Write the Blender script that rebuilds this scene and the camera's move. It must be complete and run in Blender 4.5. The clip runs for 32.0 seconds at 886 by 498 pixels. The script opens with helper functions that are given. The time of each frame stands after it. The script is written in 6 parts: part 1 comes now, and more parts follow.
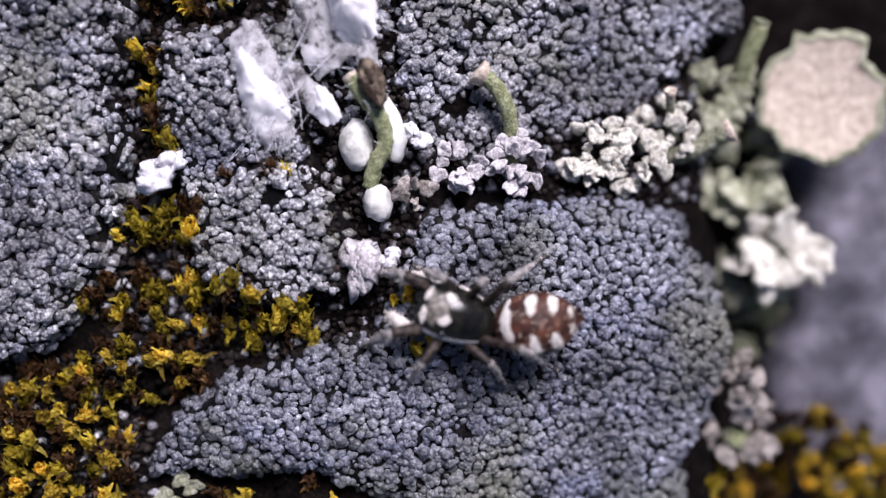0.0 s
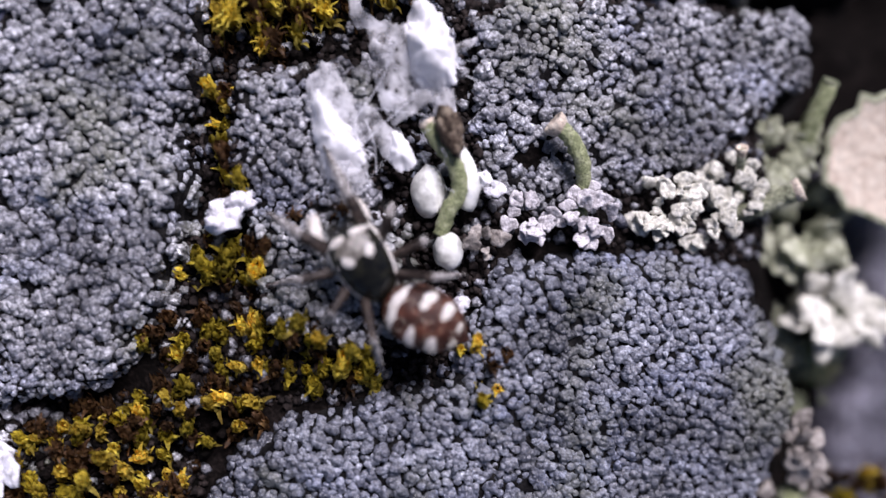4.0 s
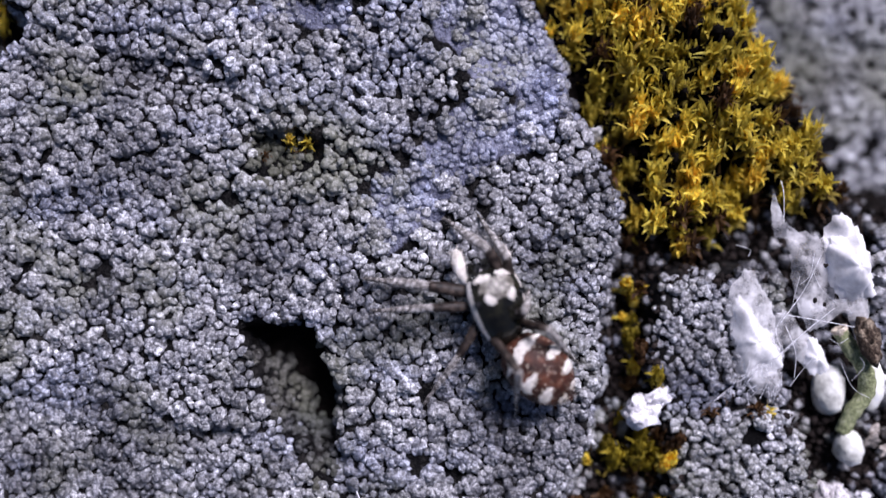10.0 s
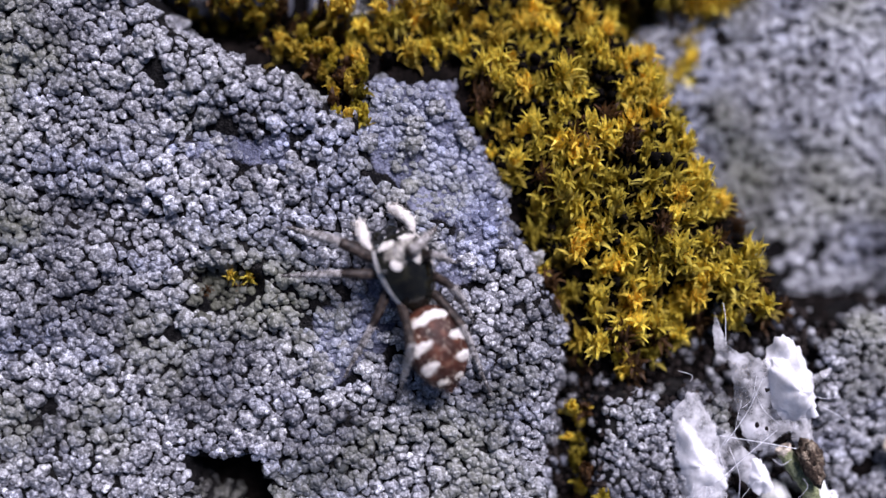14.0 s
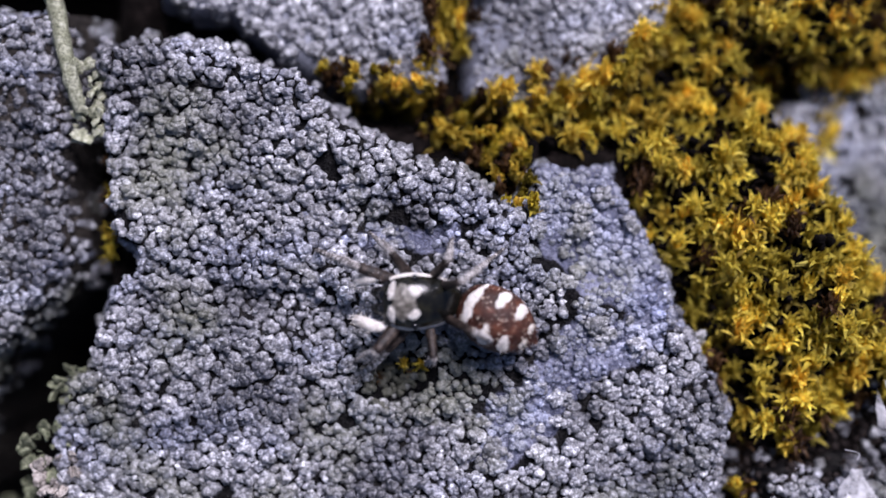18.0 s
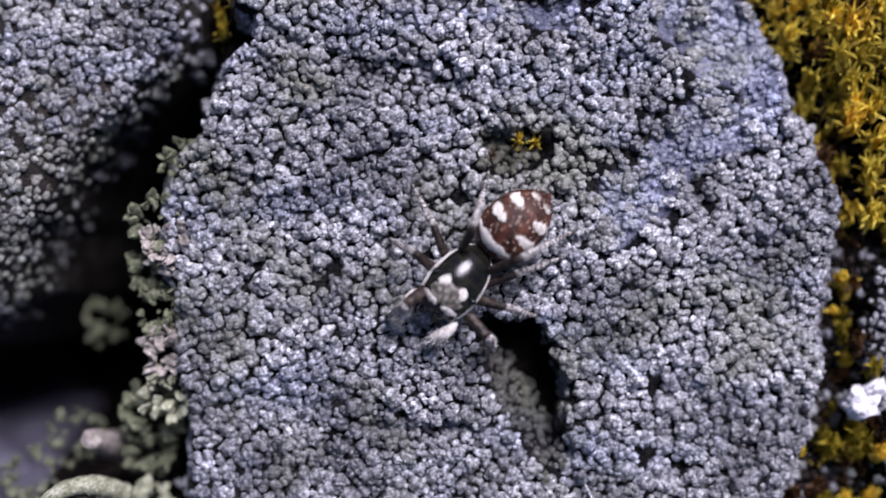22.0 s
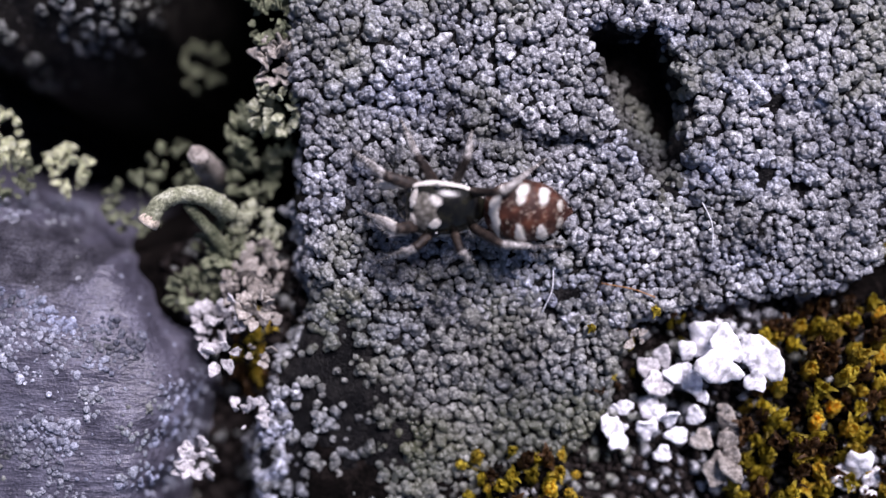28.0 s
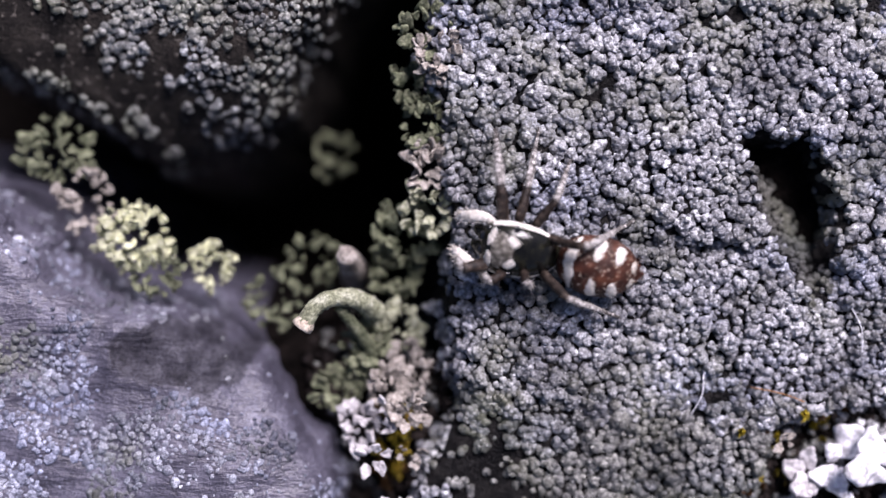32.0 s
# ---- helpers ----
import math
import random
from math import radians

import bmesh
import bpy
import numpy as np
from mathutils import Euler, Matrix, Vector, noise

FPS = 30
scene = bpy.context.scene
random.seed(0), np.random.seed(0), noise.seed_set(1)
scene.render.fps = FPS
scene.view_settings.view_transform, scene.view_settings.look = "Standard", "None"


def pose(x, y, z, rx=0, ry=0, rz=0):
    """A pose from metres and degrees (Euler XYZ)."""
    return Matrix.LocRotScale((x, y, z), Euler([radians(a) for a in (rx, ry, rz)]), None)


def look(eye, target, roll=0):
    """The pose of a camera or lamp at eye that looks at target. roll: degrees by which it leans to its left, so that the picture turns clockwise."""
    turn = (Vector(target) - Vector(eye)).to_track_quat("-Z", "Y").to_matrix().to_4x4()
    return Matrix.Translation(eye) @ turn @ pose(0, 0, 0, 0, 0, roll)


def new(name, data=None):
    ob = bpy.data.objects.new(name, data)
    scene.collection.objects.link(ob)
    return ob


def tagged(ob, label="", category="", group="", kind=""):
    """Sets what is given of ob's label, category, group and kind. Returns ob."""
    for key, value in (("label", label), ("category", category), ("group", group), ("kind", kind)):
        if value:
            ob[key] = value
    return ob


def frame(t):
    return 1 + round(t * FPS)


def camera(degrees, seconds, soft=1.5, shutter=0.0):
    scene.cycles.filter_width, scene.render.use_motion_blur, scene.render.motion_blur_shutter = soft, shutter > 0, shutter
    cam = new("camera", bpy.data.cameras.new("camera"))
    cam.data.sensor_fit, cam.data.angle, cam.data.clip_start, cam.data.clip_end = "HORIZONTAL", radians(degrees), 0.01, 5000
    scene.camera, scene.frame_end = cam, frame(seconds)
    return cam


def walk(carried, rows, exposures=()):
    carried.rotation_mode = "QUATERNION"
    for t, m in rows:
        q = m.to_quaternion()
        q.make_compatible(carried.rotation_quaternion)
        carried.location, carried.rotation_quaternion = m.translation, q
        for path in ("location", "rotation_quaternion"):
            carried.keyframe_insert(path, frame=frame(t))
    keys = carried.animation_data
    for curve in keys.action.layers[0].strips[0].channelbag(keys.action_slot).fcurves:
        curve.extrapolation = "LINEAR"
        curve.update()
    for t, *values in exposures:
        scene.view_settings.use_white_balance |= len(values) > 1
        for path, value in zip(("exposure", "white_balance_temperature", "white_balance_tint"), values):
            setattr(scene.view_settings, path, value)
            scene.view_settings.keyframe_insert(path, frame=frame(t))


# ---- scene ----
cam = camera(50.00, 32.0, soft=1.35, shutter=0.3)
PATH = [
    (0.0, pose(0.00992, -0.00193, 0.02944, -2.32, 2.15, -3.27)),
    (0.5, pose(0.00950, -0.00278, 0.02940, -1.74, 1.82, -2.70)),
    (1.0, pose(0.00943, -0.00316, 0.02938, -1.34, 1.72, -2.59)),
    (1.5, pose(0.00955, -0.00300, 0.02947, -1.36, 1.75, -2.47)),
    (2.0, pose(0.00947, -0.00300, 0.02956, -1.15, 1.77, -2.05)),
    (2.5, pose(0.00905, -0.00285, 0.02952, -1.87, 1.56, -1.94)),
    (4.5, pose(0.00555, -0.00014, 0.02905, -0.64, 1.15, -0.95)),
    (5.0, pose(0.00291, 0.00069, 0.02902, -1.06, 0.34, -0.84)),
    (5.5, pose(0.00041, 0.00104, 0.02923, -1.26, 0.43, -0.45)),
    (6.0, pose(-0.00079, -0.00043, 0.02945, -0.65, 0.14, 0.58)),
    (6.5, pose(-0.00159, -0.00073, 0.02958, -0.54, -0.04, 0.87)),
    (7.0, pose(-0.00448, -0.00129, 0.02952, 0.09, -0.95, 1.41)),
    (7.5, pose(-0.00563, 0.00006, 0.02936, -1.21, -1.04, 2.15)),
    (8.0, pose(-0.00659, 0.00164, 0.02937, -0.57, -1.66, 2.09)),
    (8.5, pose(-0.00887, 0.00165, 0.02933, -0.10, -2.32, 2.49)),
    (9.0, pose(-0.00601, 0.00452, 0.03015, -0.78, -1.06, 1.67)),
    (9.5, pose(-0.00597, 0.00676, 0.03053, -0.73, -0.84, 0.59)),
    (10.0, pose(-0.00713, 0.00540, 0.03065, -0.78, -0.59, 0.51)),
    (10.5, pose(-0.00687, 0.00467, 0.03070, -0.81, -0.53, 0.57)),
    (11.0, pose(-0.00592, 0.00608, 0.03062, -0.25, -0.76, 0.22)),
    (11.5, pose(-0.00573, 0.00692, 0.03059, -0.67, -0.85, -0.17)),
    (12.0, pose(-0.00611, 0.00727, 0.03059, -0.55, -0.86, -0.27)),
    (12.5, pose(-0.00652, 0.00756, 0.03061, -0.96, -0.52, -0.26)),
    (13.0, pose(-0.00605, 0.00798, 0.03069, -1.06, -0.60, -0.24)),
    (13.5, pose(-0.00504, 0.00875, 0.03076, -0.90, -0.71, -0.76)),
    (14.0, pose(-0.00529, 0.01015, 0.03064, -1.77, -0.70, -0.78)),
    (14.5, pose(-0.00665, 0.01044, 0.03055, -2.23, -0.21, -0.72)),
    (16.5, pose(-0.00811, 0.01283, 0.03098, -2.57, -0.41, -1.86)),
    (17.0, pose(-0.00810, 0.01309, 0.03074, -2.71, 0.03, -2.22)),
    (17.5, pose(-0.00961, 0.01351, 0.03078, -2.59, -0.56, -2.07)),
    (18.0, pose(-0.01085, 0.01300, 0.03100, -1.59, -0.94, -1.72)),
    (18.5, pose(-0.01265, 0.01162, 0.03108, -1.23, -1.37, -1.30)),
    (19.0, pose(-0.01396, 0.00983, 0.03111, -0.88, -1.77, -0.91)),
    (19.5, pose(-0.01435, 0.00763, 0.03106, -0.40, -1.93, -0.28)),
    (20.0, pose(-0.01340, 0.00737, 0.03107, -0.58, -1.89, -0.25)),
    (20.5, pose(-0.01307, 0.00668, 0.03112, -0.43, -1.80, -0.15)),
    (21.0, pose(-0.01307, 0.00626, 0.03115, -0.13, -1.92, -0.05)),
    (21.5, pose(-0.01326, 0.00633, 0.03114, -0.31, -1.70, -0.23)),
    (22.0, pose(-0.01520, 0.00502, 0.03101, -0.31, -1.77, -0.01)),
    (22.5, pose(-0.01572, 0.00381, 0.03095, 0.31, -2.24, 0.38)),
    (23.0, pose(-0.01476, 0.00210, 0.03099, 0.60, -2.15, 0.53)),
    (23.5, pose(-0.01521, 0.00110, 0.03094, 0.65, -1.89, 0.66)),
    (24.0, pose(-0.01542, -0.00070, 0.03086, 1.19, -1.87, 0.94)),
    (24.5, pose(-0.01647, -0.00161, 0.03082, 1.19, -2.62, 1.03)),
    (26.5, pose(-0.01496, -0.00260, 0.03043, -1.37, -0.68, 0.81)),
    (27.0, pose(-0.01546, -0.00336, 0.03046, -1.16, -0.72, 0.92)),
    (27.5, pose(-0.01584, -0.00482, 0.03045, -0.56, -1.29, 1.25)),
    (28.0, pose(-0.01857, -0.00410, 0.03044, -0.94, -1.21, 1.32)),
    (28.5, pose(-0.01834, -0.00384, 0.03055, -0.20, -0.55, 1.14)),
    (29.0, pose(-0.02046, -0.00264, 0.03052, 0.18, -1.02, 0.96)),
    (29.5, pose(-0.02094, -0.00268, 0.03046, -0.32, -1.29, 1.29)),
    (30.0, pose(-0.02164, -0.00180, 0.03040, -0.46, -1.50, 1.25)),
    (30.5, pose(-0.02303, -0.00144, 0.03043, -0.33, -1.61, 1.55)),
    (31.0, pose(-0.02423, -0.00124, 0.03041, -0.28, -1.89, 1.64)),
    (31.5, pose(-0.02466, -0.00136, 0.03035, -0.74, -2.15, 1.77)),
    (32.0, pose(-0.02399, -0.00069, 0.03045, -1.21, -1.84, 1.60)),
]
cam.data.dof.use_dof, cam.data.dof.focus_distance, cam.data.dof.aperture_fstop = True, 0.0304, 17.0
walk(cam, PATH, exposures=[(0.0, 0.09, 6080, 26), (6.0, 0.0, 5960, 26), (14.0, 0.06, 5880, 26), (18.0, 0.09, 5880, 26), (24.0, 0.10, 5960, 26), (29.0, 0.20, 6080, 27), (32.0, 0.32, 6180, 27)])

# ---- daylight ----
MM = 0.001
SUN_ELEVATION, SUN_BEARING = radians(47), radians(26)
world = bpy.data.worlds.new("daylight")
world.use_nodes = True
scene.world = world
wt = world.node_tree
sky = wt.nodes.new("ShaderNodeTexSky")
sky.sky_type, sky.sun_disc = "NISHITA", False
sky.sun_elevation, sky.sun_rotation = SUN_ELEVATION, SUN_BEARING
wt.nodes["Background"].inputs["Strength"].default_value = 0.046
wt.links.new(sky.outputs[0], wt.nodes["Background"].inputs["Color"])
lamp = bpy.data.lights.new("sun", "SUN")
lamp.energy, lamp.angle, lamp.color = 5.1, radians(26), (1.0, 0.97, 0.93)
sun = new("sun", lamp)
sun_way = Vector((math.sin(SUN_BEARING) * math.cos(SUN_ELEVATION), math.cos(SUN_BEARING) * math.cos(SUN_ELEVATION), math.sin(SUN_ELEVATION)))
sun.matrix_basis = look(sun_way, (0, 0, 0))


# ---- materials ----
def shader(name, rough=0.7, metal=0.0, spec=0.5):
    m = bpy.data.materials.new(name)
    m.use_nodes = True
    b = m.node_tree.nodes["Principled BSDF"]
    b.inputs["Roughness"].default_value, b.inputs["Metallic"].default_value = rough, metal
    b.inputs["Specular IOR Level"].default_value = spec
    return m, m.node_tree, b


def noise_node(nt, mm, detail=3.0, rough=0.6, stretch=None):
    """Noise whose features are about mm millimetres wide."""
    co = nt.nodes.new("ShaderNodeTexCoord")
    n = nt.nodes.new("ShaderNodeTexNoise")
    n.inputs["Scale"].default_value = 1.0 / (mm * MM)
    n.inputs["Detail"].default_value, n.inputs["Roughness"].default_value = detail, rough
    src = co.outputs["Object"]
    if stretch:
        mp = nt.nodes.new("ShaderNodeMapping")
        mp.inputs["Scale"].default_value = stretch
        nt.links.new(src, mp.inputs["Vector"])
        src = mp.outputs["Vector"]
    nt.links.new(src, n.inputs["Vector"])
    return n.outputs["Fac"]


def ramp(nt, fac, stops):
    r = nt.nodes.new("ShaderNodeValToRGB")
    el = r.color_ramp.elements
    while len(el) < len(stops):
        el.new(0.5)
    for e, (p, c) in zip(el, stops):
        e.position, e.color = p, (*c, 1)
    nt.links.new(fac, r.inputs["Fac"])
    return r.outputs["Color"]


def mixed(nt, a, b, fac, mode="MIX"):
    """fac: a socket or a number; a and b: sockets or colours."""
    x = nt.nodes.new("ShaderNodeMix")
    x.data_type, x.blend_type = "RGBA", mode
    for value, slot in ((fac, x.inputs[0]), (a, x.inputs[6]), (b, x.inputs[7])):
        if isinstance(value, bpy.types.NodeSocket):
            nt.links.new(value, slot)
        elif isinstance(value, tuple):
            slot.default_value = (*value, 1)
        else:
            slot.default_value = value
    return x.outputs[2]


def relief(nt, b, fac, mm, strength=0.6):
    n = nt.nodes.new("ShaderNodeBump")
    n.inputs["Strength"].default_value, n.inputs["Distance"].default_value = strength, mm * MM
    nt.links.new(fac, n.inputs["Height"])
    nt.links.new(n.outputs["Normal"], b.inputs["Normal"])


def varied(name, dark, mid, light, size, rough=0.7, spec=0.4, fine=0.06, bump=0.03, random_by="", spread=0.5, fleck=None, strength=0.7, glow_through=0.0, stem_tone=None):
    """A mottled surface: three tones at one size, fine grain, and an even spread from piece to piece."""
    m, nt, b = shader(name, rough, spec=spec)
    col = ramp(nt, noise_node(nt, size, 4), [(0.3, dark), (0.5, mid), (0.68, light)])
    grain = noise_node(nt, fine, 3)
    col = mixed(nt, col, ramp(nt, grain, [(0.32, (0.35, 0.35, 0.35)), (0.62, (1.35, 1.35, 1.35))]), 0.75, "MULTIPLY")
    if random_by:
        if random_by == "island":
            r = nt.nodes.new("ShaderNodeNewGeometry").outputs["Random Per Island"]
        else:
            r = nt.nodes.new("ShaderNodeObjectInfo").outputs["Random"]
        lo, hi = 1 - spread, 1 + spread
        col = mixed(nt, col, ramp(nt, r, [(0.0, (lo, lo, lo)), (1.0, (hi, hi, hi))]), 1.0, "MULTIPLY")
    if fleck:
        col = mixed(nt, col, fleck, ramp(nt, noise_node(nt, fine * 2.2, 2), [(0.62, (0, 0, 0)), (0.70, (1, 1, 1))]), "MIX")
    if stem_tone:
        # leaves pass into this darker brown towards the foot of the stem
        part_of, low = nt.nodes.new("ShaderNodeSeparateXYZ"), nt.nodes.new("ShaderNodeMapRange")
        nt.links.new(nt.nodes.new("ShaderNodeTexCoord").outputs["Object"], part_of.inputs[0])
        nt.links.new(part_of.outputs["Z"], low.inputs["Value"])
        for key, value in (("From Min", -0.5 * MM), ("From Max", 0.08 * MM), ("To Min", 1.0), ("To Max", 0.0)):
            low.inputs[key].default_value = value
        col = mixed(nt, col, stem_tone, low.outputs[0])
    nt.links.new(col, b.inputs["Base Color"])
    relief(nt, b, grain, bump, strength)
    if glow_through:
        tl, both = nt.nodes.new("ShaderNodeBsdfTranslucent"), nt.nodes.new("ShaderNodeMixShader")
        nt.links.new(col, tl.inputs["Color"])
        both.inputs[0].default_value = glow_through
        nt.links.new(b.outputs[0], both.inputs[1])
        nt.links.new(tl.outputs[0], both.inputs[2])
        nt.links.new(both.outputs[0], nt.nodes["Material Output"].inputs["Surface"])
    return m


ROCK = varied("blue_grey_stone", (0.09, 0.095, 0.12), (0.15, 0.155, 0.19), (0.24, 0.25, 0.30), 1.2, 0.55, 0.5, 0.09, 0.05, fleck=(0.42, 0.43, 0.48))
ROCK_SMOOTH = varied("dark_smooth_stone", (0.035, 0.033, 0.043), (0.095, 0.09, 0.112), (0.23, 0.22, 0.265), 1.8, 0.42, 0.6, 0.09, 0.09, fleck=(0.30, 0.30, 0.36), strength=1.0)
# dark brown stone, made blacker to carry the shade of its downward face
ROCK_BLACK = varied("shade_dark_brown_stone", (0.008, 0.0065, 0.006), (0.019, 0.016, 0.014), (0.045, 0.038, 0.032), 1.0, 0.8, 0.2, 0.12, 0.10, fleck=(0.17, 0.15, 0.13), strength=1.0)
PROTHALLUS = varied("black_lichen_base", (0.003, 0.003, 0.0035), (0.007, 0.0066, 0.007), (0.02, 0.019, 0.018), 0.6, 0.9, 0.05, 0.1, 0.05)


def grown_over(name, stone, base, rough, fine=0.09, bump=0.06, streak=0.0):
    """Bare stone where the mask named crust_base is 0, the black base of the lichen crust where it is 1."""
    m, nt, b = shader(name, rough, spec=0.5)
    bare = ramp(nt, noise_node(nt, 1.3, 4), [(0.3, stone[0]), (0.5, stone[1]), (0.68, stone[2])])
    under = ramp(nt, noise_node(nt, 0.6, 4), [(0.3, base[0]), (0.5, base[1]), (0.68, base[2])])
    grain = noise_node(nt, fine, 3)
    mask = nt.nodes.new("ShaderNodeAttribute")
    mask.attribute_name = "crust_base"
    add = nt.nodes.new("ShaderNodeMath")
    add.operation = "ADD"
    nt.links.new(mask.outputs["Fac"], add.inputs[0])
    nt.links.new(noise_node(nt, 0.3, 3), add.inputs[1])
    col = mixed(nt, bare, under, ramp(nt, add.outputs[0], [(0.7, (0, 0, 0)), (1.12, (1, 1, 1))]))
    col = mixed(nt, col, ramp(nt, grain, [(0.32, (0.4, 0.4, 0.4)), (0.62, (1.35, 1.35, 1.35))]), 0.75, "MULTIPLY")
    nt.links.new(col, b.inputs["Base Color"])
    nt.links.new(ramp(nt, add.outputs[0], [(0.7, (0.6, 0.6, 0.6)), (1.12, (0.08, 0.08, 0.08))]), b.inputs["Specular IOR Level"])
    height_of = grain
    if streak:
        height_of = mixed(nt, noise_node(nt, streak, 4, 0.6, (0.35, 1.3, 1.0)), grain, 0.12)
    relief(nt, b, height_of, bump, 0.9)
    return m


BASE_TONES = ((0.003, 0.003, 0.0035), (0.008, 0.0075, 0.008), (0.025, 0.023, 0.022))
ROCK_GROWN = grown_over("blue_grey_stone_with_lichen_base", ((0.04, 0.044, 0.075), (0.11, 0.117, 0.175), (0.27, 0.28, 0.37)), BASE_TONES, 0.27, 0.09, 0.14)
ROCK_SCARRED = grown_over("violet_grey_stone_with_scar", ((0.045, 0.042, 0.06), (0.095, 0.09, 0.122), (0.17, 0.165, 0.215)), ((0.02, 0.019, 0.025), (0.045, 0.043, 0.055), (0.09, 0.087, 0.105)), 0.34, 0.09, 0.4, 0.8)


def crust_material(name, random_by, tones, tint=(0.16, 0.165, 0.11), rough=0.38, spec=1.0):
    """Lichen grains: mealy white tops, grey flesh, dark pits; olive and dark drifts some millimetres wide."""
    m, nt, b = shader(name, rough, spec=spec)
    grain = noise_node(nt, 0.16, 3, 0.6)
    fine = noise_node(nt, 0.05, 3, 0.6)
    dark, mid, light = tones
    col = ramp(nt, grain, [(0.28, dark), (0.44, mid), (0.66, light)])
    co, dots = nt.nodes.new("ShaderNodeTexCoord"), nt.nodes.new("ShaderNodeTexVoronoi")
    dots.inputs["Scale"].default_value = 1 / (0.12 * MM)
    nt.links.new(co.outputs["Object"], dots.inputs["Vector"])
    bead = ramp(nt, dots.outputs["Distance"], [(0.1, (1, 1, 1)), (0.75, (0, 0, 0))])
    col = mixed(nt, col, ramp(nt, dots.outputs["Distance"], [(0.12, (1.3, 1.3, 1.3)), (0.65, (0.6, 0.6, 0.6))]), 0.4, "MULTIPLY")
    col = mixed(nt, col, ramp(nt, fine, [(0.36, (0.3, 0.3, 0.3)), (0.64, (1.6, 1.6, 1.6))]), 0.65, "MULTIPLY")
    if random_by == "island":
        r = nt.nodes.new("ShaderNodeNewGeometry").outputs["Random Per Island"]
    else:
        r = nt.nodes.new("ShaderNodeObjectInfo").outputs["Random"]
    col = mixed(nt, col, ramp(nt, r, [(0.0, (0.5, 0.5, 0.53)), (0.5, (0.84, 0.84, 0.85)), (0.85, (1.08, 1.08, 1.07)), (1.0, (1.5, 1.5, 1.48))]), 1.0, "MULTIPLY")
    world_co = nt.nodes.new("ShaderNodeNewGeometry")
    drift = nt.nodes.new("ShaderNodeTexNoise")
    drift.inputs["Scale"].default_value, drift.inputs["Detail"].default_value = 1 / (3.2 * MM), 3
    nt.links.new(world_co.outputs["Position"], drift.inputs["Vector"])
    col = mixed(nt, col, ramp(nt, drift.outputs["Fac"], [(0.36, (0.26, 0.26, 0.28)), (0.5, (0.86, 0.86, 0.87)), (0.64, (1.28, 1.28, 1.3))]), 1.0, "MULTIPLY")
    olive = nt.nodes.new("ShaderNodeTexNoise")
    olive.inputs["Scale"].default_value, olive.inputs["Detail"].default_value = 1 / (4.5 * MM), 4
    nt.links.new(world_co.outputs["Position"], olive.inputs["Vector"])
    col = mixed(nt, col, tint, ramp(nt, olive.outputs["Fac"], [(0.50, (0, 0, 0)), (0.68, (0.7, 0.7, 0.7))]), "MIX")
    film_of = nt.nodes.new("ShaderNodeTexNoise")
    film_of.inputs["Scale"].default_value, film_of.inputs["Detail"].default_value = 1 / (2.7 * MM), 4
    turned = nt.nodes.new("ShaderNodeMapping")
    turned.inputs["Location"].default_value, turned.inputs["Scale"].default_value = (0.031, 0.017, 0.0), (0.6, 1.4, 1.0)
    nt.links.new(world_co.outputs["Position"], turned.inputs["Vector"])
    nt.links.new(turned.outputs["Vector"], film_of.inputs["Vector"])
    col = mixed(nt, col, mixed(nt, col, (0.80, 0.84, 0.98), 1.0, "MULTIPLY"), ramp(nt, film_of.outputs["Fac"], [(0.50, (0, 0, 0)), (0.66, (1, 1, 1))]))
    nt.links.new(col, b.inputs["Base Color"])
    relief(nt, b, mixed(nt, bead, fine, 0.55), 0.06, 0.9)
    return m


GREYS = ((0.045, 0.045, 0.051), (0.175, 0.176, 0.190), (0.72, 0.723, 0.748))
CRUST = crust_material("grey_lichen_crust", "island", GREYS)
CRUST_PIECE = crust_material("grey_lichen_areole", "object", GREYS)
CRUST_BLUE = crust_material("bluish_thin_crust", "island", ((0.17, 0.18, 0.22), (0.27, 0.28, 0.34), (0.48, 0.49, 0.56)), rough=0.45, spec=0.6)
# darker copy of the grey crust, dimmed for surfaces that lie in shade
CRUST_DIM = crust_material("dimmed_lichen_grains", "island", ((0.05, 0.05, 0.044), (0.15, 0.151, 0.138), (0.42, 0.425, 0.395)))
CRUST_HAZE = crust_material("hazy_pale_blue_crust", "island", ((0.11, 0.12, 0.175), (0.24, 0.26, 0.35), (0.48, 0.50, 0.60)))
CRUST_FAR = crust_material("pale_grey_far_crust", "island", ((0.12, 0.124, 0.135), (0.33, 0.338, 0.36), (0.68, 0.69, 0.72)))
# rubble of pit and hole, with the shade in them painted into its tones
RUBBLE = crust_material("shade_dark_rubble", "island", ((0.009, 0.009, 0.008), (0.032, 0.03, 0.028), (0.14, 0.137, 0.125)), rough=0.5, spec=0.5)
CRUST_OLIVE = crust_material("olive_dark_lichen_crust", "island", ((0.036, 0.036, 0.035), (0.115, 0.114, 0.105), (0.36, 0.36, 0.33)), tint=(0.085, 0.09, 0.038))
CRUST_SLATE = crust_material("slate_blue_lichen_crust", "island", ((0.05, 0.053, 0.066), (0.14, 0.147, 0.175), (0.34, 0.355, 0.40)))
CRUST_SLATE_PIECE = crust_material("slate_blue_lichen_areole", "object", ((0.05, 0.053, 0.066), (0.14, 0.147, 0.175), (0.34, 0.355, 0.40)))
# humus cut to near black: the deep joints' shade is in its colour
SOIL = varied("shade_dark_humus", (0.0016, 0.0013, 0.001), (0.004, 0.003, 0.0026), (0.012, 0.009, 0.008), 0.6, 0.9, 0.06, 0.15, 0.1)
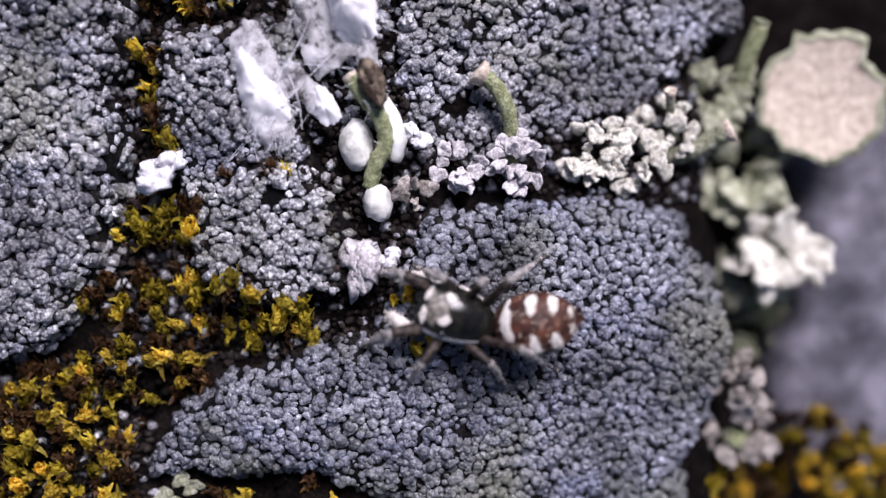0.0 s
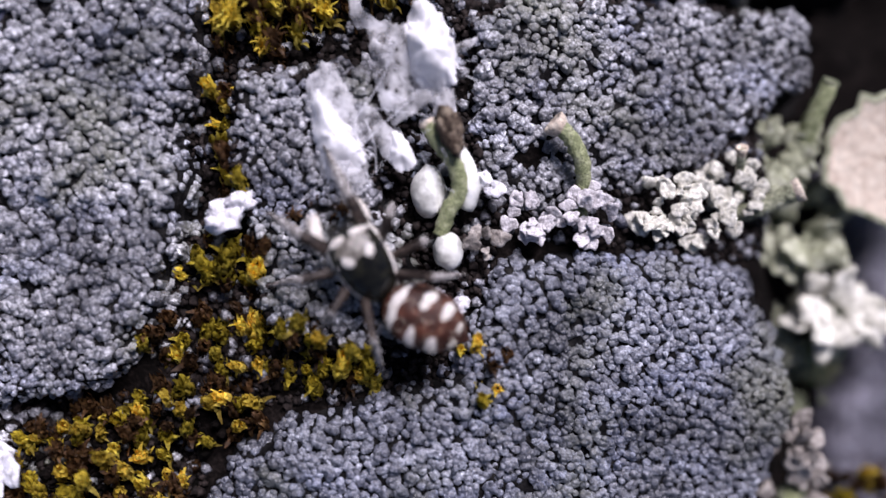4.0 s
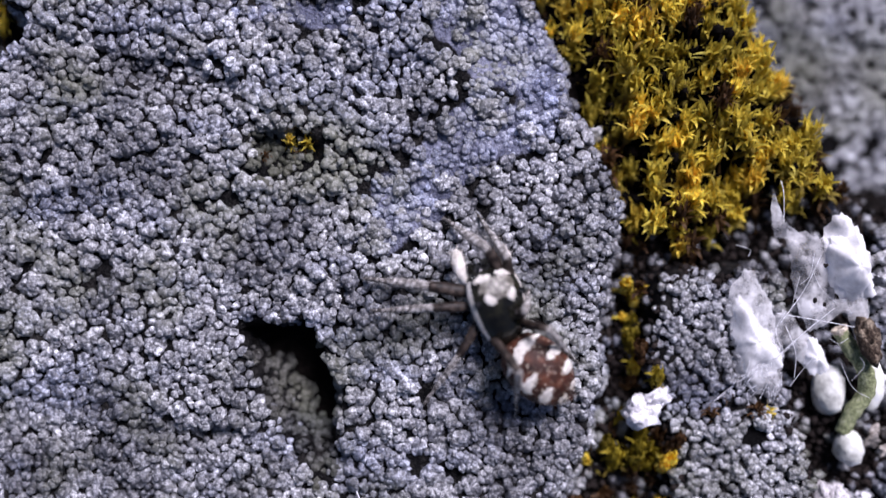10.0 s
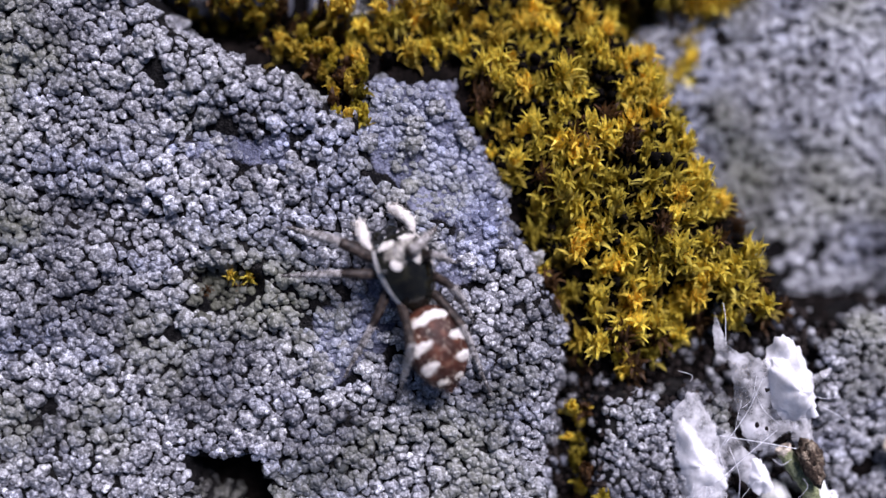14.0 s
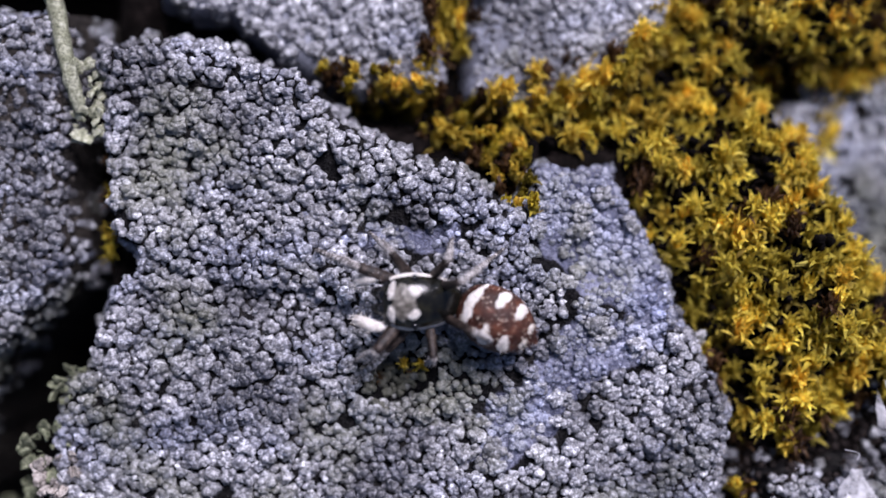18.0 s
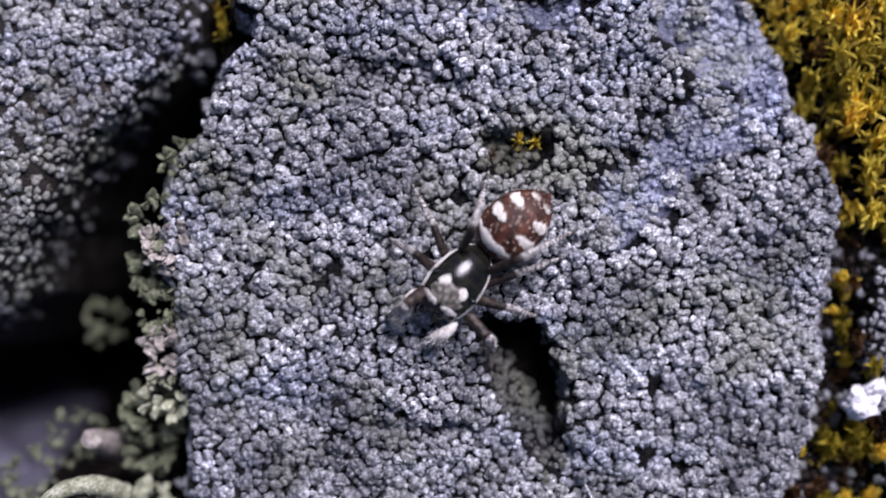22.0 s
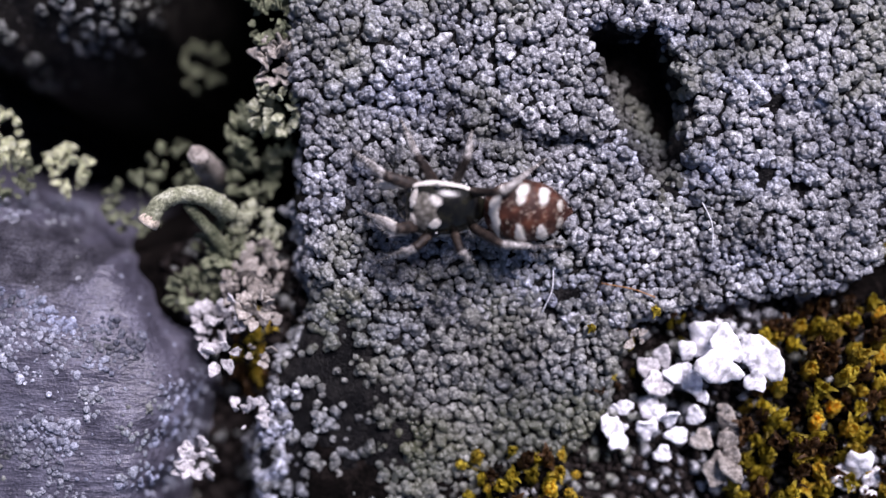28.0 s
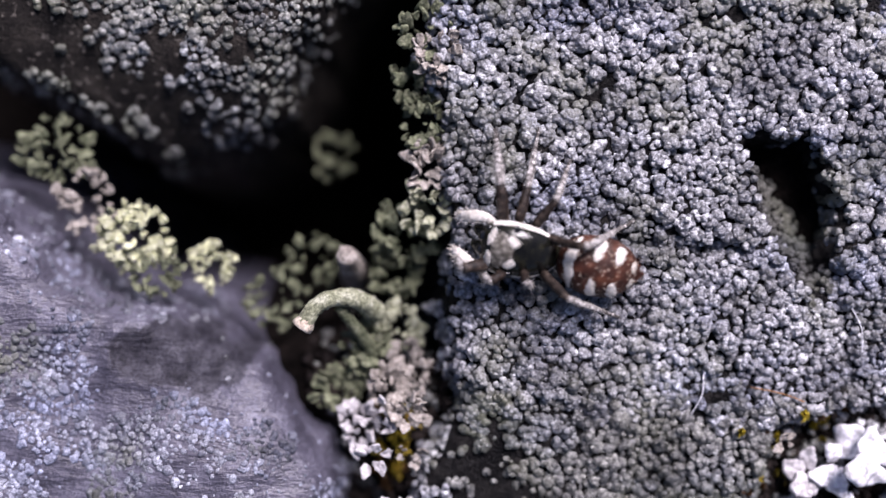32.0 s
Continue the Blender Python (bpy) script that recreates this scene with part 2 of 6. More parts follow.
MOSS = varied("golden_moss", (0.53, 0.40, 0.035), (0.78, 0.62, 0.07), (0.92, 0.79, 0.17), 0.8, 0.7, 0.25, 0.1, 0.02, "object", 0.45, glow_through=0.5, stem_tone=(0.09, 0.05, 0.014))
MOSS_OLD = varied("olive_brown_moss", (0.24, 0.175, 0.013), (0.44, 0.34, 0.024), (0.66, 0.55, 0.07), 0.8, 0.65, 0.3, 0.1, 0.02, "object", 0.5, glow_through=0.5, stem_tone=(0.06, 0.03, 0.01))
MOSS_BROWN = varied("brown_moss", (0.04, 0.018, 0.008), (0.09, 0.044, 0.016), (0.19, 0.105, 0.032), 0.6, 0.6, 0.4, 0.1, 0.02, "object", 0.5, glow_through=0.5)
MOSS_ORANGE = varied("orange_moss", (0.50, 0.34, 0.03), (0.76, 0.55, 0.06), (0.90, 0.74, 0.14), 0.8, 0.7, 0.25, 0.1, 0.02, "object", 0.4, glow_through=0.5, stem_tone=(0.09, 0.05, 0.014))
SQUAM_WHITE = varied("white_squamule", (0.72, 0.70, 0.74), (0.84, 0.82, 0.86), (0.90, 0.89, 0.92), 0.5, 0.7, 0.3, 0.2, 0.02, "object", 0.10, strength=0.3)
SQUAM_GREEN = varied("pale_green_squamule", (0.055, 0.067, 0.036), (0.11, 0.122, 0.072), (0.22, 0.23, 0.15), 0.4, 0.75, 0.3, 0.1, 0.05, "object", 0.35)
SQUAM_LILAC = varied("lilac_white_squamule", (0.36, 0.33, 0.34), (0.52, 0.49, 0.50), (0.70, 0.67, 0.69), 0.4, 0.75, 0.3, 0.12, 0.04, "object", 0.2)
SQUAM_IVORY = varied("ivory_squamule", (0.40, 0.385, 0.31), (0.60, 0.58, 0.49), (0.76, 0.74, 0.66), 0.4, 0.75, 0.3, 0.15, 0.04, "object", 0.2)
SQUAM_PINK = varied("pinkish_squamule", (0.17, 0.146, 0.128), (0.30, 0.265, 0.235), (0.46, 0.42, 0.38), 0.4, 0.75, 0.3, 0.1, 0.05, "object", 0.3)
PODETIUM = varied("mealy_green_stalk", (0.17, 0.19, 0.10), (0.30, 0.33, 0.17), (0.46, 0.47, 0.30), 0.25, 0.85, 0.2, 0.07, 0.07, strength=1.0)
CUP_TIP = varied("pale_pink_cup", (0.42, 0.33, 0.26), (0.58, 0.49, 0.39), (0.70, 0.63, 0.52), 0.3, 0.8, 0.3, 0.1, 0.05)
BULB = varied("waxy_white_bulb", (0.58, 0.58, 0.53), (0.74, 0.74, 0.69), (0.84, 0.84, 0.81), 0.9, 0.45, 0.4, 0.9, 0.02)

SQUAM_CREAM = varied("cream_squamule", (0.16, 0.17, 0.105), (0.30, 0.31, 0.205), (0.50, 0.505, 0.385), 0.4, 0.75, 0.3, 0.1, 0.05, "object", 0.25)
SQUAM_BUSH = varied("pale_yellow_green_squamule", (0.30, 0.32, 0.15), (0.52, 0.53, 0.32), (0.74, 0.74, 0.55), 0.4, 0.75, 0.3, 0.1, 0.05, "object", 0.3)
# brown crumbs, blackened so that their colour supplies the gaps' shade
BARK = varied("shade_dark_bark_crumbs", (0.005, 0.0035, 0.003), (0.013, 0.009, 0.008), (0.045, 0.034, 0.03), 0.3, 0.8, 0.2, 0.08, 0.05)
DRY_BARK = varied("dry_brown_bark", (0.015, 0.010, 0.007), (0.075, 0.05, 0.034), (0.32, 0.26, 0.19), 0.3, 0.75, 0.3, 0.1, 0.08, strength=1.0)
SPIDER_BLACK = varied("black_spider_hair", (0.004, 0.004, 0.004), (0.009, 0.009, 0.007), (0.022, 0.021, 0.012), 0.35, 0.16, 0.4, 0.05, 0.006)
SPIDER_BROWN = varied("brown_spider_hair", (0.014, 0.005, 0.003), (0.052, 0.016, 0.009), (0.13, 0.046, 0.024), 0.4, 0.5, 0.3, 0.045, 0.03, fleck=(0.75, 0.64, 0.52))
SPIDER_WHITE = varied("white_spider_hair", (0.62, 0.57, 0.50), (0.78, 0.73, 0.67), (0.86, 0.83, 0.80), 0.2, 0.75, 0.3, 0.04, 0.03)
PALP_PALE = varied("cream_spider_hair", (0.38, 0.33, 0.27), (0.62, 0.57, 0.50), (0.78, 0.74, 0.69), 0.2, 0.7, 0.3, 0.04, 0.03)
LEG_HAIR = varied("grey_brown_leg_hair", (0.012, 0.009, 0.008), (0.13, 0.115, 0.105), (0.58, 0.55, 0.53), 0.13, 0.6, 0.4, 0.05, 0.03)
LEG_BROWN = varied("brown_leg_hair", (0.008, 0.005, 0.004), (0.024, 0.015, 0.011), (0.10, 0.075, 0.06), 0.2, 0.5, 0.4, 0.05, 0.03)
LEG_PALE = varied("pale_speckled_leg_hair", (0.014, 0.012, 0.011), (0.30, 0.275, 0.26), (0.84, 0.81, 0.79), 0.13, 0.6, 0.4, 0.045, 0.03)
SPIDER_EYE = varied("black_eye_lens", (0.004, 0.004, 0.005), (0.006, 0.006, 0.007), (0.01, 0.01, 0.012), 0.3, 0.06, 0.7, 0.3, 0.0)
# bronze hair; the light tone paints in part of its silvery shine
SPIDER_BRONZE = varied("bronze_hair_with_shine", (0.03, 0.026, 0.019), (0.12, 0.105, 0.08), (0.48, 0.44, 0.39), 0.16, 0.3, 0.9, 0.04, 0.03)
THREAD = varied("silk_thread", (0.7, 0.7, 0.74), (0.8, 0.8, 0.84), (0.86, 0.86, 0.9), 0.5, 0.4, 0.5, 0.1, 0.0)
FIBRE = varied("orange_fibre", (0.2, 0.09, 0.03), (0.32, 0.15, 0.05), (0.42, 0.22, 0.08), 0.5, 0.5, 0.4, 0.1, 0.0)

def silk_material(name, opacity_lo, opacity_hi):
    m, nt, b = shader(name, 0.6, spec=0.3)
    b.inputs["Base Color"].default_value = (0.96, 0.95, 0.97, 1)
    tr = nt.nodes.new("ShaderNodeBsdfTransparent")
    tl = nt.nodes.new("ShaderNodeBsdfTranslucent")
    tl.inputs["Color"].default_value = (0.85, 0.85, 0.92, 1)
    both, out = nt.nodes.new("ShaderNodeMixShader"), nt.nodes["Material Output"]
    soft = nt.nodes.new("ShaderNodeMixShader")
    soft.inputs[0].default_value = 0.06
    nt.links.new(b.outputs[0], soft.inputs[1])
    nt.links.new(tl.outputs[0], soft.inputs[2])
    lo, hi = opacity_lo, opacity_hi
    fac = ramp(nt, noise_node(nt, 0.6, 5, 0.65), [(0.36, (lo, lo, lo)), (0.62, (hi, hi, hi))])
    nt.links.new(fac, both.inputs[0])
    nt.links.new(tr.outputs[0], both.inputs[1])
    nt.links.new(soft.outputs[0], both.inputs[2])
    nt.links.new(both.outputs[0], out.inputs["Surface"])
    relief(nt, b, noise_node(nt, 0.2, 4, 0.6), 0.03, 0.3)
    return m


SILK = silk_material("white_silk", 0.6, 1.0)
SILK_THIN = silk_material("thin_silk", 0.06, 0.55)


# ---- mesh helpers: all sizes in millimetres ----
def mesh_of(name, verts, faces, material=None, smooth=True):
    me = bpy.data.meshes.new(name)
    v = np.asarray(verts, dtype=float) * MM
    me.from_pydata(v.tolist(), [], faces if isinstance(faces, list) else faces.tolist())
    if material:
        me.materials.append(material)
    if smooth:
        me.polygons.foreach_set("use_smooth", [True] * len(me.polygons))
    me.update()
    return me


def part(name, me, parent, at=None, label="", kind=""):
    ob = new(name, me)
    ob.parent = parent
    if at is not None:
        ob.matrix_basis = at
    return tagged(ob, label, kind=kind)


def thing(name, label, category, at=(0, 0, 0), group="", kind="", yaw=0, data=None):
    ob = new(name, data)
    if data is None:
        ob.empty_display_size = MM
    ob.matrix_basis = pose(at[0] * MM, at[1] * MM, at[2] * MM, 0, 0, yaw)
    return tagged(ob, label, category, group, kind)


def mm_pose(x, y, z, rx=0, ry=0, rz=0, s=1.0):
    return pose(x * MM, y * MM, z * MM, rx, ry, rz) @ Matrix.Scale(s, 4)


def lattice(ix, iy, seed):
    h = (ix.astype(np.int64) * 374761393 + iy.astype(np.int64) * 668265263 + seed * 1442695041) & 0x7FFFFFFF
    h = ((h ^ (h >> 13)) * 1274126177) & 0x7FFFFFFF
    return ((h ^ (h >> 16)) & 0xFFFF) / 65535.0


def wave(x, y, size, seed):
    """Smooth value noise from -1 to 1, with features of that size."""
    x, y = np.asarray(x, float) / size + 1000.0, np.asarray(y, float) / size + 1000.0
    ix, iy = np.floor(x), np.floor(y)
    fx, fy = x - ix, y - iy
    fx, fy = fx * fx * (3 - 2 * fx), fy * fy * (3 - 2 * fy)
    a, b = lattice(ix, iy, seed), lattice(ix + 1, iy, seed)
    c, d = lattice(ix, iy + 1, seed), lattice(ix + 1, iy + 1, seed)
    return 2 * ((a * (1 - fx) + b * fx) * (1 - fy) + (c * (1 - fx) + d * fx) * fy) - 1


def inside(x, y, poly):
    """Signed distance to a polygon's edge, positive inside."""
    x, y = np.asarray(x, float), np.asarray(y, float)
    best, flag = np.full(x.shape, 1e9), np.zeros(x.shape, bool)
    for (x0, y0), (x1, y1) in zip(poly, poly[1:] + poly[:1]):
        ex, ey = x1 - x0, y1 - y0
        t = np.clip(((x - x0) * ex + (y - y0) * ey) / (ex * ex + ey * ey + 1e-12), 0, 1)
        best = np.minimum(best, np.hypot(x - x0 - t * ex, y - y0 - t * ey))
        if y0 != y1:
            flag ^= ((y0 > y) != (y1 > y)) & (x < ex * (y - y0) / ey + x0)
    return np.where(flag, best, -best)


def step(v):
    v = np.clip(v, 0, 1)
    return v * v * (3 - 2 * v)


# ---- the plan, in millimetres ----
MAIN = [(-21.8, 19.6), (-19.7, 19.8), (-17.5, 19.6), (-15.8, 18.7), (-14.4, 17.9), (-13.5, 16.9), (-11.4, 15.6), (-9.2, 15.0), (-8.0, 13.9),
        (-7.4, 15.1), (-4.3, 15.0), (-3.6, 13.3), (-2.6, 11.2), (-1.8, 8.7), (-0.9, 7.0), (-0.8, 5.6), (-1.1, 3.8), (-1.2, 1.7),
        (-1.4, -0.1), (-2.1, -2.2), (-2.5, -3.6), (-3.3, -5.2), (-4.7, -5.9), (-6.5, -6.4), (-9.4, -6.7), (-11.5, -7.3), (-12.0, -10.4),
        (-14.6, -12.8), (-17.5, -14.8), (-18.5, -16.5), (-24.6, -16.5), (-24.3, -10.5), (-23.3, -8.3), (-22.8, -6.3), (-23.1, -4.0),
        (-23.3, 0.6), (-23.5, 2.3), (-23.9, 4.0), (-24.0, 6.2), (-23.1, 8.2), (-21.6, 11.0), (-20.9, 12.1), (-21.5, 12.6), (-21.7, 15.2), (-21.8, 17.2)]
HOLE = [(-13.5, 2.5), (-11.05, 2.65), (-10.6, 1.6), (-10.2, 0.4), (-10.25, -1.2), (-10.5, -2.6), (-11.6, -1.9), (-12.6, 0.2)]
UPPER_LEFT = [(-40.0, 21.0), (-22.3, 21.0), (-22.2, 17.6), (-22.1, 15.2), (-22.1, 13.0), (-22.3, 11.7), (-23.3, 10.6), (-24.4, 9.4), (-25.4, 8.1), (-26.4, 6.9), (-27.3, 5.4),
              (-28.3, 3.4), (-29.0, 1.9), (-30.6, 1.1), (-33.2, 0.9), (-35.3, 2.2), (-40.0, 4.5)]
LOWER_LEFT = [(-42.0, 2.0), (-37.0, 0.1), (-35.2, -2.2), (-31.6, -3.3), (-28.4, -4.7), (-27.3, -6.1), (-26.1, -7.9), (-25.5, -9.4), (-26.1, -10.7), (-26.7, -12.8), (-27.0, -16.0), (-42.0, -16.0)]
RIGHT_LOWER = [(4.4, -6.0), (5.9, -5.6), (6.8, -4.5), (7.1, -3.1), (8.2, -1.8), (11.3, -1.4), (13.5, -1.4), (15.0, -2.0), (16.6, -2.6), (17.5, -4.1), (18.4, -6.3), (18.5, -7.4),
               (17.6, -8.9), (16.7, -11.7), (16.0, -15.5), (8.0, -14.1), (6.8, -11.4), (5.3, -11.2), (4.2, -10.3), (1.4, -10.4), (-1.7, -10.3), (-1.6, -9.5), (-0.3, -7.8), (1.5, -6.6)]
MIDDLE = [(0.2, 4.1), (2.4, 4.4), (4.4, 4.0), (4.6, 2.2), (4.3, 0.4), (4.9, -1.3), (5.7, -2.6), (5.6, -4.0), (3.6, -4.4), (1.6, -4.1), (0.9, -3.4), (0.9, -1.3), (0.5, 0.1), (-0.1, 1.5)]
RIGHT_UPPER = [(7.6, 5.8), (9.6, 6.6), (14.2, 6.6), (19.4, 6.2), (19.7, 4.4), (17.8, 2.9), (16.5, 2.0), (14.6, 0.8), (13.0, 0.3), (11.7, 0.0), (8.8, -0.2), (7.7, 0.1), (7.4, 2.9)]
RIGHT_TOP = [(-1.2, 13.4), (2.6, 17.8), (8.0, 19.6), (15.5, 19.2), (22.0, 12.3), (22.0, 8.0), (9.8, 7.0), (5.4, 6.6), (3.4, 8.0), (1.4, 10.2), (-0.2, 12.0)]
TOP_A = [(-19.8, 20.9), (-17.4, 20.2), (-15.6, 18.8), (-14.2, 17.8), (-12.3, 17.6), (-10.4, 17.6), (-10.6, 23.0), (-19.8, 23.0)]
TOP_B = [(-9.3, 17.2), (-7.6, 16.9), (-4.0, 17.2), (-2.5, 19.2), (-2.0, 23.0), (-9.1, 23.0)]
BARE_SLAB = [(-7.4, 15.2), (-4.0, 14.9), (-3.0, 13.1), (-2.2, 10.9), (-2.0, 9.2), (-3.6, 9.4), (-5.8, 10.5), (-6.9, 11.8), (-7.6, 13.4)]
BARE_VEIN = [(-9.8, 5.3), (-8.7, 7.5), (-7.4, 8.5), (-5.8, 9.7), (-3.6, 9.6), (-3.1, 8.6), (-5.1, 7.8), (-7.3, 5.9), (-8.7, 5.1)]
PIT = [(-13.2, 8.6), (-11.6, 8.9), (-10.8, 8.3), (-11.2, 7.4), (-12.4, 7.0)]
HOLLOW = [(-17.6, 10.9), (-15.2, 11.2), (-13.2, 10.2), (-13.8, 9.3), (-16.4, 9.5)]
BARE_TOP = [(-14.5, 13.2), (-10.0, 12.5), (-9.8, 11.8), (-14.0, 12.6)]
LOBE = [(-22.5, -7.4), (-20.2, -6.6), (-17.2, -7.0), (-14.0, -6.6), (-11.0, -7.2), (-10.6, -9.0), (-12.0, -16.0), (-24.0, -16.0)]
LOBE_WIDE = [(x, y + 0.8 if y > -9 else y) for x, y in LOBE]
BARE_LOBE = [(-22.6, -7.2), (-20.6, -7.0), (-19.3, -9.2), (-19.0, -13.2), (-20.0, -16.0), (-24.5, -16.0), (-24.5, -10.5)]
SCAR = [(-33.6, -3.9), (-31.2, -4.3), (-29.2, -5.0), (-29.4, -5.9), (-31.5, -6.3), (-33.8, -5.6)]
FAR_RIGHT = [(20.4, 1.5), (22.0, -2.0), (21.6, -6.0), (20.7, -9.3), (21.5, -16.0), (40.0, -16.0), (40.0, 2.0)]


class Stone:
    """A stone whose upper face is a sheet of heights, kept on a grid to be asked again."""

    def __init__(self, outline, z0, slope=(0, 0), edge=1.2, bottom=-7.0, relief_mm=0.25, seed=1, cell=0.22, hole=None, wobble=0.25, step_down=None):
        self.outline, self.cell, self.bottom = outline, cell, bottom
        px, py = [p[0] for p in outline], [p[1] for p in outline]
        self.x0, self.y0 = min(px) - 1.2, min(py) - 1.2
        nx, ny = int((max(px) + 1.2 - self.x0) / cell) + 2, int((max(py) + 1.2 - self.y0) / cell) + 2
        gx, gy = np.meshgrid(self.x0 + np.arange(nx) * cell, self.y0 + np.arange(ny) * cell, indexing="ij")
        d = inside(gx, gy, outline) + wobble * wave(gx, gy, 1.1, seed + 3) + 0.4 * wobble * wave(gx, gy, 0.45, seed + 4)
        cx, cy = sum(px) / len(px), sum(py) / len(py)
        top = z0 + slope[0] * (gx - cx) + slope[1] * (gy - cy) + relief_mm * (wave(gx, gy, 5.0, seed) + 0.5 * wave(gx, gy, 2.1, seed + 1) + 0.22 * wave(gx, gy, 0.8, seed + 2))
        if hole:
            hd = inside(gx, gy, hole) + 0.16 * wave(gx, gy, 0.7, seed + 5)
            far = np.clip(0.34 + 0.22 * (gx - hole[0][0] - 1.0) + 0.20 * (gy - hole[0][1] + 1.7), 0.10, 1.0)
            top = top - (3.2 * far + 0.25 * wave(gx, gy, 0.5, seed + 6)) * step((hd + 0.05) / 0.3)
        if step_down:
            top = step_down(gx, gy, top)
        s = np.clip((d + 0.45) / edge, 0, 1)
        self.h = bottom + (top - bottom) * np.sqrt(np.clip(1 - (1 - s) ** 2.6, 0, 1))
        self.d, self.gx, self.gy, self.nx, self.ny = d, gx, gy, nx, ny

    def ask(self, field, x, y):
        fx = np.clip((np.asarray(x, float) - self.x0) / self.cell, 0, self.nx - 1.001)
        fy = np.clip((np.asarray(y, float) - self.y0) / self.cell, 0, self.ny - 1.001)
        ix, iy = fx.astype(int), fy.astype(int)
        fx, fy = fx - ix, fy - iy
        return (field[ix, iy] * (1 - fx) + field[ix + 1, iy] * fx) * (1 - fy) + (field[ix, iy + 1] * (1 - fx) + field[ix + 1, iy + 1] * fx) * fy

    def mesh(self, name, material, masked=False, bare=(), scar=None):
        keep = self.d > -0.9
        index = np.arange(self.nx * self.ny).reshape(self.nx, self.ny)
        quad = keep[:-1, :-1] & keep[1:, :-1] & keep[1:, 1:] & keep[:-1, 1:]
        f = np.stack([index[:-1, :-1][quad], index[1:, :-1][quad], index[1:, 1:][quad], index[:-1, 1:][quad]], 1)
        used = np.unique(f)
        back = np.zeros(self.nx * self.ny, int)
        back[used] = np.arange(len(used))
        v = np.stack([self.gx.ravel(), self.gy.ravel(), self.h.ravel()], 1)[used]
        me = mesh_of(name, v, back[f], material)
        if masked:
            x, y = v[:, 0], v[:, 1]
            if scar:
                cover = step((inside(x, y, scar) + 0.35 * wave(x, y, 0.7, 212)) / 1.1 + 0.5)
            else:
                cover = np.ones(len(v))
                for poly in bare:
                    cover = np.minimum(cover, step(0.5 - (inside(x, y, poly) + 0.5 * wave(x, y, 1.0, 210)) / 0.5))
            me.attributes.new("crust_base", "FLOAT", "POINT").data.foreach_set("value", cover.astype(np.float32))
        return me


def main_steps(gx, gy, top):
    """The ledges of the large stone: a lower lobe, a sunk slab and shallow cracks."""
    lobe = np.array([(-24.5, -7.2), (-20.5, -5.2), (-16.0, -6.6), (-10.5, -6.4), (-10.0, -16.0), (-25.0, -16.0)]).tolist()
    top = top - 0.15 * step((inside(gx, gy, lobe) + 0.2) / 0.9)
    top = top - 0.008 * np.clip(-3.5 - gy, 0, 20) ** 2 - 0.011 * np.clip(4.0 - gy, 0, 9) ** 1.8 - 0.009 * np.clip(-14.0 - gx, 0, 12) ** 1.8 - 0.016 * np.clip(gx + 6.0, 0, 8) ** 1.8
    slab = [(-8.2, 16.0), (-7.6, 13.4), (-7.4, 11.8), (-5.8, 10.4), (-1.5, 10.4), (-1.0, 16.0)]
    top = top - 0.5 * step((inside(gx, gy, slab) + 0.2) / 0.7)
    top = top - 0.55 * step((inside(gx, gy, PIT) + 0.2) / 0.5) - 0.35 * step((inside(gx, gy, HOLLOW) + 0.2) / 0.6)
    for x0, y0, x1, y1, deep, wide in ((-20.5, 12.3, -16.0, 10.4, 0.2, 0.4), (-14.6, 9.4, -11.0, 8.0, 0.25, 0.5), (-20.0, 15.6, -9.0, 12.0, 0.15, 0.8),
                                       (-16.5, -0.9, -12.6, -1.2, 0.5, 0.35), (-18.0, 1.4, -13.0, 2.6, 0.3, 0.3), (-10.2, -1.5, -9.2, -5.6, 0.35, 0.35), (-10.0, 0.4, -6.0, 0.2, 0.25, 0.25), (-15.8, -5.6, -7.5, -5.4, 0.12, 0.4)):
        ex, ey = x1 - x0, y1 - y0
        t = np.clip(((gx - x0) * ex + (gy - y0) * ey) / (ex * ex + ey * ey), 0, 1)
        d = np.hypot(gx - x0 - t * ex, gy - y0 - t * ey) + 0.25 * wave(gx, gy, 0.9, 77)
        top = top - deep * step(1 - np.abs(d) / wide)
    return top


S_MAIN = Stone(MAIN, 0.1, (0.012, 0.0), 1.3, -16.0, 0.28, 11, 0.2, HOLE, 0.25, main_steps)
def lean_away(gx, gy, top):
    """The upper left stone bends down towards the black gap."""
    return top - 0.07 * np.clip(8.0 - gy, 0, 20) ** 2 - 0.02 * np.clip(-30 - gx, 0, 20) ** 1.5


S_UL = Stone(UPPER_LEFT, -1.0, (0.02, 0.02), 1.6, -22.0, 0.4, 23, 0.25, step_down=lean_away)
def flaked(gx, gy, top):
    """A shallow scar where a flake has come off."""
    return top - 0.3 * step((inside(gx, gy, SCAR) + 0.3 * wave(gx, gy, 0.7, 212)) / 0.4)


S_LL = Stone(LOWER_LEFT, -0.6, (-0.01, -0.02), 2.2, -22.0, 0.5, 37, 0.22, step_down=flaked)
def lean_right(gx, gy, top):
    """The right-hand stones dip away to the right, and the lower one rounds off downwards."""
    return top - 0.28 * np.clip(gx - 8.5, 0, 30) - 0.02 * np.clip(-5.5 - gy, 0, 20) ** 2


S_RL = Stone(RIGHT_LOWER, -0.4, (0.0, 0.0), 1.4, -9.0, 0.25, 41, 0.2, step_down=lean_right)
S_MID = Stone(MIDDLE, -0.35, (0, 0), 0.9, -4.0, 0.2, 53, 0.18)
S_RU = Stone(RIGHT_UPPER, -1.2, (0.0, 0.0), 1.0, -8.0, 0.25, 61, 0.22, step_down=lean_right)
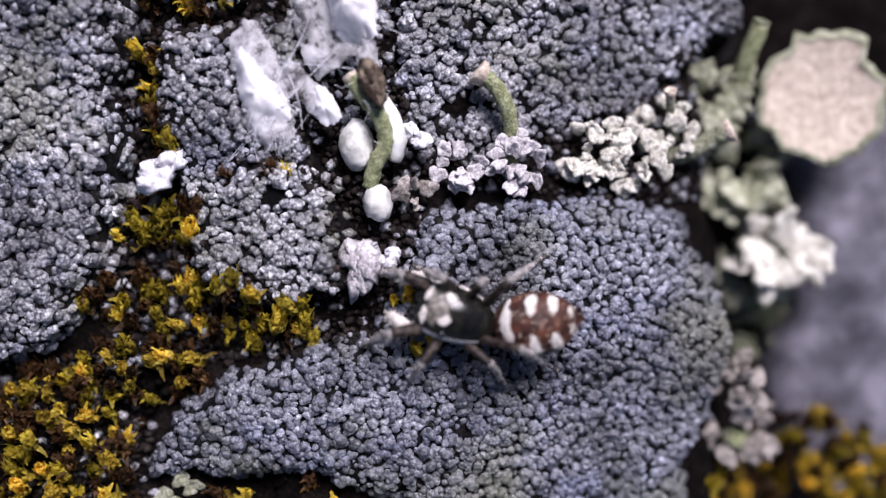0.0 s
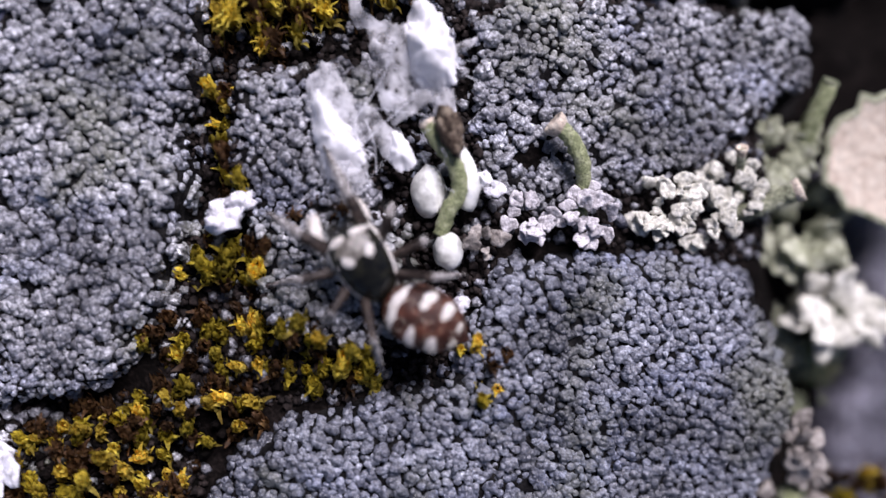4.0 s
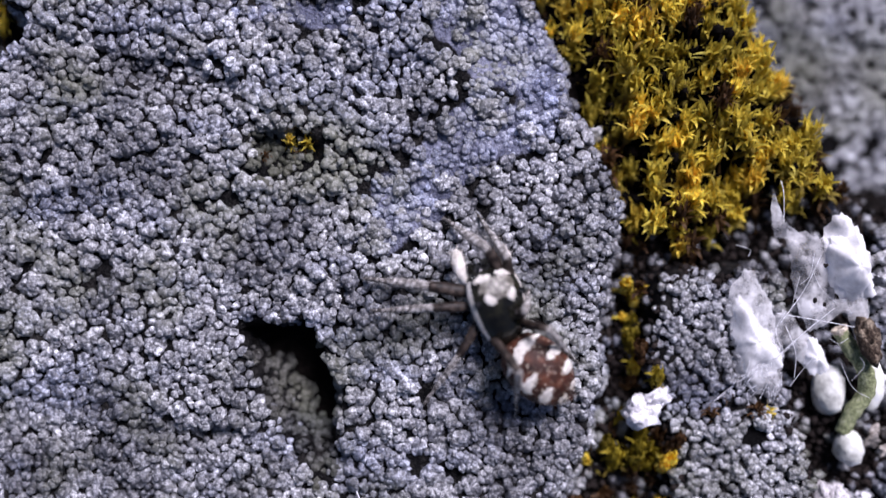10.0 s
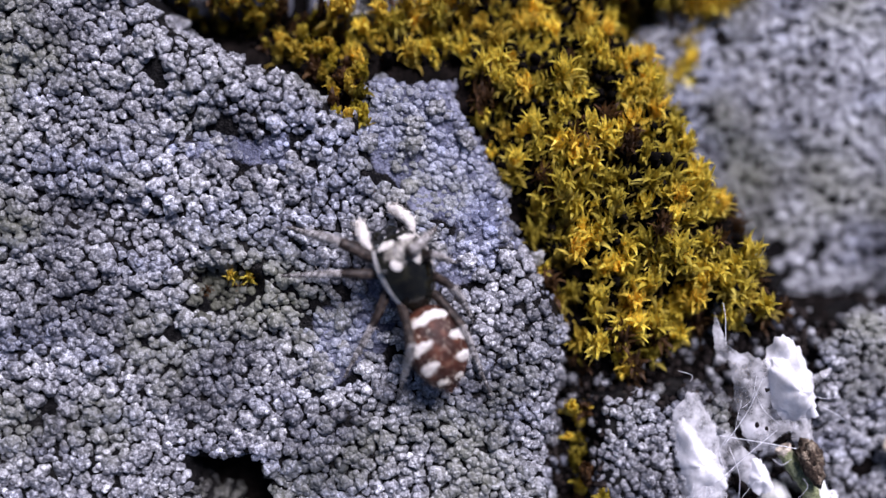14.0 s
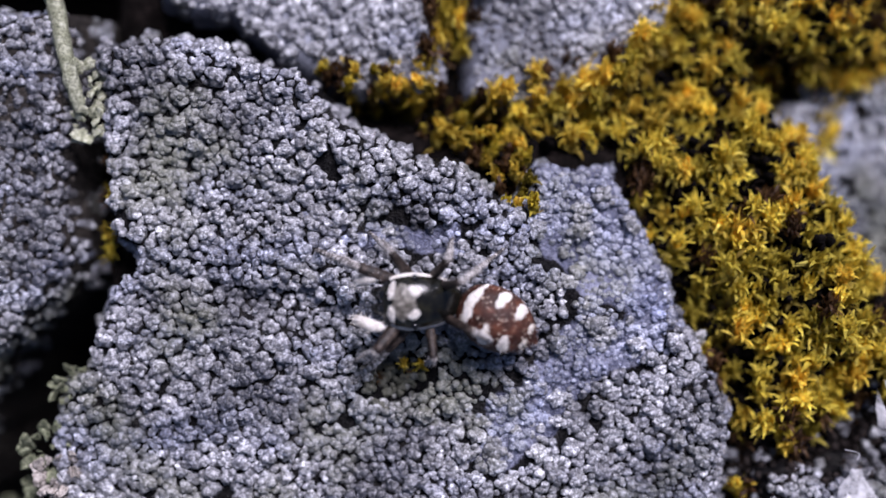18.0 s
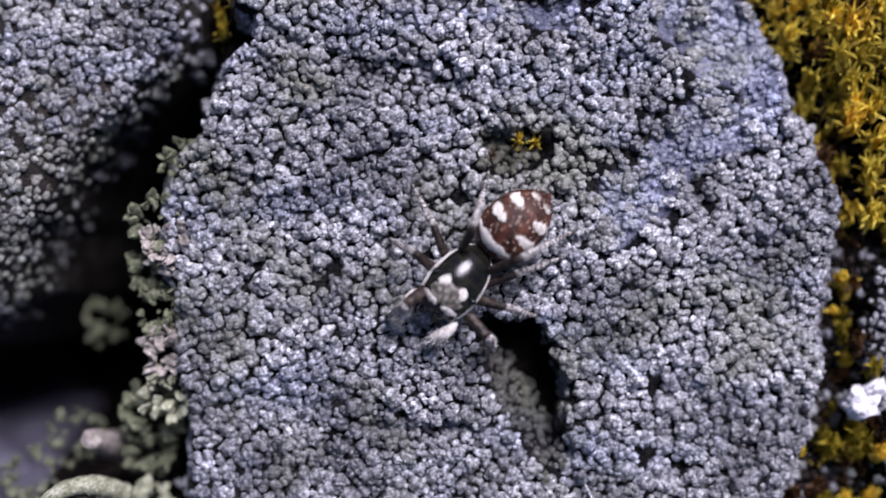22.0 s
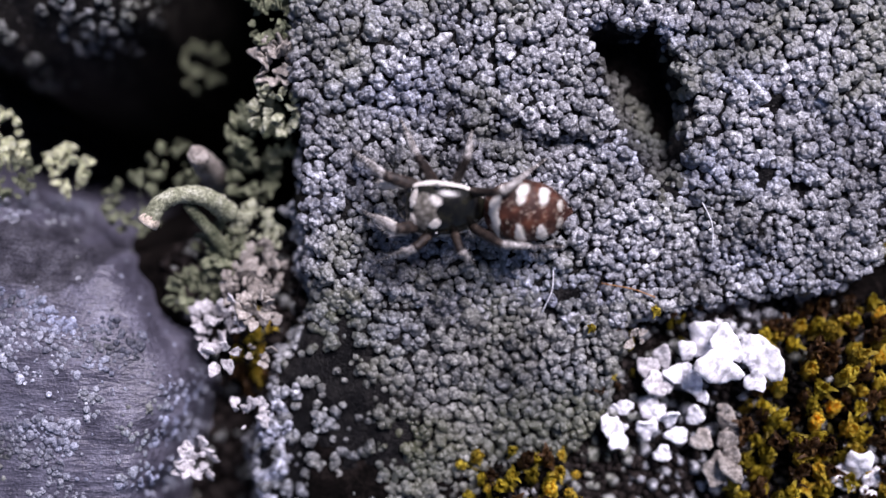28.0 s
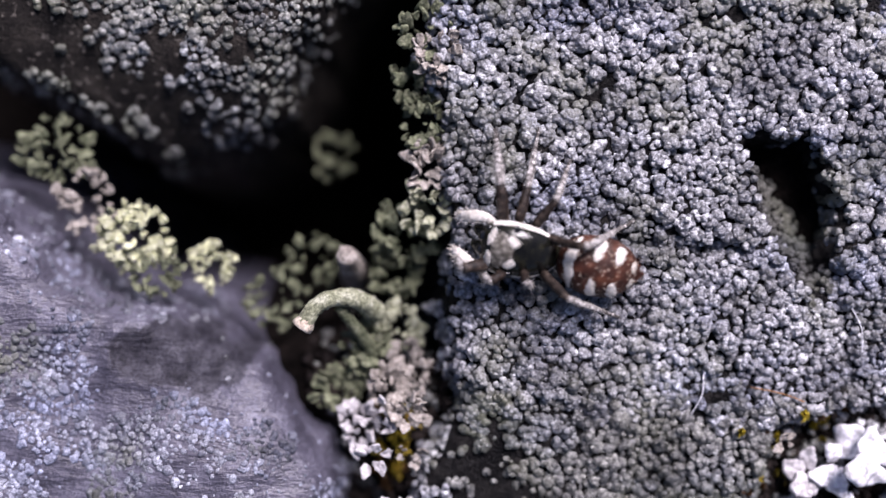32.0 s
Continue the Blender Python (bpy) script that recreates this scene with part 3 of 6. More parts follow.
S_RT = Stone(RIGHT_TOP, -4.2, (-0.05, 0.0), 1.4, -9.0, 0.4, 71, 0.3)
S_TA = Stone(TOP_A, -1.9, (0, -0.05), 0.9, -5.0, 0.2, 81, 0.3)
S_TB = Stone(TOP_B, -2.0, (0, -0.05), 0.9, -5.0, 0.2, 83, 0.3)
S_FR = Stone(FAR_RIGHT, -8.0, (-0.03, 0.0), 2.0, -13.0, 0.5, 91, 0.35)
ALL_STONES = (S_MAIN, S_UL, S_LL, S_RL, S_MID, S_RU, S_RT, S_TA, S_TB, S_FR)


def humus_height(x, y):
    x, y = np.asarray(x, float), np.asarray(y, float)
    h = -1.5 + 0.35 * wave(x, y, 2.0, 5) + 0.25 * wave(x, y, 0.7, 6)
    h = h - 20.0 * step((-21.8 - x) / 1.5) * step((y + 5.5) / 4.0) - 1.5 * step((-21.8 - x) / 1.5)
    h = h - 2.0 * step((-23.0 - x) / 2.0) * step((-7.0 - y) / 4.0)
    h = h - 0.3 * np.clip(x - 8.5, 0, 16) - 4.0 * step((x - 17.0) / 3.0) - 2.0 * step((y - 14.5) / 3.0) - 4.6 * step((x - 2.2 - 0.556 * (14.4 - y)) / 1.2) * step((y - 6.0) / 2.0) * step((19.0 - y) / 2.0)
    out = step((np.maximum(np.abs(x + 9) - 40, np.abs(y - 3) - 24)) / 8.0)
    return h * (1 - out) - 10.0 * out


def height(x, y):
    """The upper surface of stones and humus."""
    z = humus_height(x, y)
    for s in ALL_STONES:
        d = s.ask(s.d, x, y)
        hit = (d > -0.85) & (x > s.x0) & (y > s.y0) & (x < s.x0 + (s.nx - 1) * s.cell) & (y < s.y0 + (s.ny - 1) * s.cell)
        z = np.where(hit, np.maximum(z, s.ask(s.h, x, y)), z)
    return z


def build_ground():
    xs = np.concatenate([[-9e5, -9e4, -9000, -900, -200, -90], np.arange(-60, 44, 0.5), [70, 150, 900, 9000, 9e4, 9e5]])
    ys = np.concatenate([[-9e5, -9e4, -9000, -900, -150, -60], np.arange(-32, 38, 0.5), [60, 150, 900, 9000, 9e4, 9e5]])
    gx, gy = np.meshgrid(xs, ys, indexing="ij")
    v = np.stack([gx.ravel(), gy.ravel(), humus_height(gx, gy).ravel()], 1)
    i = np.arange(len(xs) * len(ys)).reshape(len(xs), len(ys))
    f = np.stack([i[:-1, :-1].ravel(), i[1:, :-1].ravel(), i[1:, 1:].ravel(), i[:-1, 1:].ravel()], 1)
    tagged(new("ground", mesh_of("ground", v, f, SOIL)), "crumbly humus in the crevices between the stones, coloured dark for their shade", "ground", kind="structure")


build_ground()


# ---- lichen crust: cells that fill the plane between their neighbours ----
def scatter(outline, gap, seed, jitter=0.46, thin=0.12, size_wave=0.3):
    rng = np.random.RandomState(seed)
    px, py = [p[0] for p in outline], [p[1] for p in outline]
    nx, ny = int((max(px) - min(px)) / gap) + 2, int((max(py) - min(py)) / (gap * 0.866)) + 2
    gx, gy = np.meshgrid(np.arange(nx), np.arange(ny), indexing="ij")
    x = min(px) + (gx + 0.5 * (gy % 2)) * gap + rng.uniform(-jitter, jitter, gx.shape) * gap
    y = min(py) + gy * 0.866 * gap + rng.uniform(-jitter, jitter, gx.shape) * gap
    keep = rng.rand(*gx.shape) > thin + size_wave * np.clip(wave(x, y, 2.5, seed), 0, 1)
    return x[keep], y[keep], rng


def cells(x, y, limit, around=9, near=11, weight=None):
    """The reach of each cell in every direction, up to its border with each neighbour; heavier cells push the border out."""
    n = len(x)
    reach = np.empty((n, around))
    ang = np.arange(around) * 2 * np.pi / around
    w = np.ones(n) if weight is None else weight
    for a in range(0, n, 500):
        b = min(n, a + 500)
        d2 = (x[a:b, None] - x[None]) ** 2 + (y[a:b, None] - y[None]) ** 2
        pick = np.argpartition(d2, near, axis=1)[:, : near + 1]
        dx = x[pick] - x[a:b, None]
        dy = y[pick] - y[a:b, None]
        dist = np.hypot(dx, dy)
        share = (dist * w[a:b, None] / (w[a:b, None] + w[pick]))[:, :, None]
        c = (dx[:, :, None] * np.cos(ang) + dy[:, :, None] * np.sin(ang)) / np.maximum(dist, 1e-6)[:, :, None]
        r = np.where((c > 0.05) & (dist[:, :, None] > 1e-5), share / np.maximum(c, 0.05), 1e3)
        reach[a:b] = np.minimum(r.min(axis=1), limit if weight is None else (limit * w[a:b])[:, None])
    soft = (reach + 0.5 * np.roll(reach, 1, 1) + 0.5 * np.roll(reach, -1, 1)) / 2
    return np.minimum(reach, soft * 1.04)


def pack(outline, radius, seed, tight=0.92):
    """Grains of uneven size, laid down one after another wherever there is room; radius(x, y, chance) gives their size."""
    x, y, rng = scatter(outline, 0.17, seed, 0.5, 0.0, 0.0)
    keep = inside(x, y, outline) > -0.1
    x, y = x[keep], y[keep]
    r = radius(x, y, rng.rand(len(x)))
    order = np.argsort(-(r + 0.16 * rng.rand(len(x))))
    box, got = 0.5, {}
    chosen = []
    for i in order.tolist():
        xi, yi, ri = x[i], y[i], r[i]
        if ri <= 0:
            continue
        cx, cy = int(xi // box), int(yi // box)
        free = True
        for ax in (cx - 1, cx, cx + 1):
            for ay in (cy - 1, cy, cy + 1):
                for xj, yj, rj in got.get((ax, ay), ()):
                    if (xi - xj) ** 2 + (yi - yj) ** 2 < (tight * (ri + rj)) ** 2:
                        free = False
                        break
                if not free:
                    break
            if not free:
                break
        if free:
            got.setdefault((cx, cy), []).append((xi, yi, ri))
            chosen.append(i)
    return x[chosen], y[chosen], r[chosen], rng


GRAIN_AROUND = 7
GRAIN_FACES = [(r * 7 + i, r * 7 + (i + 1) % 7, r * 7 + 7 + (i + 1) % 7, r * 7 + 7 + i) for r in range(2) for i in range(7)] + [(14 + i, 14 + (i + 1) % 7, 21) for i in range(7)]
CORE_AROUND = 10
CORE_FACES = [(r * 10 + i, r * 10 + (i + 1) % 10, r * 10 + 10 + (i + 1) % 10, r * 10 + 10 + i) for r in range(2) for i in range(10)] + [(20 + i, 20 + (i + 1) % 10, 30) for i in range(10)]


def wart_cores(stone, x, y, reach, rise):
    """The low body of each wart, n x 31 x 3, which its granules sit on."""
    pick = (np.arange(CORE_AROUND) * reach.shape[1] // CORE_AROUND) % reach.shape[1]
    ang = np.arange(CORE_AROUND) * 2 * np.pi / CORE_AROUND
    middle = stone.ask(stone.h, x, y)[:, None]
    out = []
    for share, up in ((0.93, -0.8), (0.90, 0.25), (0.58, 0.68), (0.0, 0.80)):
        m = CORE_AROUND if share else 1
        r = reach[:, pick[:m]] * share
        px, py = x[:, None] + r * np.cos(ang[:m]), y[:, None] + r * np.sin(ang[:m])
        base = middle + np.clip(stone.ask(stone.h, px, py) - middle, -0.5, 0.5)
        out.append(np.stack([px, py, base + rise[:, None] * up], 2))
    return np.concatenate(out, axis=1)


def granules(stone, x, y, reach, rise, rng, grain):
    """Rounded granules that make up the warts: their vertices, m x 22 x 3, and the wart that each belongs to."""
    size = reach.mean(axis=1)
    count = np.clip(np.round(1.1 * (size / grain) ** 2), 1, 11).astype(int)
    turn = rng.rand(len(x)) * 6.28
    middle = stone.ask(stone.h, x, y)
    at, owner = [], []
    for j in range(11):
        k = np.flatnonzero(count > j)
        out = np.where(count[k] > 1, np.sqrt((j + 0.45) / count[k]) * 0.88, 0.0)
        a = j * 2.4 + turn[k] + 0.35 * rng.randn(len(k))
        col = np.floor(a / (2 * np.pi) * reach.shape[1]).astype(int) % reach.shape[1]
        px, py = x[k] + out * reach[k, col] * np.cos(a), y[k] + out * reach[k, col] * np.sin(a)
        r = np.minimum(1.28 * size[k] / np.sqrt(count[k]) * rng.uniform(0.75, 1.3, len(k)), 0.21)
        base = middle[k] + np.clip(stone.ask(stone.h, px, py) - middle[k], -0.5, 0.5)
        z = base + rise[k] * (0.72 - 0.5 * out ** 2) * np.where(count[k] > 1, 1, 0.3) + 0.03 * rng.randn(len(k))
        at.append(np.stack([px, py, z, r], 1))
        owner.append(k)
    at, owner = np.concatenate(at), np.concatenate(owner)
    m = len(at)
    ang = np.arange(GRAIN_AROUND) * 2 * np.pi / GRAIN_AROUND + rng.rand(m)[:, None] * 6.28
    wide = 1 + 0.16 * rng.randn(m, GRAIN_AROUND)
    tall = rng.uniform(0.32, 0.56, m)[:, None]
    out = []
    for share, up in ((1.0, -0.6), (0.97, 0.28), (0.64, 0.78)):
        r = at[:, 3:4] * share * wide
        out.append(np.stack([at[:, :1] + r * np.cos(ang), at[:, 1:2] + r * np.sin(ang), at[:, 2:3] + at[:, 3:4] * up * tall + 0.13 * at[:, 3:4] * rng.randn(m, GRAIN_AROUND)], 2))
    out.append(np.stack([at[:, :1], at[:, 1:2], at[:, 2:3] + at[:, 3:4] * tall], 2))
    return np.concatenate(out, axis=1), owner


def crust(stone, holder, radius, tall, seed, material, piece_material, patch=None, bare=(), groove=0.018, inset=0.12, area=None, only=None, tight=0.86, around=16, grain=0.115, limit=2.0, blend=0.5):
    """Lichen warts over a stone, each a heap of granules; those within patch (a box) are parts of their own, the rest is one sheet of warts."""
    x, y, size, rng = pack(area or stone.outline, radius, seed, tight)
    d = stone.ask(stone.d, x, y)
    keep = d > inset
    for poly, chance, ragged in bare:
        keep &= ~((inside(x, y, poly) + 0.4 * ragged * wave(x, y, 1.0, seed + 9) + ragged * (rng.rand(len(x)) - 0.5) > 0) & (rng.rand(len(x)) < chance))
    if only:
        hit = np.zeros(len(x), bool)
        for poly in only:
            hit |= inside(x, y, poly) + 0.4 * wave(x, y, 1.0, seed + 9) + blend * (rng.rand(len(x)) - 0.5) > 0
        keep &= hit
    reach = cells(x, y, limit, around, 11, size)[keep]
    x, y = x[keep], y[keep]
    reach = np.maximum(reach - groove * (0.3 + 2.2 * rng.rand(len(x)) ** 2)[:, None], 0.035)
    mean = reach.mean(axis=1)
    rise = tall * (0.5 + 1.0 * rng.rand(len(x))) * np.clip(mean / 0.22, 0.35, 1.35)
    cores = wart_cores(stone, x, y, reach, rise)
    grains, owner = granules(stone, x, y, reach, rise, rng, grain)
    alone = np.zeros(len(x), bool)
    if patch:
        alone = (x > patch[0]) & (x < patch[2]) & (y > patch[1]) & (y < patch[3]) & (mean > 0.14)
        alone[np.flatnonzero(alone)[300:]] = False
        for i in np.flatnonzero(alone):
            own = grains[owner == i]
            at = np.array([x[i], y[i], cores[i, -1, 2]])
            v = np.concatenate([cores[i], own.reshape(-1, 3)]) - at
            f = CORE_FACES + [tuple(q + 31 + 22 * k for q in face) for k in range(len(own)) for face in GRAIN_FACES] + [(k % 10, 31 + 22 * k, 32 + 22 * k) for k in range(len(own))]
            part("areole", mesh_of("areole", v, f, piece_material), holder, mm_pose(*at))
    vs, fs, n0 = [], [], 0
    for rest, faces in ((cores[~alone & (mean > 0.12)], CORE_FACES), (grains[~alone[owner]], GRAIN_FACES)):
        start = (n0 + np.arange(len(rest)) * rest.shape[1])[:, None, None]
        for n in (4, 3):
            fs += (np.array([q for q in faces if len(q) == n])[None] + start).reshape(-1, n).tolist()
        vs.append(rest.reshape(-1, 3))
        n0 += rest.shape[0] * rest.shape[1]
    part("lichen_crust", mesh_of("lichen_crust", np.concatenate(vs), fs, material), holder, label="many small grey lichen grains", kind="stuff")


def sizes(small, large, eroded=0.5, seed=1, patch=2.2, sparse=0.5, floor=0.06, fade=None, bald=9.0, fissure=0.0):
    """Warts from small to large; where the crust is worn, few tiny grains."""
    def radius(x, y, chance):
        worn = wave(x, y, patch, seed) + 0.6 * wave(x, y, patch * 0.35, seed + 1) + (fade(x, y) if fade else 0)
        r = small + (large - small) * chance ** 1.6
        tiny = np.where(chance < sparse, floor + 0.09 * chance, 0.0)
        if fissure:
            line = np.abs(wave(x * 0.45, y * 1.35, 1.7, seed + 5) + 0.25 * wave(x, y, 0.6, seed + 6))
            r = np.where((line < fissure) & (wave(x, y, 3.2, seed + 7) > -0.25), 0.0, r)
        return np.where(worn > eroded + bald, 0.0, np.where(worn > eroded, tiny, r))
    return radius


def build_stones():
    g = "stones of the wall"
    main = thing("rock", "large grey stone under cracked lichen crust, with a dark pit", "rock", group=g, data=S_MAIN.mesh("rock", ROCK_GROWN, True, (BARE_SLAB, BARE_VEIN, BARE_TOP)))
    ul = thing("rock", "dark stone sprinkled with lichen grains beside a black gap, shade in its colour", "rock", group=g, data=S_UL.mesh("rock", ROCK_BLACK))
    ll = thing("rock", "smooth violet-grey bare stone beside the gap", "rock", group=g, data=S_LL.mesh("rock", ROCK_SCARRED, True, scar=SCAR))
    rl = thing("rock", "rounded blue-grey stone closely covered with fine lichen grains", "rock", group=g, data=S_RL.mesh("rock", PROTHALLUS))
    mid = thing("rock", "small cracked lichen-covered stone between moss strips", "rock", group=g, data=S_MID.mesh("rock", PROTHALLUS))
    ru = thing("rock", "grey lichen-covered stone behind the cup lichen stalks", "rock", group=g, data=S_RU.mesh("rock", PROTHALLUS))
    rt = thing("rock", "blurred pale grey stone beside the moss cushion", "rock", group=g, data=S_RT.mesh("rock", PROTHALLUS))
    ta = thing("rock", "small grey stone behind the orange moss", "rock", group=g, data=S_TA.mesh("rock", ROCK))
    tb = thing("rock", "bare grey stone between moss cushions", "rock", group=g, data=S_TB.mesh("rock", ROCK))
    fr = thing("rock", "low violet-grey stone deep behind the cup lichen", "rock", group=g, data=S_FR.mesh("rock", ROCK_SMOOTH))
    return main, ul, ll, rl, mid, ru, rt, ta, tb, fr


STONE_OBS = build_stones()


# ---- moss ----
def leaf(length, width, lean, curl, rng):
    """One narrow leaf: it rises close to the stem and its tip curls over; it grows along x."""
    n = 7
    t = np.linspace(0, 1, n)
    a = np.radians(87) - lean * np.minimum(1, 3 * t) - curl * np.clip((t - 0.12) / 0.88, 0, 1) ** 1.4
    seg = length / (n - 1)
    cx = np.concatenate([[0], np.cumsum(np.cos(a[:-1]) * seg)])
    cz = np.concatenate([[0], np.cumsum(np.sin(a[:-1]) * seg)])
    w = width * np.array([0.8, 1.0, 1.0, 0.9, 0.72, 0.5, 0.18])
    side = rng.uniform(-0.16, 0.16) * t ** 2
    v = []
    for i in range(n):
        v += [(cx[i], side[i] - w[i] / 2, cz[i]), (cx[i], side[i] + w[i] / 2, cz[i])]
    f = [(2 * i, 2 * i + 2, 2 * i + 3, 2 * i + 1) for i in range(n - 1)]
    return np.array(v), f


def shoot_mesh(name, material, seed, leaves=22, length=0.74, closed=0.74, wide=0.125):
    """A moss shoot: a bud of erect leaves grown onto one stem, most closing over its tip, some hooked outwards."""
    rng = np.random.RandomState(seed)
    vs = [np.array([(0.04 * math.cos(i * 1.2566), 0.04 * math.sin(i * 1.2566), z) for z in (-0.9, -0.45, -0.25, -0.1, 0.05) for i in range(5)])]
    fs = [(5 * q + i, 5 * q + (i + 1) % 5, 5 * q + 5 + (i + 1) % 5, 5 * q + 5 + i) for q in range(4) for i in range(5)]
    n0 = 25
    for k in range(leaves):
        u = k / leaves
        lean = rng.uniform(0.75, 1.4) * (1.15 - 0.6 * u)
        chance = rng.rand()
        curl = -lean * rng.uniform(1.4, 2.6) * (1.3 if closed > 0.9 else 1.0) if chance < closed else rng.uniform(0.3, 2.6)
        v, f = leaf(length * rng.uniform(0.7, 1.1) * (1.0 - 0.2 * u), wide * rng.uniform(0.75, 1.3), lean, curl, rng)
        level = min(4, 1 + int(u * 4))
        v = v + np.array([0.05, 0, (-0.45, -0.25, -0.1, 0.05)[level - 1]])
        a = k * 2.4 + rng.uniform(-0.5, 0.5)
        c, s = math.cos(a), math.sin(a)
        vs.append(np.stack([v[:, 0] * c - v[:, 1] * s, v[:, 0] * s + v[:, 1] * c, v[:, 2]], 1))
        fs += [tuple(q + n0 for q in face) for face in f]
        root = 5 * level + int(round(a / 1.2566)) % 5
        fs += [(root, n0 + 1, n0)]
        n0 += len(v)
    return mesh_of(name, np.concatenate(vs), fs, material)


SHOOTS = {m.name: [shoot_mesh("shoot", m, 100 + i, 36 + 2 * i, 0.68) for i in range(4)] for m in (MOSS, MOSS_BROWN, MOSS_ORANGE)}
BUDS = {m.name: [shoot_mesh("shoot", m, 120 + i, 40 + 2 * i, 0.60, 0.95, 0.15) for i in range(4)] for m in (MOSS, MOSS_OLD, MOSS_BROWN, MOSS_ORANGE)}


def moss_cushion(label, outline, seed, swell=0.6, gap=0.8, brown=0.2, orange=0.1, size=1.0, thin=0.1, on_stone=0.9, old=0.0):
    cx, cy = sum(p[0] for p in outline) / len(outline), sum(p[1] for p in outline) / len(outline)
    rng = np.random.RandomState(seed)
    x, y, _ = scatter(outline, gap * 0.80, seed, 0.42, thin, 0.14)
    d = inside(x, y, outline) + 0.3 * wave(x, y, 1.0, seed)
    x, y, d = x[d > 0], y[d > 0], d[d > 0]
    z = height(x, y)
    low = humus_height(x, y)
    z = np.where(z > low + on_stone, low + on_stone, z) + swell * np.sqrt(np.clip(d / 2.5, 0, 1)) + 0.24 * rng.randn(len(x)) - 0.04 * np.clip(y - 8.0, 0, 10)
    base = (cx, cy, float(humus_height(np.array(cx), np.array(cy))))
    holder = thing("moss_cushion", label, "moss", base, group="moss cushions")
    for i in range(len(x)):
        r = rng.rand()
        under = d[i] < 0.3 and rng.rand() < 0.5
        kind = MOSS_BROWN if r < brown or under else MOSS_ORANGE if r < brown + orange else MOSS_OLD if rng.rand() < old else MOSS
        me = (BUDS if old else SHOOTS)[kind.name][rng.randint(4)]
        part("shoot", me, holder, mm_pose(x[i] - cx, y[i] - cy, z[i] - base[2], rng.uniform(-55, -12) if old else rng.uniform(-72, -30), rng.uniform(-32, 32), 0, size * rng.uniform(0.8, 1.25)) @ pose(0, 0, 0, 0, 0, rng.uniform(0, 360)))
    # the dead brown mat from which the shoots rise, near-black in place of shade
    gx, gy, _ = scatter(outline, gap * 0.55, seed + 1, 0.4, 0.0, 0.0)
    gd = inside(gx, gy, outline)
    gx, gy, gd = gx[gd > -0.1], gy[gd > -0.1], gd[gd > -0.1]
    if len(gx) > 14:
        reach = cells(gx, gy, gap * 0.6, 12)
        gz = humus_height(gx, gy) + swell * np.sqrt(np.clip(gd / 2.5, 0, 1)) - 0.45 + 0.2 * rng.randn(len(gx))
        ang = np.arange(6) * np.pi / 3
        vs, fs = [], []
        for i in range(len(gx)):
            r = reach[i, ::2]
            n0 = len(vs)
            for s, up in ((1.1, -0.9), (0.9, 0.0), (0.4, 0.3)):
                vs += [(gx[i] - cx + r[k] * s * math.cos(ang[k]), gy[i] - cy + r[k] * s * math.sin(ang[k]), gz[i] - base[2] + up * 0.6 + 0.12 * rng.randn()) for k in range(6)]
            for q in range(2):
                fs += [(n0 + 6 * q + k, n0 + 6 * q + (k + 1) % 6, n0 + 6 * q + 6 + (k + 1) % 6, n0 + 6 * q + 6 + k) for k in range(6)]
            fs.append(tuple(n0 + 12 + k for k in range(6)))
        part("dead_moss_mat", mesh_of("dead_moss_mat", vs, fs, SOIL), holder, label="brown dead moss leaves, coloured near-black for shade", kind="stuff")
    return holder


CUSHION_A = [(-3.9, 15.6), (0.6, 15.8), (2.5, 14.6), (3.9, 12.6), (4.6, 10.9), (5.9, 8.7), (6.5, 7.2), (5.6, 6.3), (3.7, 6.5), (3.0, 5.0), (1.0, 4.5), (-0.3, 5.2), (-1.0, 7.0), (-1.9, 8.8), (-2.1, 9.8), (-3.0, 12.1), (-3.9, 14.0)]
CUSHION_B = [(-9.4, 17.6), (-6.2, 17.9), (-4.2, 18.6), (-2.6, 20.0), (-2.1, 22.5), (6.2, 22.5), (6.6, 16.8), (4.2, 15.2), (2.4, 13.8), (0.6, 15.0), (-3.4, 13.9), (-4.0, 15.3), (-7.2, 15.3), (-8.2, 16.0)]
CUSHION_C = [(-14.9, 18.7), (-11.3, 18.3), (-8.9, 17.4), (-7.3, 15.8), (-7.2, 13.5), (-8.2, 13.6), (-9.2, 15.2), (-11.6, 16.3), (-13.8, 17.2)]
CUSHION_D = [(-11.0, 21.3), (-8.6, 21.3), (-8.8, 18.3), (-10.7, 18.4)]
STRIP_A = [(-0.8, 5.6), (0.2, 5.0), (0.1, 3.5), (-0.2, 1.7), (0.6, 0.4), (-0.7, 0.4), (-1.0, 2.6), (-1.0, 4.3)]
CLUMP_A = [(-1.9, -1.2), (-0.7, -0.7), (0.9, -1.4), (0.9, -2.6), (0.6, -3.6), (-0.5, -3.2), (-1.7, -2.1)]
BAND_A = [(-3.4, -3.5), (-1.5, -3.4), (2.3, -3.7), (3.1, -4.4), (4.5, -4.4), (4.5, -5.8), (2.4, -6.1), (1.1, -6.0), (-1.2, -5.4), (-3.3, -4.9)]
MASS_A = [(-6.5, -6.6), (-4.6, -6.1), (-2.3, -5.5), (0.9, -5.9), (0.5, -6.9), (-1.0, -7.9), (-2.0, -9.2), (-1.8, -10.8), (-3.0, -14.0), (-8.5, -14.0), (-8.1, -10.2), (-8.0, -9.0), (-7.6, -7.6)]
CLUMP_B = [(-17.2, -11.3), (-14.8, -10.9), (-12.7, -11.6), (-12.6, -14.0), (-17.0, -14.0)]
CLUMP_C = [(6.9, -4.1), (8.0, -3.6), (8.7, -5.0), (8.4, -6.0), (7.7, -7.4), (7.2, -6.5)]
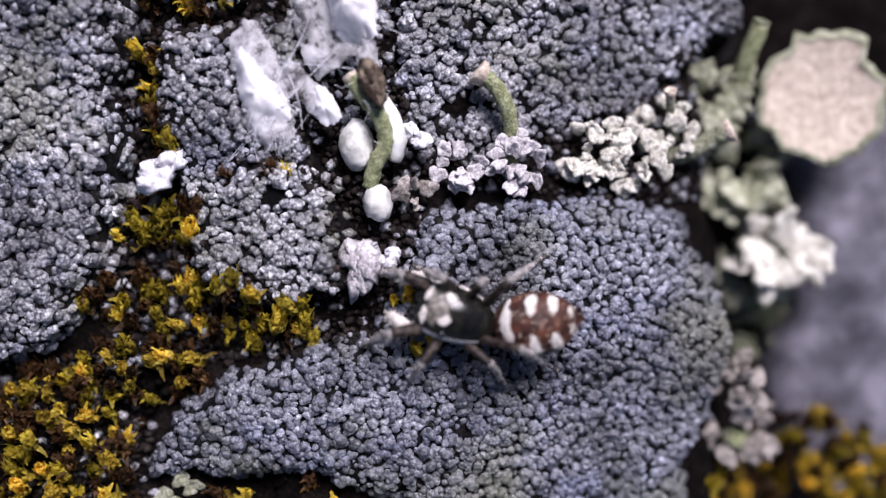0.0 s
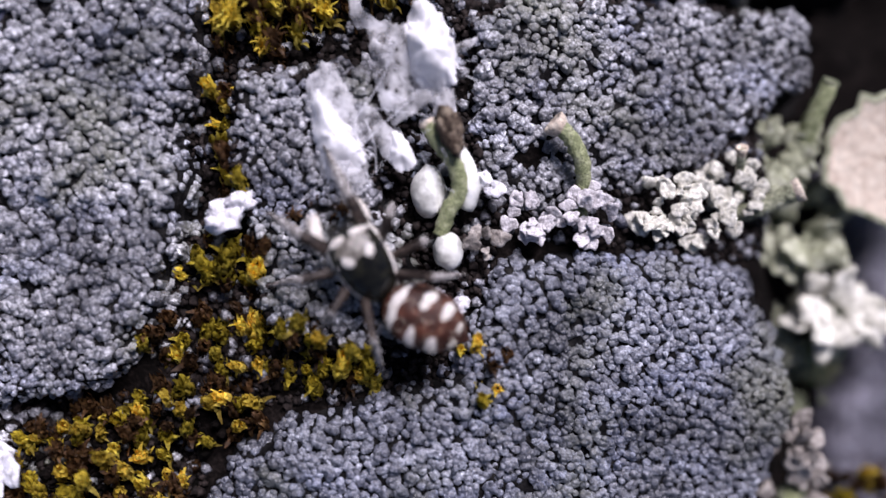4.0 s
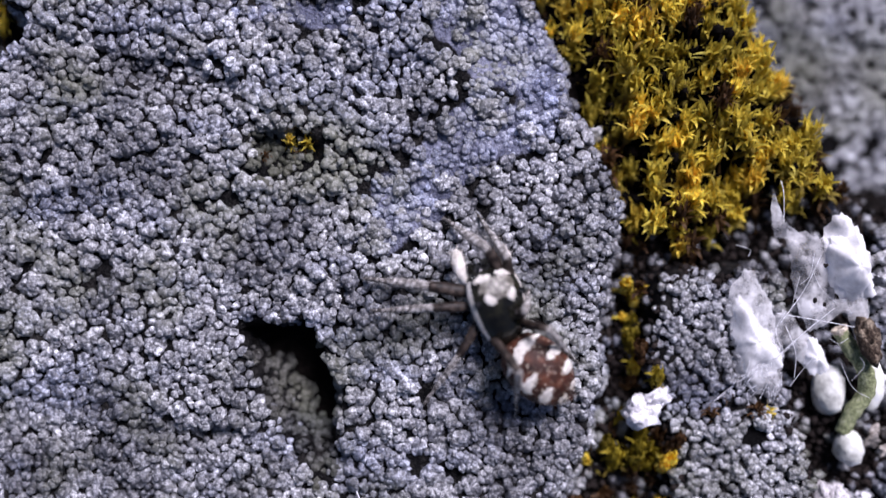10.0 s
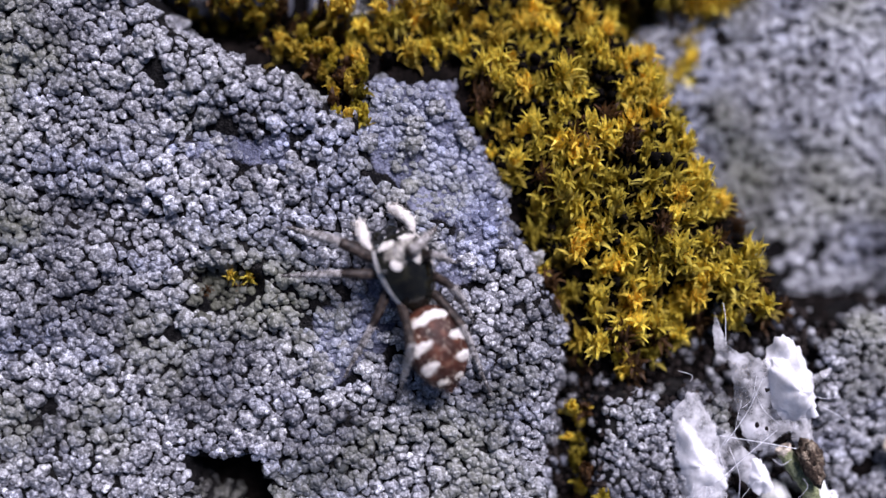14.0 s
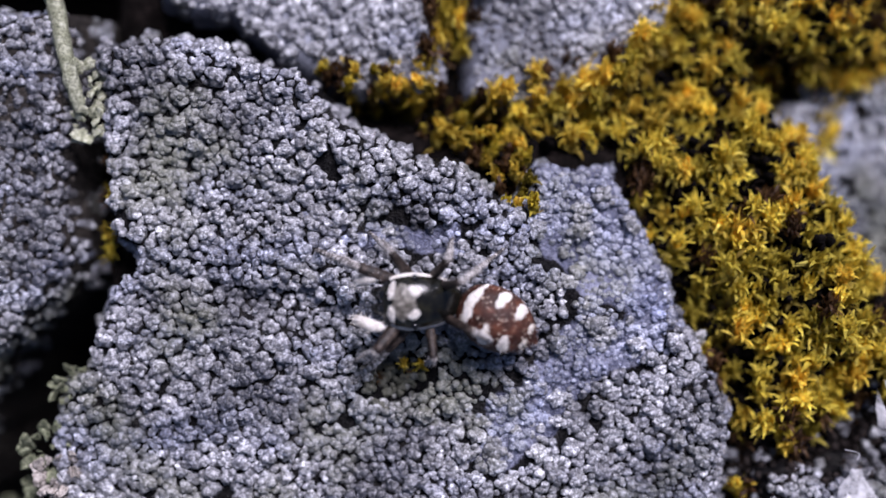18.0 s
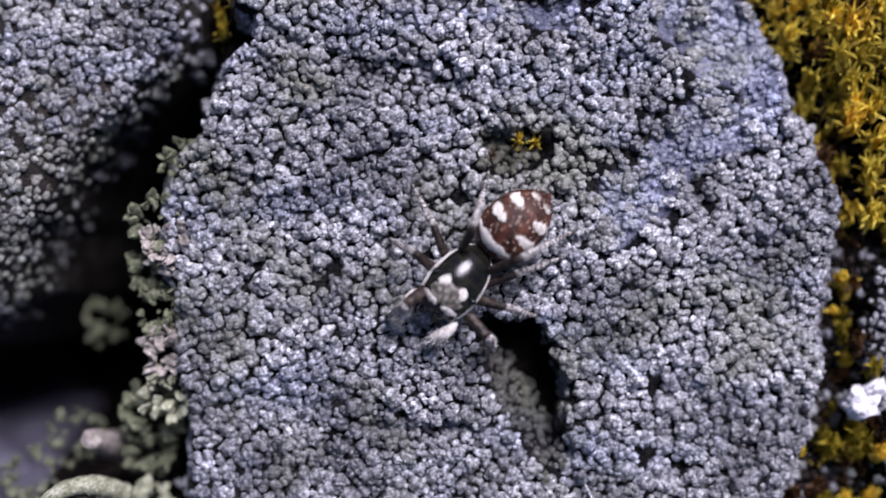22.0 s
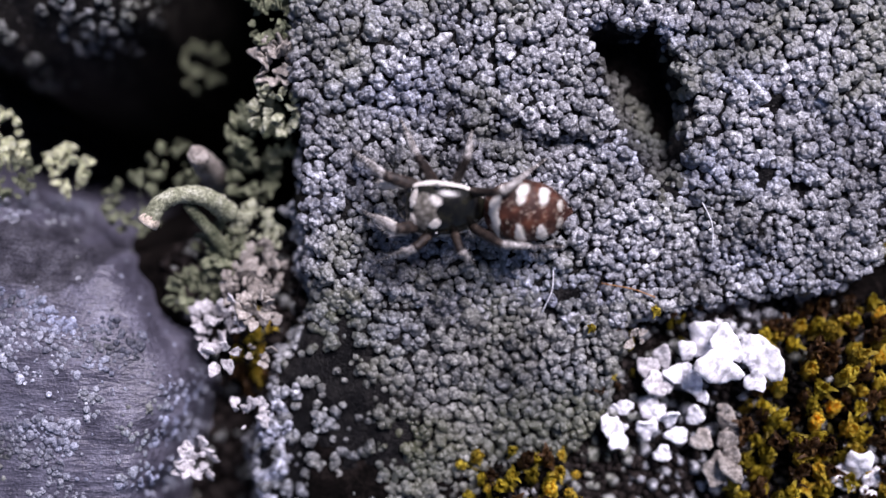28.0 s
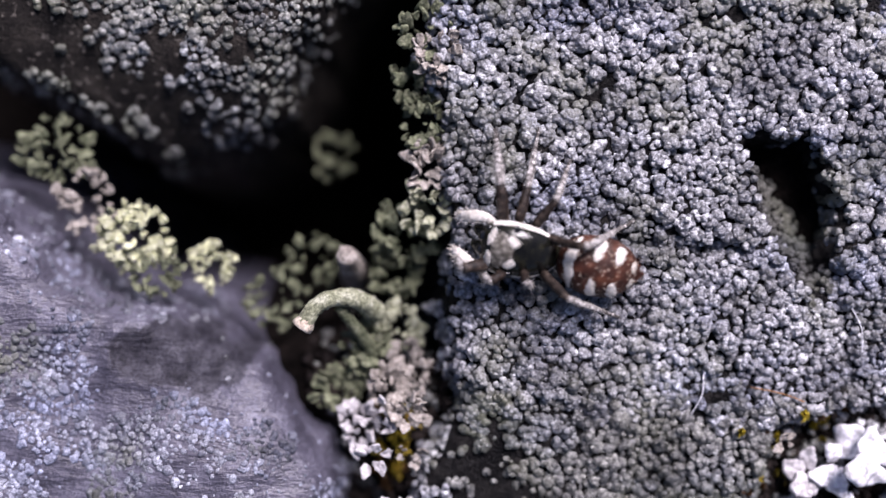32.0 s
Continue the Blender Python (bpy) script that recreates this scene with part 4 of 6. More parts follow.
CLUMP_D = [(-25.2, -6.9), (-24.1, -6.5), (-23.5, -7.9), (-24.2, -10.6), (-25.3, -9.8)]
CLUMP_E = [(17.6, -12.4), (20.0, -11.2), (22.3, -10.2), (26.6, -12.2), (27.0, -15.0), (17.4, -14.6)]
CLUMP_F = [(0.8, -10.5), (4.3, -10.5), (6.6, -11.3), (6.8, -13.0), (0.5, -13.0)]


def build_moss():
    moss_cushion("thick golden-green moss cushion in the crevice beside the large stone", CUSHION_A, 1, 1.3, 0.80, 0.09, 0.16, 1.22)
    moss_cushion("golden moss cushion running on between the upper stones", CUSHION_B, 2, 1.6, 0.74, 0.05, 0.5, 1.2, 0.03, 2.0)
    moss_cushion("orange-brown moss along the stone's upper edge", CUSHION_C, 3, 1.4, 0.52, 0.12, 0.55, 0.95, 0.0, 2.5, old=0.7)
    moss_cushion("small golden moss tuft between stones", CUSHION_D, 4, 1.6, 0.8, 0.1, 0.5, 1.2, 0.05, 2.0)
    moss_cushion("narrow strip of moss tufts in a crack", STRIP_A, 5, 0.45, 0.72, 0.25, 0.2, 1.05, old=0.6)
    moss_cushion("few yellow-green moss tufts below a white flake", CLUMP_A, 6, 0.5, 0.68, 0.18, 0.04, 1.18, 0.1, old=0.6)
    moss_cushion("band of yellow-green moss rosettes over dark humus", BAND_A, 7, 0.5, 0.70, 0.24, 0.06, 1.12, 0.05, old=0.7)
    moss_cushion("broad golden-brown moss mat beside the white lichen lobes", MASS_A, 8, 0.7, 0.64, 0.36, 0.18, 1.05, old=0.85)
    moss_cushion("low yellow moss at the foot of the large stone", CLUMP_B, 9, 0.5, 0.70, 0.2, 0.15, 1.0, old=0.7)
    moss_cushion("sparse brown and yellow moss tufts in a joint", CLUMP_C, 10, 0.3, 0.75, 0.5, 0.1, 0.9, 0.2, old=0.6)
    moss_cushion("orange moss among pale lichen in the gap", CLUMP_D, 11, 1.3, 0.7, 0.3, 0.5, 0.8)
    moss_cushion("blurred orange moss on the low stone", CLUMP_E, 12, 0.5, 0.7, 0.35, 0.5, 1.15, 0.02, 5.0, old=0.9)
    moss_cushion("scattered moss tufts under the rounded stone", CLUMP_F, 13, 0.3, 0.85, 0.3, 0.2, 1.05, 0.3, old=0.6)



# ---- small growths and debris ----
def tube(points, radii, around=9, fine=5, rough=0.0, seed=0, close=True):
    """A tube through the points, smoothly bent; the rings are uneven by rough."""
    rng = np.random.RandomState(seed)
    p, r = np.array(points, float), np.array(radii, float)
    t = np.linspace(0, len(p) - 1, (len(p) - 1) * fine + 1)
    i = np.clip(t.astype(int), 0, len(p) - 2)
    u = (t - i)[:, None]
    a, b, c, d = p[np.maximum(i - 1, 0)], p[i], p[i + 1], p[np.minimum(i + 2, len(p) - 1)]
    q = 0.5 * (2 * b + (c - a) * u + (2 * a - 5 * b + 4 * c - d) * u ** 2 + (3 * b - a - 3 * c + d) * u ** 3)
    rr = np.interp(t, np.arange(len(p)), r)
    way = np.gradient(q, axis=0)
    way /= np.maximum(np.linalg.norm(way, axis=1), 1e-9)[:, None]
    ref = np.array([0.13, 0.31, 0.94]) if abs(way[:, 2]).mean() < 0.85 else np.array([0.95, 0.2, 0.1])
    e1 = np.cross(way, ref)
    e1 /= np.linalg.norm(e1, axis=1)[:, None]
    e2 = np.cross(way, e1)
    ang = np.arange(around) * 2 * np.pi / around
    rad = rr[:, None] * (1 + rough * rng.randn(len(q), around))
    v = q[:, None] + rad[:, :, None] * (e1[:, None] * np.cos(ang)[None, :, None] + e2[:, None] * np.sin(ang)[None, :, None])
    n = len(q)
    f = [(k * around + j, k * around + (j + 1) % around, (k + 1) * around + (j + 1) % around, (k + 1) * around + j) for k in range(n - 1) for j in range(around)]
    v = v.reshape(-1, 3)
    if close:
        v = np.concatenate([v, q[:1], q[-1:]])
        f += [(j, n * around, (j + 1) % around) for j in range(around)]
        f += [((n - 1) * around + j, (n - 1) * around + (j + 1) % around, n * around + 1) for j in range(around)]
    return v, f


def lump(size, seed, rough=0.25, rings=7, around=12):
    """An uneven closed lump; size: its three half-axes."""
    rng = np.random.RandomState(seed)
    v = [(0, 0, -1.0)]
    for k in range(1, rings):
        th = math.pi * k / rings
        v += [(math.sin(th) * math.cos(a), math.sin(th) * math.sin(a), -math.cos(th)) for a in np.arange(around) * 2 * math.pi / around + 0.26 * k]
    v.append((0, 0, 1.0))
    v = np.array(v)
    bend = 1 + rough * rng.randn(len(v)) * 0.5 + rough * wave(v[:, 0] * 1.0 + seed, v[:, 1] + v[:, 2] * 0.7, 0.7, seed)
    v = v * bend[:, None] * np.array(size)
    f = [(0, 1 + (j + 1) % around, 1 + j) for j in range(around)]
    for k in range(rings - 2):
        a, b = 1 + k * around, 1 + (k + 1) * around
        f += [(a + j, a + (j + 1) % around, b + (j + 1) % around, b + j) for j in range(around)]
    last = 1 + (rings - 2) * around
    f += [(last + j, last + (j + 1) % around, len(v) - 1) for j in range(around)]
    return v, f


def lobe_mesh(name, material, seed, thick=0.2):
    """A curled lichen lobe about a millimetre long: a wavy rounded leaf from its foot along x, with a soft thick edge."""
    rng = np.random.RandomState(seed)
    n, ph = 16, rng.uniform(0, 6.28, 4)
    ang = np.arange(n) * 2 * np.pi / n
    rim = 0.5 * (1 + 0.10 * np.sin(2 * ang + ph[0]) + 0.16 * np.sin(3 * ang + ph[1]) + 0.11 * np.sin(5 * ang + ph[2]))
    bowl, curl, roll = rng.uniform(-0.9, 1.0), rng.uniform(-0.4, 0.8), rng.uniform(-0.8, 0.8)
    def level(t, drop):
        x, y = rim * t * np.cos(ang), rim * t * np.sin(ang) * 0.85
        z = bowl * (x * x + y * y) + curl * np.clip(x + 0.5, 0, 1) ** 2 * 0.6 + roll * x * y + 0.05 * t * np.sin(4 * ang + ph[3]) + 0.15 - drop
        return np.stack([x + 0.5, y, z], 1)
    rows = [level(0.3, 0), level(0.6, 0), level(0.85, 0.0), level(0.97, thick * 0.22), level(1.0, thick * 0.5), level(0.95, thick * 0.85), level(0.6, thick), level(0.3, thick)]
    v = np.concatenate(rows + [level(0.0, 0)[:1], level(0.0, thick)[:1]])
    f = [(k * n + i, (k + 1) * n + i, (k + 1) * n + (i + 1) % n, k * n + (i + 1) % n) for k in range(7) for i in range(n)]
    f += [(8 * n, i, (i + 1) % n) for i in range(n)] + [(8 * n + 1, 7 * n + (i + 1) % n, 7 * n + i) for i in range(n)]
    return mesh_of(name, v, f, material)


LOBES = {m.name: [lobe_mesh("lobe", m, 300 + i) for i in range(5)] for m in (SQUAM_WHITE, SQUAM_GREEN, SQUAM_PINK, SQUAM_CREAM, SQUAM_LILAC, SQUAM_IVORY, SQUAM_BUSH)}


def lobes(label, x, y, count, spread, size, material, seed, lift=0.0, z=None, tilt=35, group="lichen tufts"):
    """A tuft of curled lobes; it stands on what lies beneath."""
    rng = np.random.RandomState(seed)
    base = float(height(np.array(x), np.array(y))) if z is None else z
    holder = thing("lichen_tuft", label, "lichen", (x, y, base), group=group)
    count, size, spread = int(count * 1.5), size * 0.8, spread * 0.85
    for k in range(count):
        a, r = rng.uniform(0, 360), spread * math.sqrt(rng.rand())
        px, py = r * math.cos(radians(a)), r * math.sin(radians(a))
        up = lift + 0.5 * spread * (1 - (r / max(spread, 1e-6)) ** 2) * rng.uniform(0.3, 1)
        me = LOBES[material.name][rng.randint(5)]
        part("lobe", me, holder, mm_pose(px, py, up, rng.uniform(-tilt, tilt), rng.uniform(-tilt, tilt * 0.3), a + rng.uniform(-50, 50), size * rng.uniform(0.45, 1.35)))
    return holder


def cup_stalk(label, points, radii, tip, seed, mouth=0.3, material=None):
    """A cup lichen: a bent mealy stalk with a small pink-rimmed cup at its end."""
    base = points[0]
    holder = thing("cup_lichen", label, "lichen", base, group="cup lichens")
    loc = [tuple(np.array(p) - np.array(base)) for p in points]
    v, f = tube(loc, radii, 11, 7, 0.07, seed)
    part("stalk", mesh_of("stalk", v, f, material or PODETIUM), holder)
    a, b = np.array(loc[-2]), np.array(loc[-1])
    way = Vector(b - a).normalized()
    prof = [(mouth * 0.7, -0.25), (mouth * 0.95, -0.05), (mouth * 1.08, 0.12), (mouth * 0.92, 0.15), (mouth * 0.6, 0.0), (mouth * 0.1, -0.06)]
    rng = np.random.RandomState(seed)
    n = 14
    v = [(r * (1 + 0.06 * rng.randn()) * math.cos(k * 2 * math.pi / n), r * math.sin(k * 2 * math.pi / n), z) for r, z in prof for k in range(n)]
    f = [(i * n + k, i * n + (k + 1) % n, (i + 1) * n + (k + 1) % n, (i + 1) * n + k) for i in range(len(prof) - 1) for k in range(n)]
    f.append(tuple(range((len(prof) - 1) * n, len(prof) * n)))
    turn = way.to_track_quat("Z", "Y").to_matrix().to_4x4()
    part("cup", mesh_of("cup", v, f, tip), holder, Matrix.Translation(Vector(b) * MM) @ turn, "pale pinkish cup rim")
    return holder


def big_cup(x, y, z_low, z_top, radius, seed):
    """A wide goblet of a cup lichen with a beige floor and a scalloped greenish rim."""
    holder = thing("cup_lichen", "broad beige goblet-shaped cup lichen with a green rim", "lichen", (x, y, z_low), group="cup lichens")
    h = z_top - z_low
    v, f = tube([(0.3, -0.4, 0), (0.1, -0.2, h * 0.4), (0, 0, h * 0.72)], [0.5, 0.55, 0.8], 14, 5, 0.05, seed)
    part("stalk", mesh_of("stalk", v, f, SQUAM_GREEN), holder)
    rng = np.random.RandomState(seed)
    n = 36
    scal = 1 + 0.05 * rng.randn(n) + 0.04 * np.sin(np.arange(n) * 1.4)
    def ring(prof):
        vv = [(r * (scal[k] if r > radius * 0.7 else 1) * math.cos(k * 2 * math.pi / n), r * (scal[k] if r > radius * 0.7 else 1) * math.sin(k * 2 * math.pi / n), zz + 0.015 * rng.randn()) for r, zz in prof for k in range(n)]
        ff = [(i * n + k, i * n + (k + 1) % n, (i + 1) * n + (k + 1) % n, (i + 1) * n + k) for i in range(len(prof) - 1) for k in range(n)]
        return vv, ff
    vv, ff = ring([(radius * 0.35, h * 0.66), (radius * 0.75, h * 0.84), (radius, h), (radius * 1.02, h + 0.1), (radius * 0.9, h + 0.05)])
    part("rim", mesh_of("rim", vv, ff, SQUAM_CREAM), holder, label="scalloped pale green rim")
    vv, ff = ring([(radius * 0.92, h + 0.03), (radius * 0.7, h - 0.12), (radius * 0.35, h - 0.2), (0.05, h - 0.2)])
    part("cup_floor", mesh_of("cup_floor", vv, ff, CUP_TIP), holder, label="mealy beige-pink cup floor")


def flake(name, label, category, x, y, z, size, seed, material, yaw=0, pieces=5):
    """A crumbly flake made of a few fused lumps, each a part."""
    rng = np.random.RandomState(seed)
    holder = thing(name, label, category, (x, y, z), yaw=yaw)
    for k in range(pieces):
        s = np.array(size) * rng.uniform(0.4, 0.65, 3)
        v, f = lump(s, seed * 10 + k, 0.4)
        at = (rng.uniform(-0.55, 0.55) * size[0], rng.uniform(-0.55, 0.55) * size[1], size[2] * rng.uniform(0.2, 0.6))
        part("crumb", mesh_of("crumb", v, f, material), holder, mm_pose(*at))
    return holder


def build_growths():
    # the joint between the right-hand stones
    z = lambda x, y: float(height(np.array(float(x)), np.array(float(y))))
    cup_stalk("bent green mealy cup lichen stalk with pink tip", [(11.0, -0.4, -2.0), (11.1, 0.5, -1.5), (11.0, 1.3, -1.1), (10.65, 2.0, -0.95), (10.2, 2.4, -0.85)], [0.26, 0.25, 0.26, 0.27, 0.30], CUP_TIP, 1, 0.4)
    cup_stalk("green mealy stalk rising from a white bulb into the silk", [(6.5, -1.0, -0.7), (6.75, -0.3, -0.5), (7.15, 0.4, -0.35), (7.0, 1.2, -0.2), (6.5, 1.9, -0.2), (6.2, 2.4, -0.2)], [0.24, 0.26, 0.28, 0.28, 0.26, 0.24], CUP_TIP, 2, 0.26)
    cup_stalk("short pale cup lichen stalk with round mouth", [(16.2, -0.5, -4.0), (17.1, -0.4, -3.6), (17.9, 0.0, -3.3), (18.5, 0.25, -3.1)], [0.3, 0.3, 0.32, 0.36], CUP_TIP, 3, 0.42, SQUAM_CREAM)
    cup_stalk("thin pale lichen stalk beside the goblet", [(16.8, 0.1, -4.0), (16.6, 0.9, -3.2), (16.5, 1.6, -2.6)], [0.18, 0.16, 0.16], CUP_TIP, 4, 0.2, SQUAM_CREAM)
    cup_stalk("blurred green lichen stem under the goblet", [(19.6, -0.6, -8.5), (19.3, 0.8, -6.5), (19.6, 2.6, -5.0), (20.1, 4.0, -4.4)], [0.45, 0.4, 0.35, 0.3], SQUAM_GREEN, 5, 0.3)
    cup_stalk("blurred green lichen stem carrying pale lobes", [(21.2, -7.0, -9.5), (20.7, -5.8, -8.0), (20.9, -4.6, -6.8)], [0.5, 0.5, 0.6], SQUAM_GREEN, 6, 0.5)
    cup_stalk("blurred pale green stem at the low stone", [(19.0, -12.5, -9.0), (18.9, -11.6, -6.8), (18.9, -10.7, -5.4)], [0.4, 0.4, 0.5], SQUAM_GREEN, 7, 0.5)
    big_cup(22.5, 1.4, -10.5, -5.5, 2.3, 8)
    v, f = lump((0.48, 0.62, 0.55), 31, 0.07, 10, 16)
    thing("lichen_bulb", "smooth waxy white bulb at the stalk's foot", "lichen", (6.75, -1.5, -0.7), data=mesh_of("lichen_bulb", v, f, BULB))
    v, f = lump((0.55, 0.85, 0.5), 32, 0.1, 10, 16)
    thing("lichen_bulb", "hazy white bulb behind the green stalk", "lichen", (6.15, 0.35, -0.95), data=mesh_of("lichen_bulb", v, f, BULB))
    v, f = tube([(7.0, 1.9, -0.4), (7.35, 1.1, -0.4), (7.5, 0.4, -0.5), (7.35, -0.2, -0.7)], [0.2, 0.3, 0.3, 0.2], 10, 5, 0.05, 5)
    thing("lichen_sheath", "waxy white sheath along the green stalk", "lichen", data=mesh_of("lichen_sheath", v, f, BULB))
    lobes("white mealy lichen lobes at the stalk's foot", 11.2, -0.35, 26, 0.85, 0.6, SQUAM_LILAC, 41, z=-1.5)
    lobes("pinkish white lichen lobes over the dark joint", 9.4, -0.45, 18, 0.7, 0.6, SQUAM_LILAC, 42, z=-1.3)
    lobes("knobbly cream lichen lobes in the joint", 13.9, -0.3, 24, 0.95, 0.7, SQUAM_IVORY, 43, z=-2.4)
    lobes("pinkish lichen lobes beside the rounded stone", 15.3, -0.6, 20, 0.95, 0.65, SQUAM_IVORY, 44, z=-2.9)
    lobes("pale lichen lobes under the thin stalk", 16.4, 0.4, 20, 1.0, 0.65, SQUAM_IVORY, 45, z=-3.4)
    lobes("grey lichen flake beside the white bulb", 7.8, -1.35, 5, 0.35, 0.7, SQUAM_PINK, 46, z=-0.9)
    lobes("small curled white lobe beside the stalk", 7.85, 0.4, 4, 0.25, 0.55, SQUAM_WHITE, 47, z=-0.7)
    lobes("blurred yellowish white lichen rosette on a green stem", 21.0, -4.1, 18, 0.8, 1.5, SQUAM_IVORY, 48, z=-6.8)
    lobes("blurred pale lichen rosette at the stone's lower corner", 18.9, -10.5, 14, 0.9, 1.0, SQUAM_PINK, 49, z=-5.4)
    lobes("pale green lichen lobes below the goblet", 19.6, -1.3, 22, 1.5, 1.3, SQUAM_CREAM, 50, z=-7.0)
    lobes("cream lichen lobes beside the goblet's stem", 18.6, 1.7, 18, 1.1, 1.1, SQUAM_CREAM, 52, z=-5.5)
    lobes("yellowish green lichen lobes under the white rosette", 20.2, -5.0, 18, 1.2, 1.2, SQUAM_CREAM, 53, z=-8.0)
    lobes("pale lichen lobes along the rounded stone's edge", 18.6, -8.6, 12, 0.8, 0.9, SQUAM_PINK, 54, z=-4.5)
    lobes("dull green lichen lobes deep beside the low stone", 20.4, -7.2, 14, 1.4, 1.1, SQUAM_GREEN, 51, z=-9.0)
    flake("bark_flake", "dry dark bark flake tangled in silk", "debris", 6.9, 2.2, 0.2, (0.42, 0.75, 0.35), 61, DRY_BARK, 20, 9)
    flake("lichen_flake", "bright white crumbly flake on moss", "debris", -0.18, -0.2, -0.5, (0.85, 0.55, 0.5), 62, SQUAM_WHITE, 20, 7)
    flake("lichen_flake", "pinkish grey crumbled lichen flake in the joint", "debris", 6.1, -3.5, -0.7, (0.55, 0.95, 0.45), 63, SQUAM_LILAC, 0, 10)
    flake("lichen_flake", "small pale flake beside the rounded stone", "debris", 7.15, -3.15, -0.65, (0.45, 0.4, 0.4), 64, SQUAM_WHITE, 0, 4)
    # white lobes beside the moss mat
    lobes("large bright white lichen lobes against the moss mat", -8.1, -8.4, 4, 0.6, 1.6, SQUAM_WHITE, 71, z=-0.55, tilt=14)
    lobes("lilac-white lichen lobes beside the moss mat", -9.4, -8.2, 3, 0.4, 1.4, SQUAM_WHITE, 72, z=-0.85, tilt=25)
    lobes("pinkish white curled lichen lobes", -10.3, -8.6, 5, 0.4, 0.95, SQUAM_LILAC, 73, z=-0.95)
    lobes("white lichen lobes beside a dark hollow", -9.5, -9.5, 2, 0.4, 1.3, SQUAM_WHITE, 74, z=-0.95)
    lobes("bluish white curled lichen lobe", -11.8, -10.1, 4, 0.5, 0.8, SQUAM_WHITE, 75, z=-1.1)
    lobes("white lichen lobes with pink undersides", -10.5, -10.6, 5, 0.6, 0.85, SQUAM_WHITE, 76, z=-1.1)
    lobes("pale lichen lobes at the mat's edge", -9.0, -10.0, 4, 0.6, 0.75, SQUAM_PINK, 77, z=-1.0)
    lobes("rolled pinkish lichen lobe on humus", -8.6, -11.1, 5, 0.4, 1.0, SQUAM_PINK, 78, z=-1.0)
    lobes("white lichen lobe in the moss mat", -3.9, -12.0, 5, 0.4, 1.1, SQUAM_WHITE, 79, z=-0.7)
    lobes("small dry leaf scrap under the rounded stone", -0.4, -10.65, 3, 0.2, 0.9, SQUAM_CREAM, 80, z=-1.2)
    lobes("small dry brown lichen scrap at the stone's lower edge", -11.6, -7.4, 3, 0.25, 0.55, SQUAM_PINK, 81, z=-0.4)
    moss_cushion("sparse green-brown moss shoots creeping over the stone's lower edge", [(-13.4, -7.0), (-11.2, -6.5), (-8.4, -6.2), (-8.8, -7.4), (-10.6, -8.2), (-11.6, -9.4), (-13.0, -9.6)], 24, 0.05, 0.72, 0.3, 0.0, 0.55, 0.35, 20.0, old=0.85)
    # the gap at the large stone's other side
    cup_stalk("curled pale lichen stalk with pink mouth in the gap", [(-25.1, -3.6, -1.9), (-25.6, -3.15, -1.2), (-26.3, -3.0, -0.8), (-27.0, -3.25, -0.6), (-27.45, -3.9, -0.6)], [0.36, 0.34, 0.30, 0.28, 0.28], CUP_TIP, 9, 0.34, SQUAM_CREAM)
    cup_stalk("thin branch of the curled lichen stalk", [(-25.2, -5.0, -2.2), (-25.7, -4.2, -1.6), (-26.3, -3.4, -1.1)], [0.26, 0.22, 0.18], SQUAM_GREEN, 10, 0.18, SQUAM_GREEN)
    v, f = tube([(-26.0, -2.6, -5.0), (-26.05, -2.2, -3.5), (-26.2, -1.6, -1.6)], [0.55, 0.5, 0.32], 12, 5, 0.06, 9)
    thing("lichen_stub", "blunt greyish pink lichen stub in the dark gap", "lichen", data=mesh_of("lichen_stub", v, f, SQUAM_PINK))
    deep_tufts = (
        (-33.5, -1.2, -2.6, 34, 1.3, 0.75, SQUAM_BUSH, "bushy pale yellow-green lichen tuft in the gap"),
        (-32.7, -2.4, -2.4, 20, 0.9, 0.65, SQUAM_GREEN, "green lichen tuft on the smooth stone's shoulder"),
        (-30.9, -2.2, -3.0, 20, 0.8, 0.65, SQUAM_BUSH, "small yellow-green lichen tuft over the black gap"),
        (-35.3, 0.0, -3.0, 20, 1.1, 0.7, SQUAM_PINK, "pale pinkish lichen tuft under the dark stone"),
        (-36.5, 1.8, -3.4, 22, 1.3, 0.8, SQUAM_GREEN, "grey-green lichen tuft in the upper gap"),
        (-28.8, -3.2, -3.4, 22, 1.2, 0.55, SQUAM_GREEN, "dull lichen crumbs along the smooth stone"),
        (-27.6, -2.0, -4.2, 20, 1.1, 0.6, SQUAM_GREEN, "shaded green lichen lobes deep in the gap"),
        (-24.5, -2.2, -3.0, 26, 0.9, 0.7, SQUAM_GREEN, "tall yellowish green lichen tuft against the large stone"),
        (-24.3, -4.0, -2.6, 26, 0.8, 0.7, SQUAM_CREAM, "yellowish lichen tuft below the green one"))
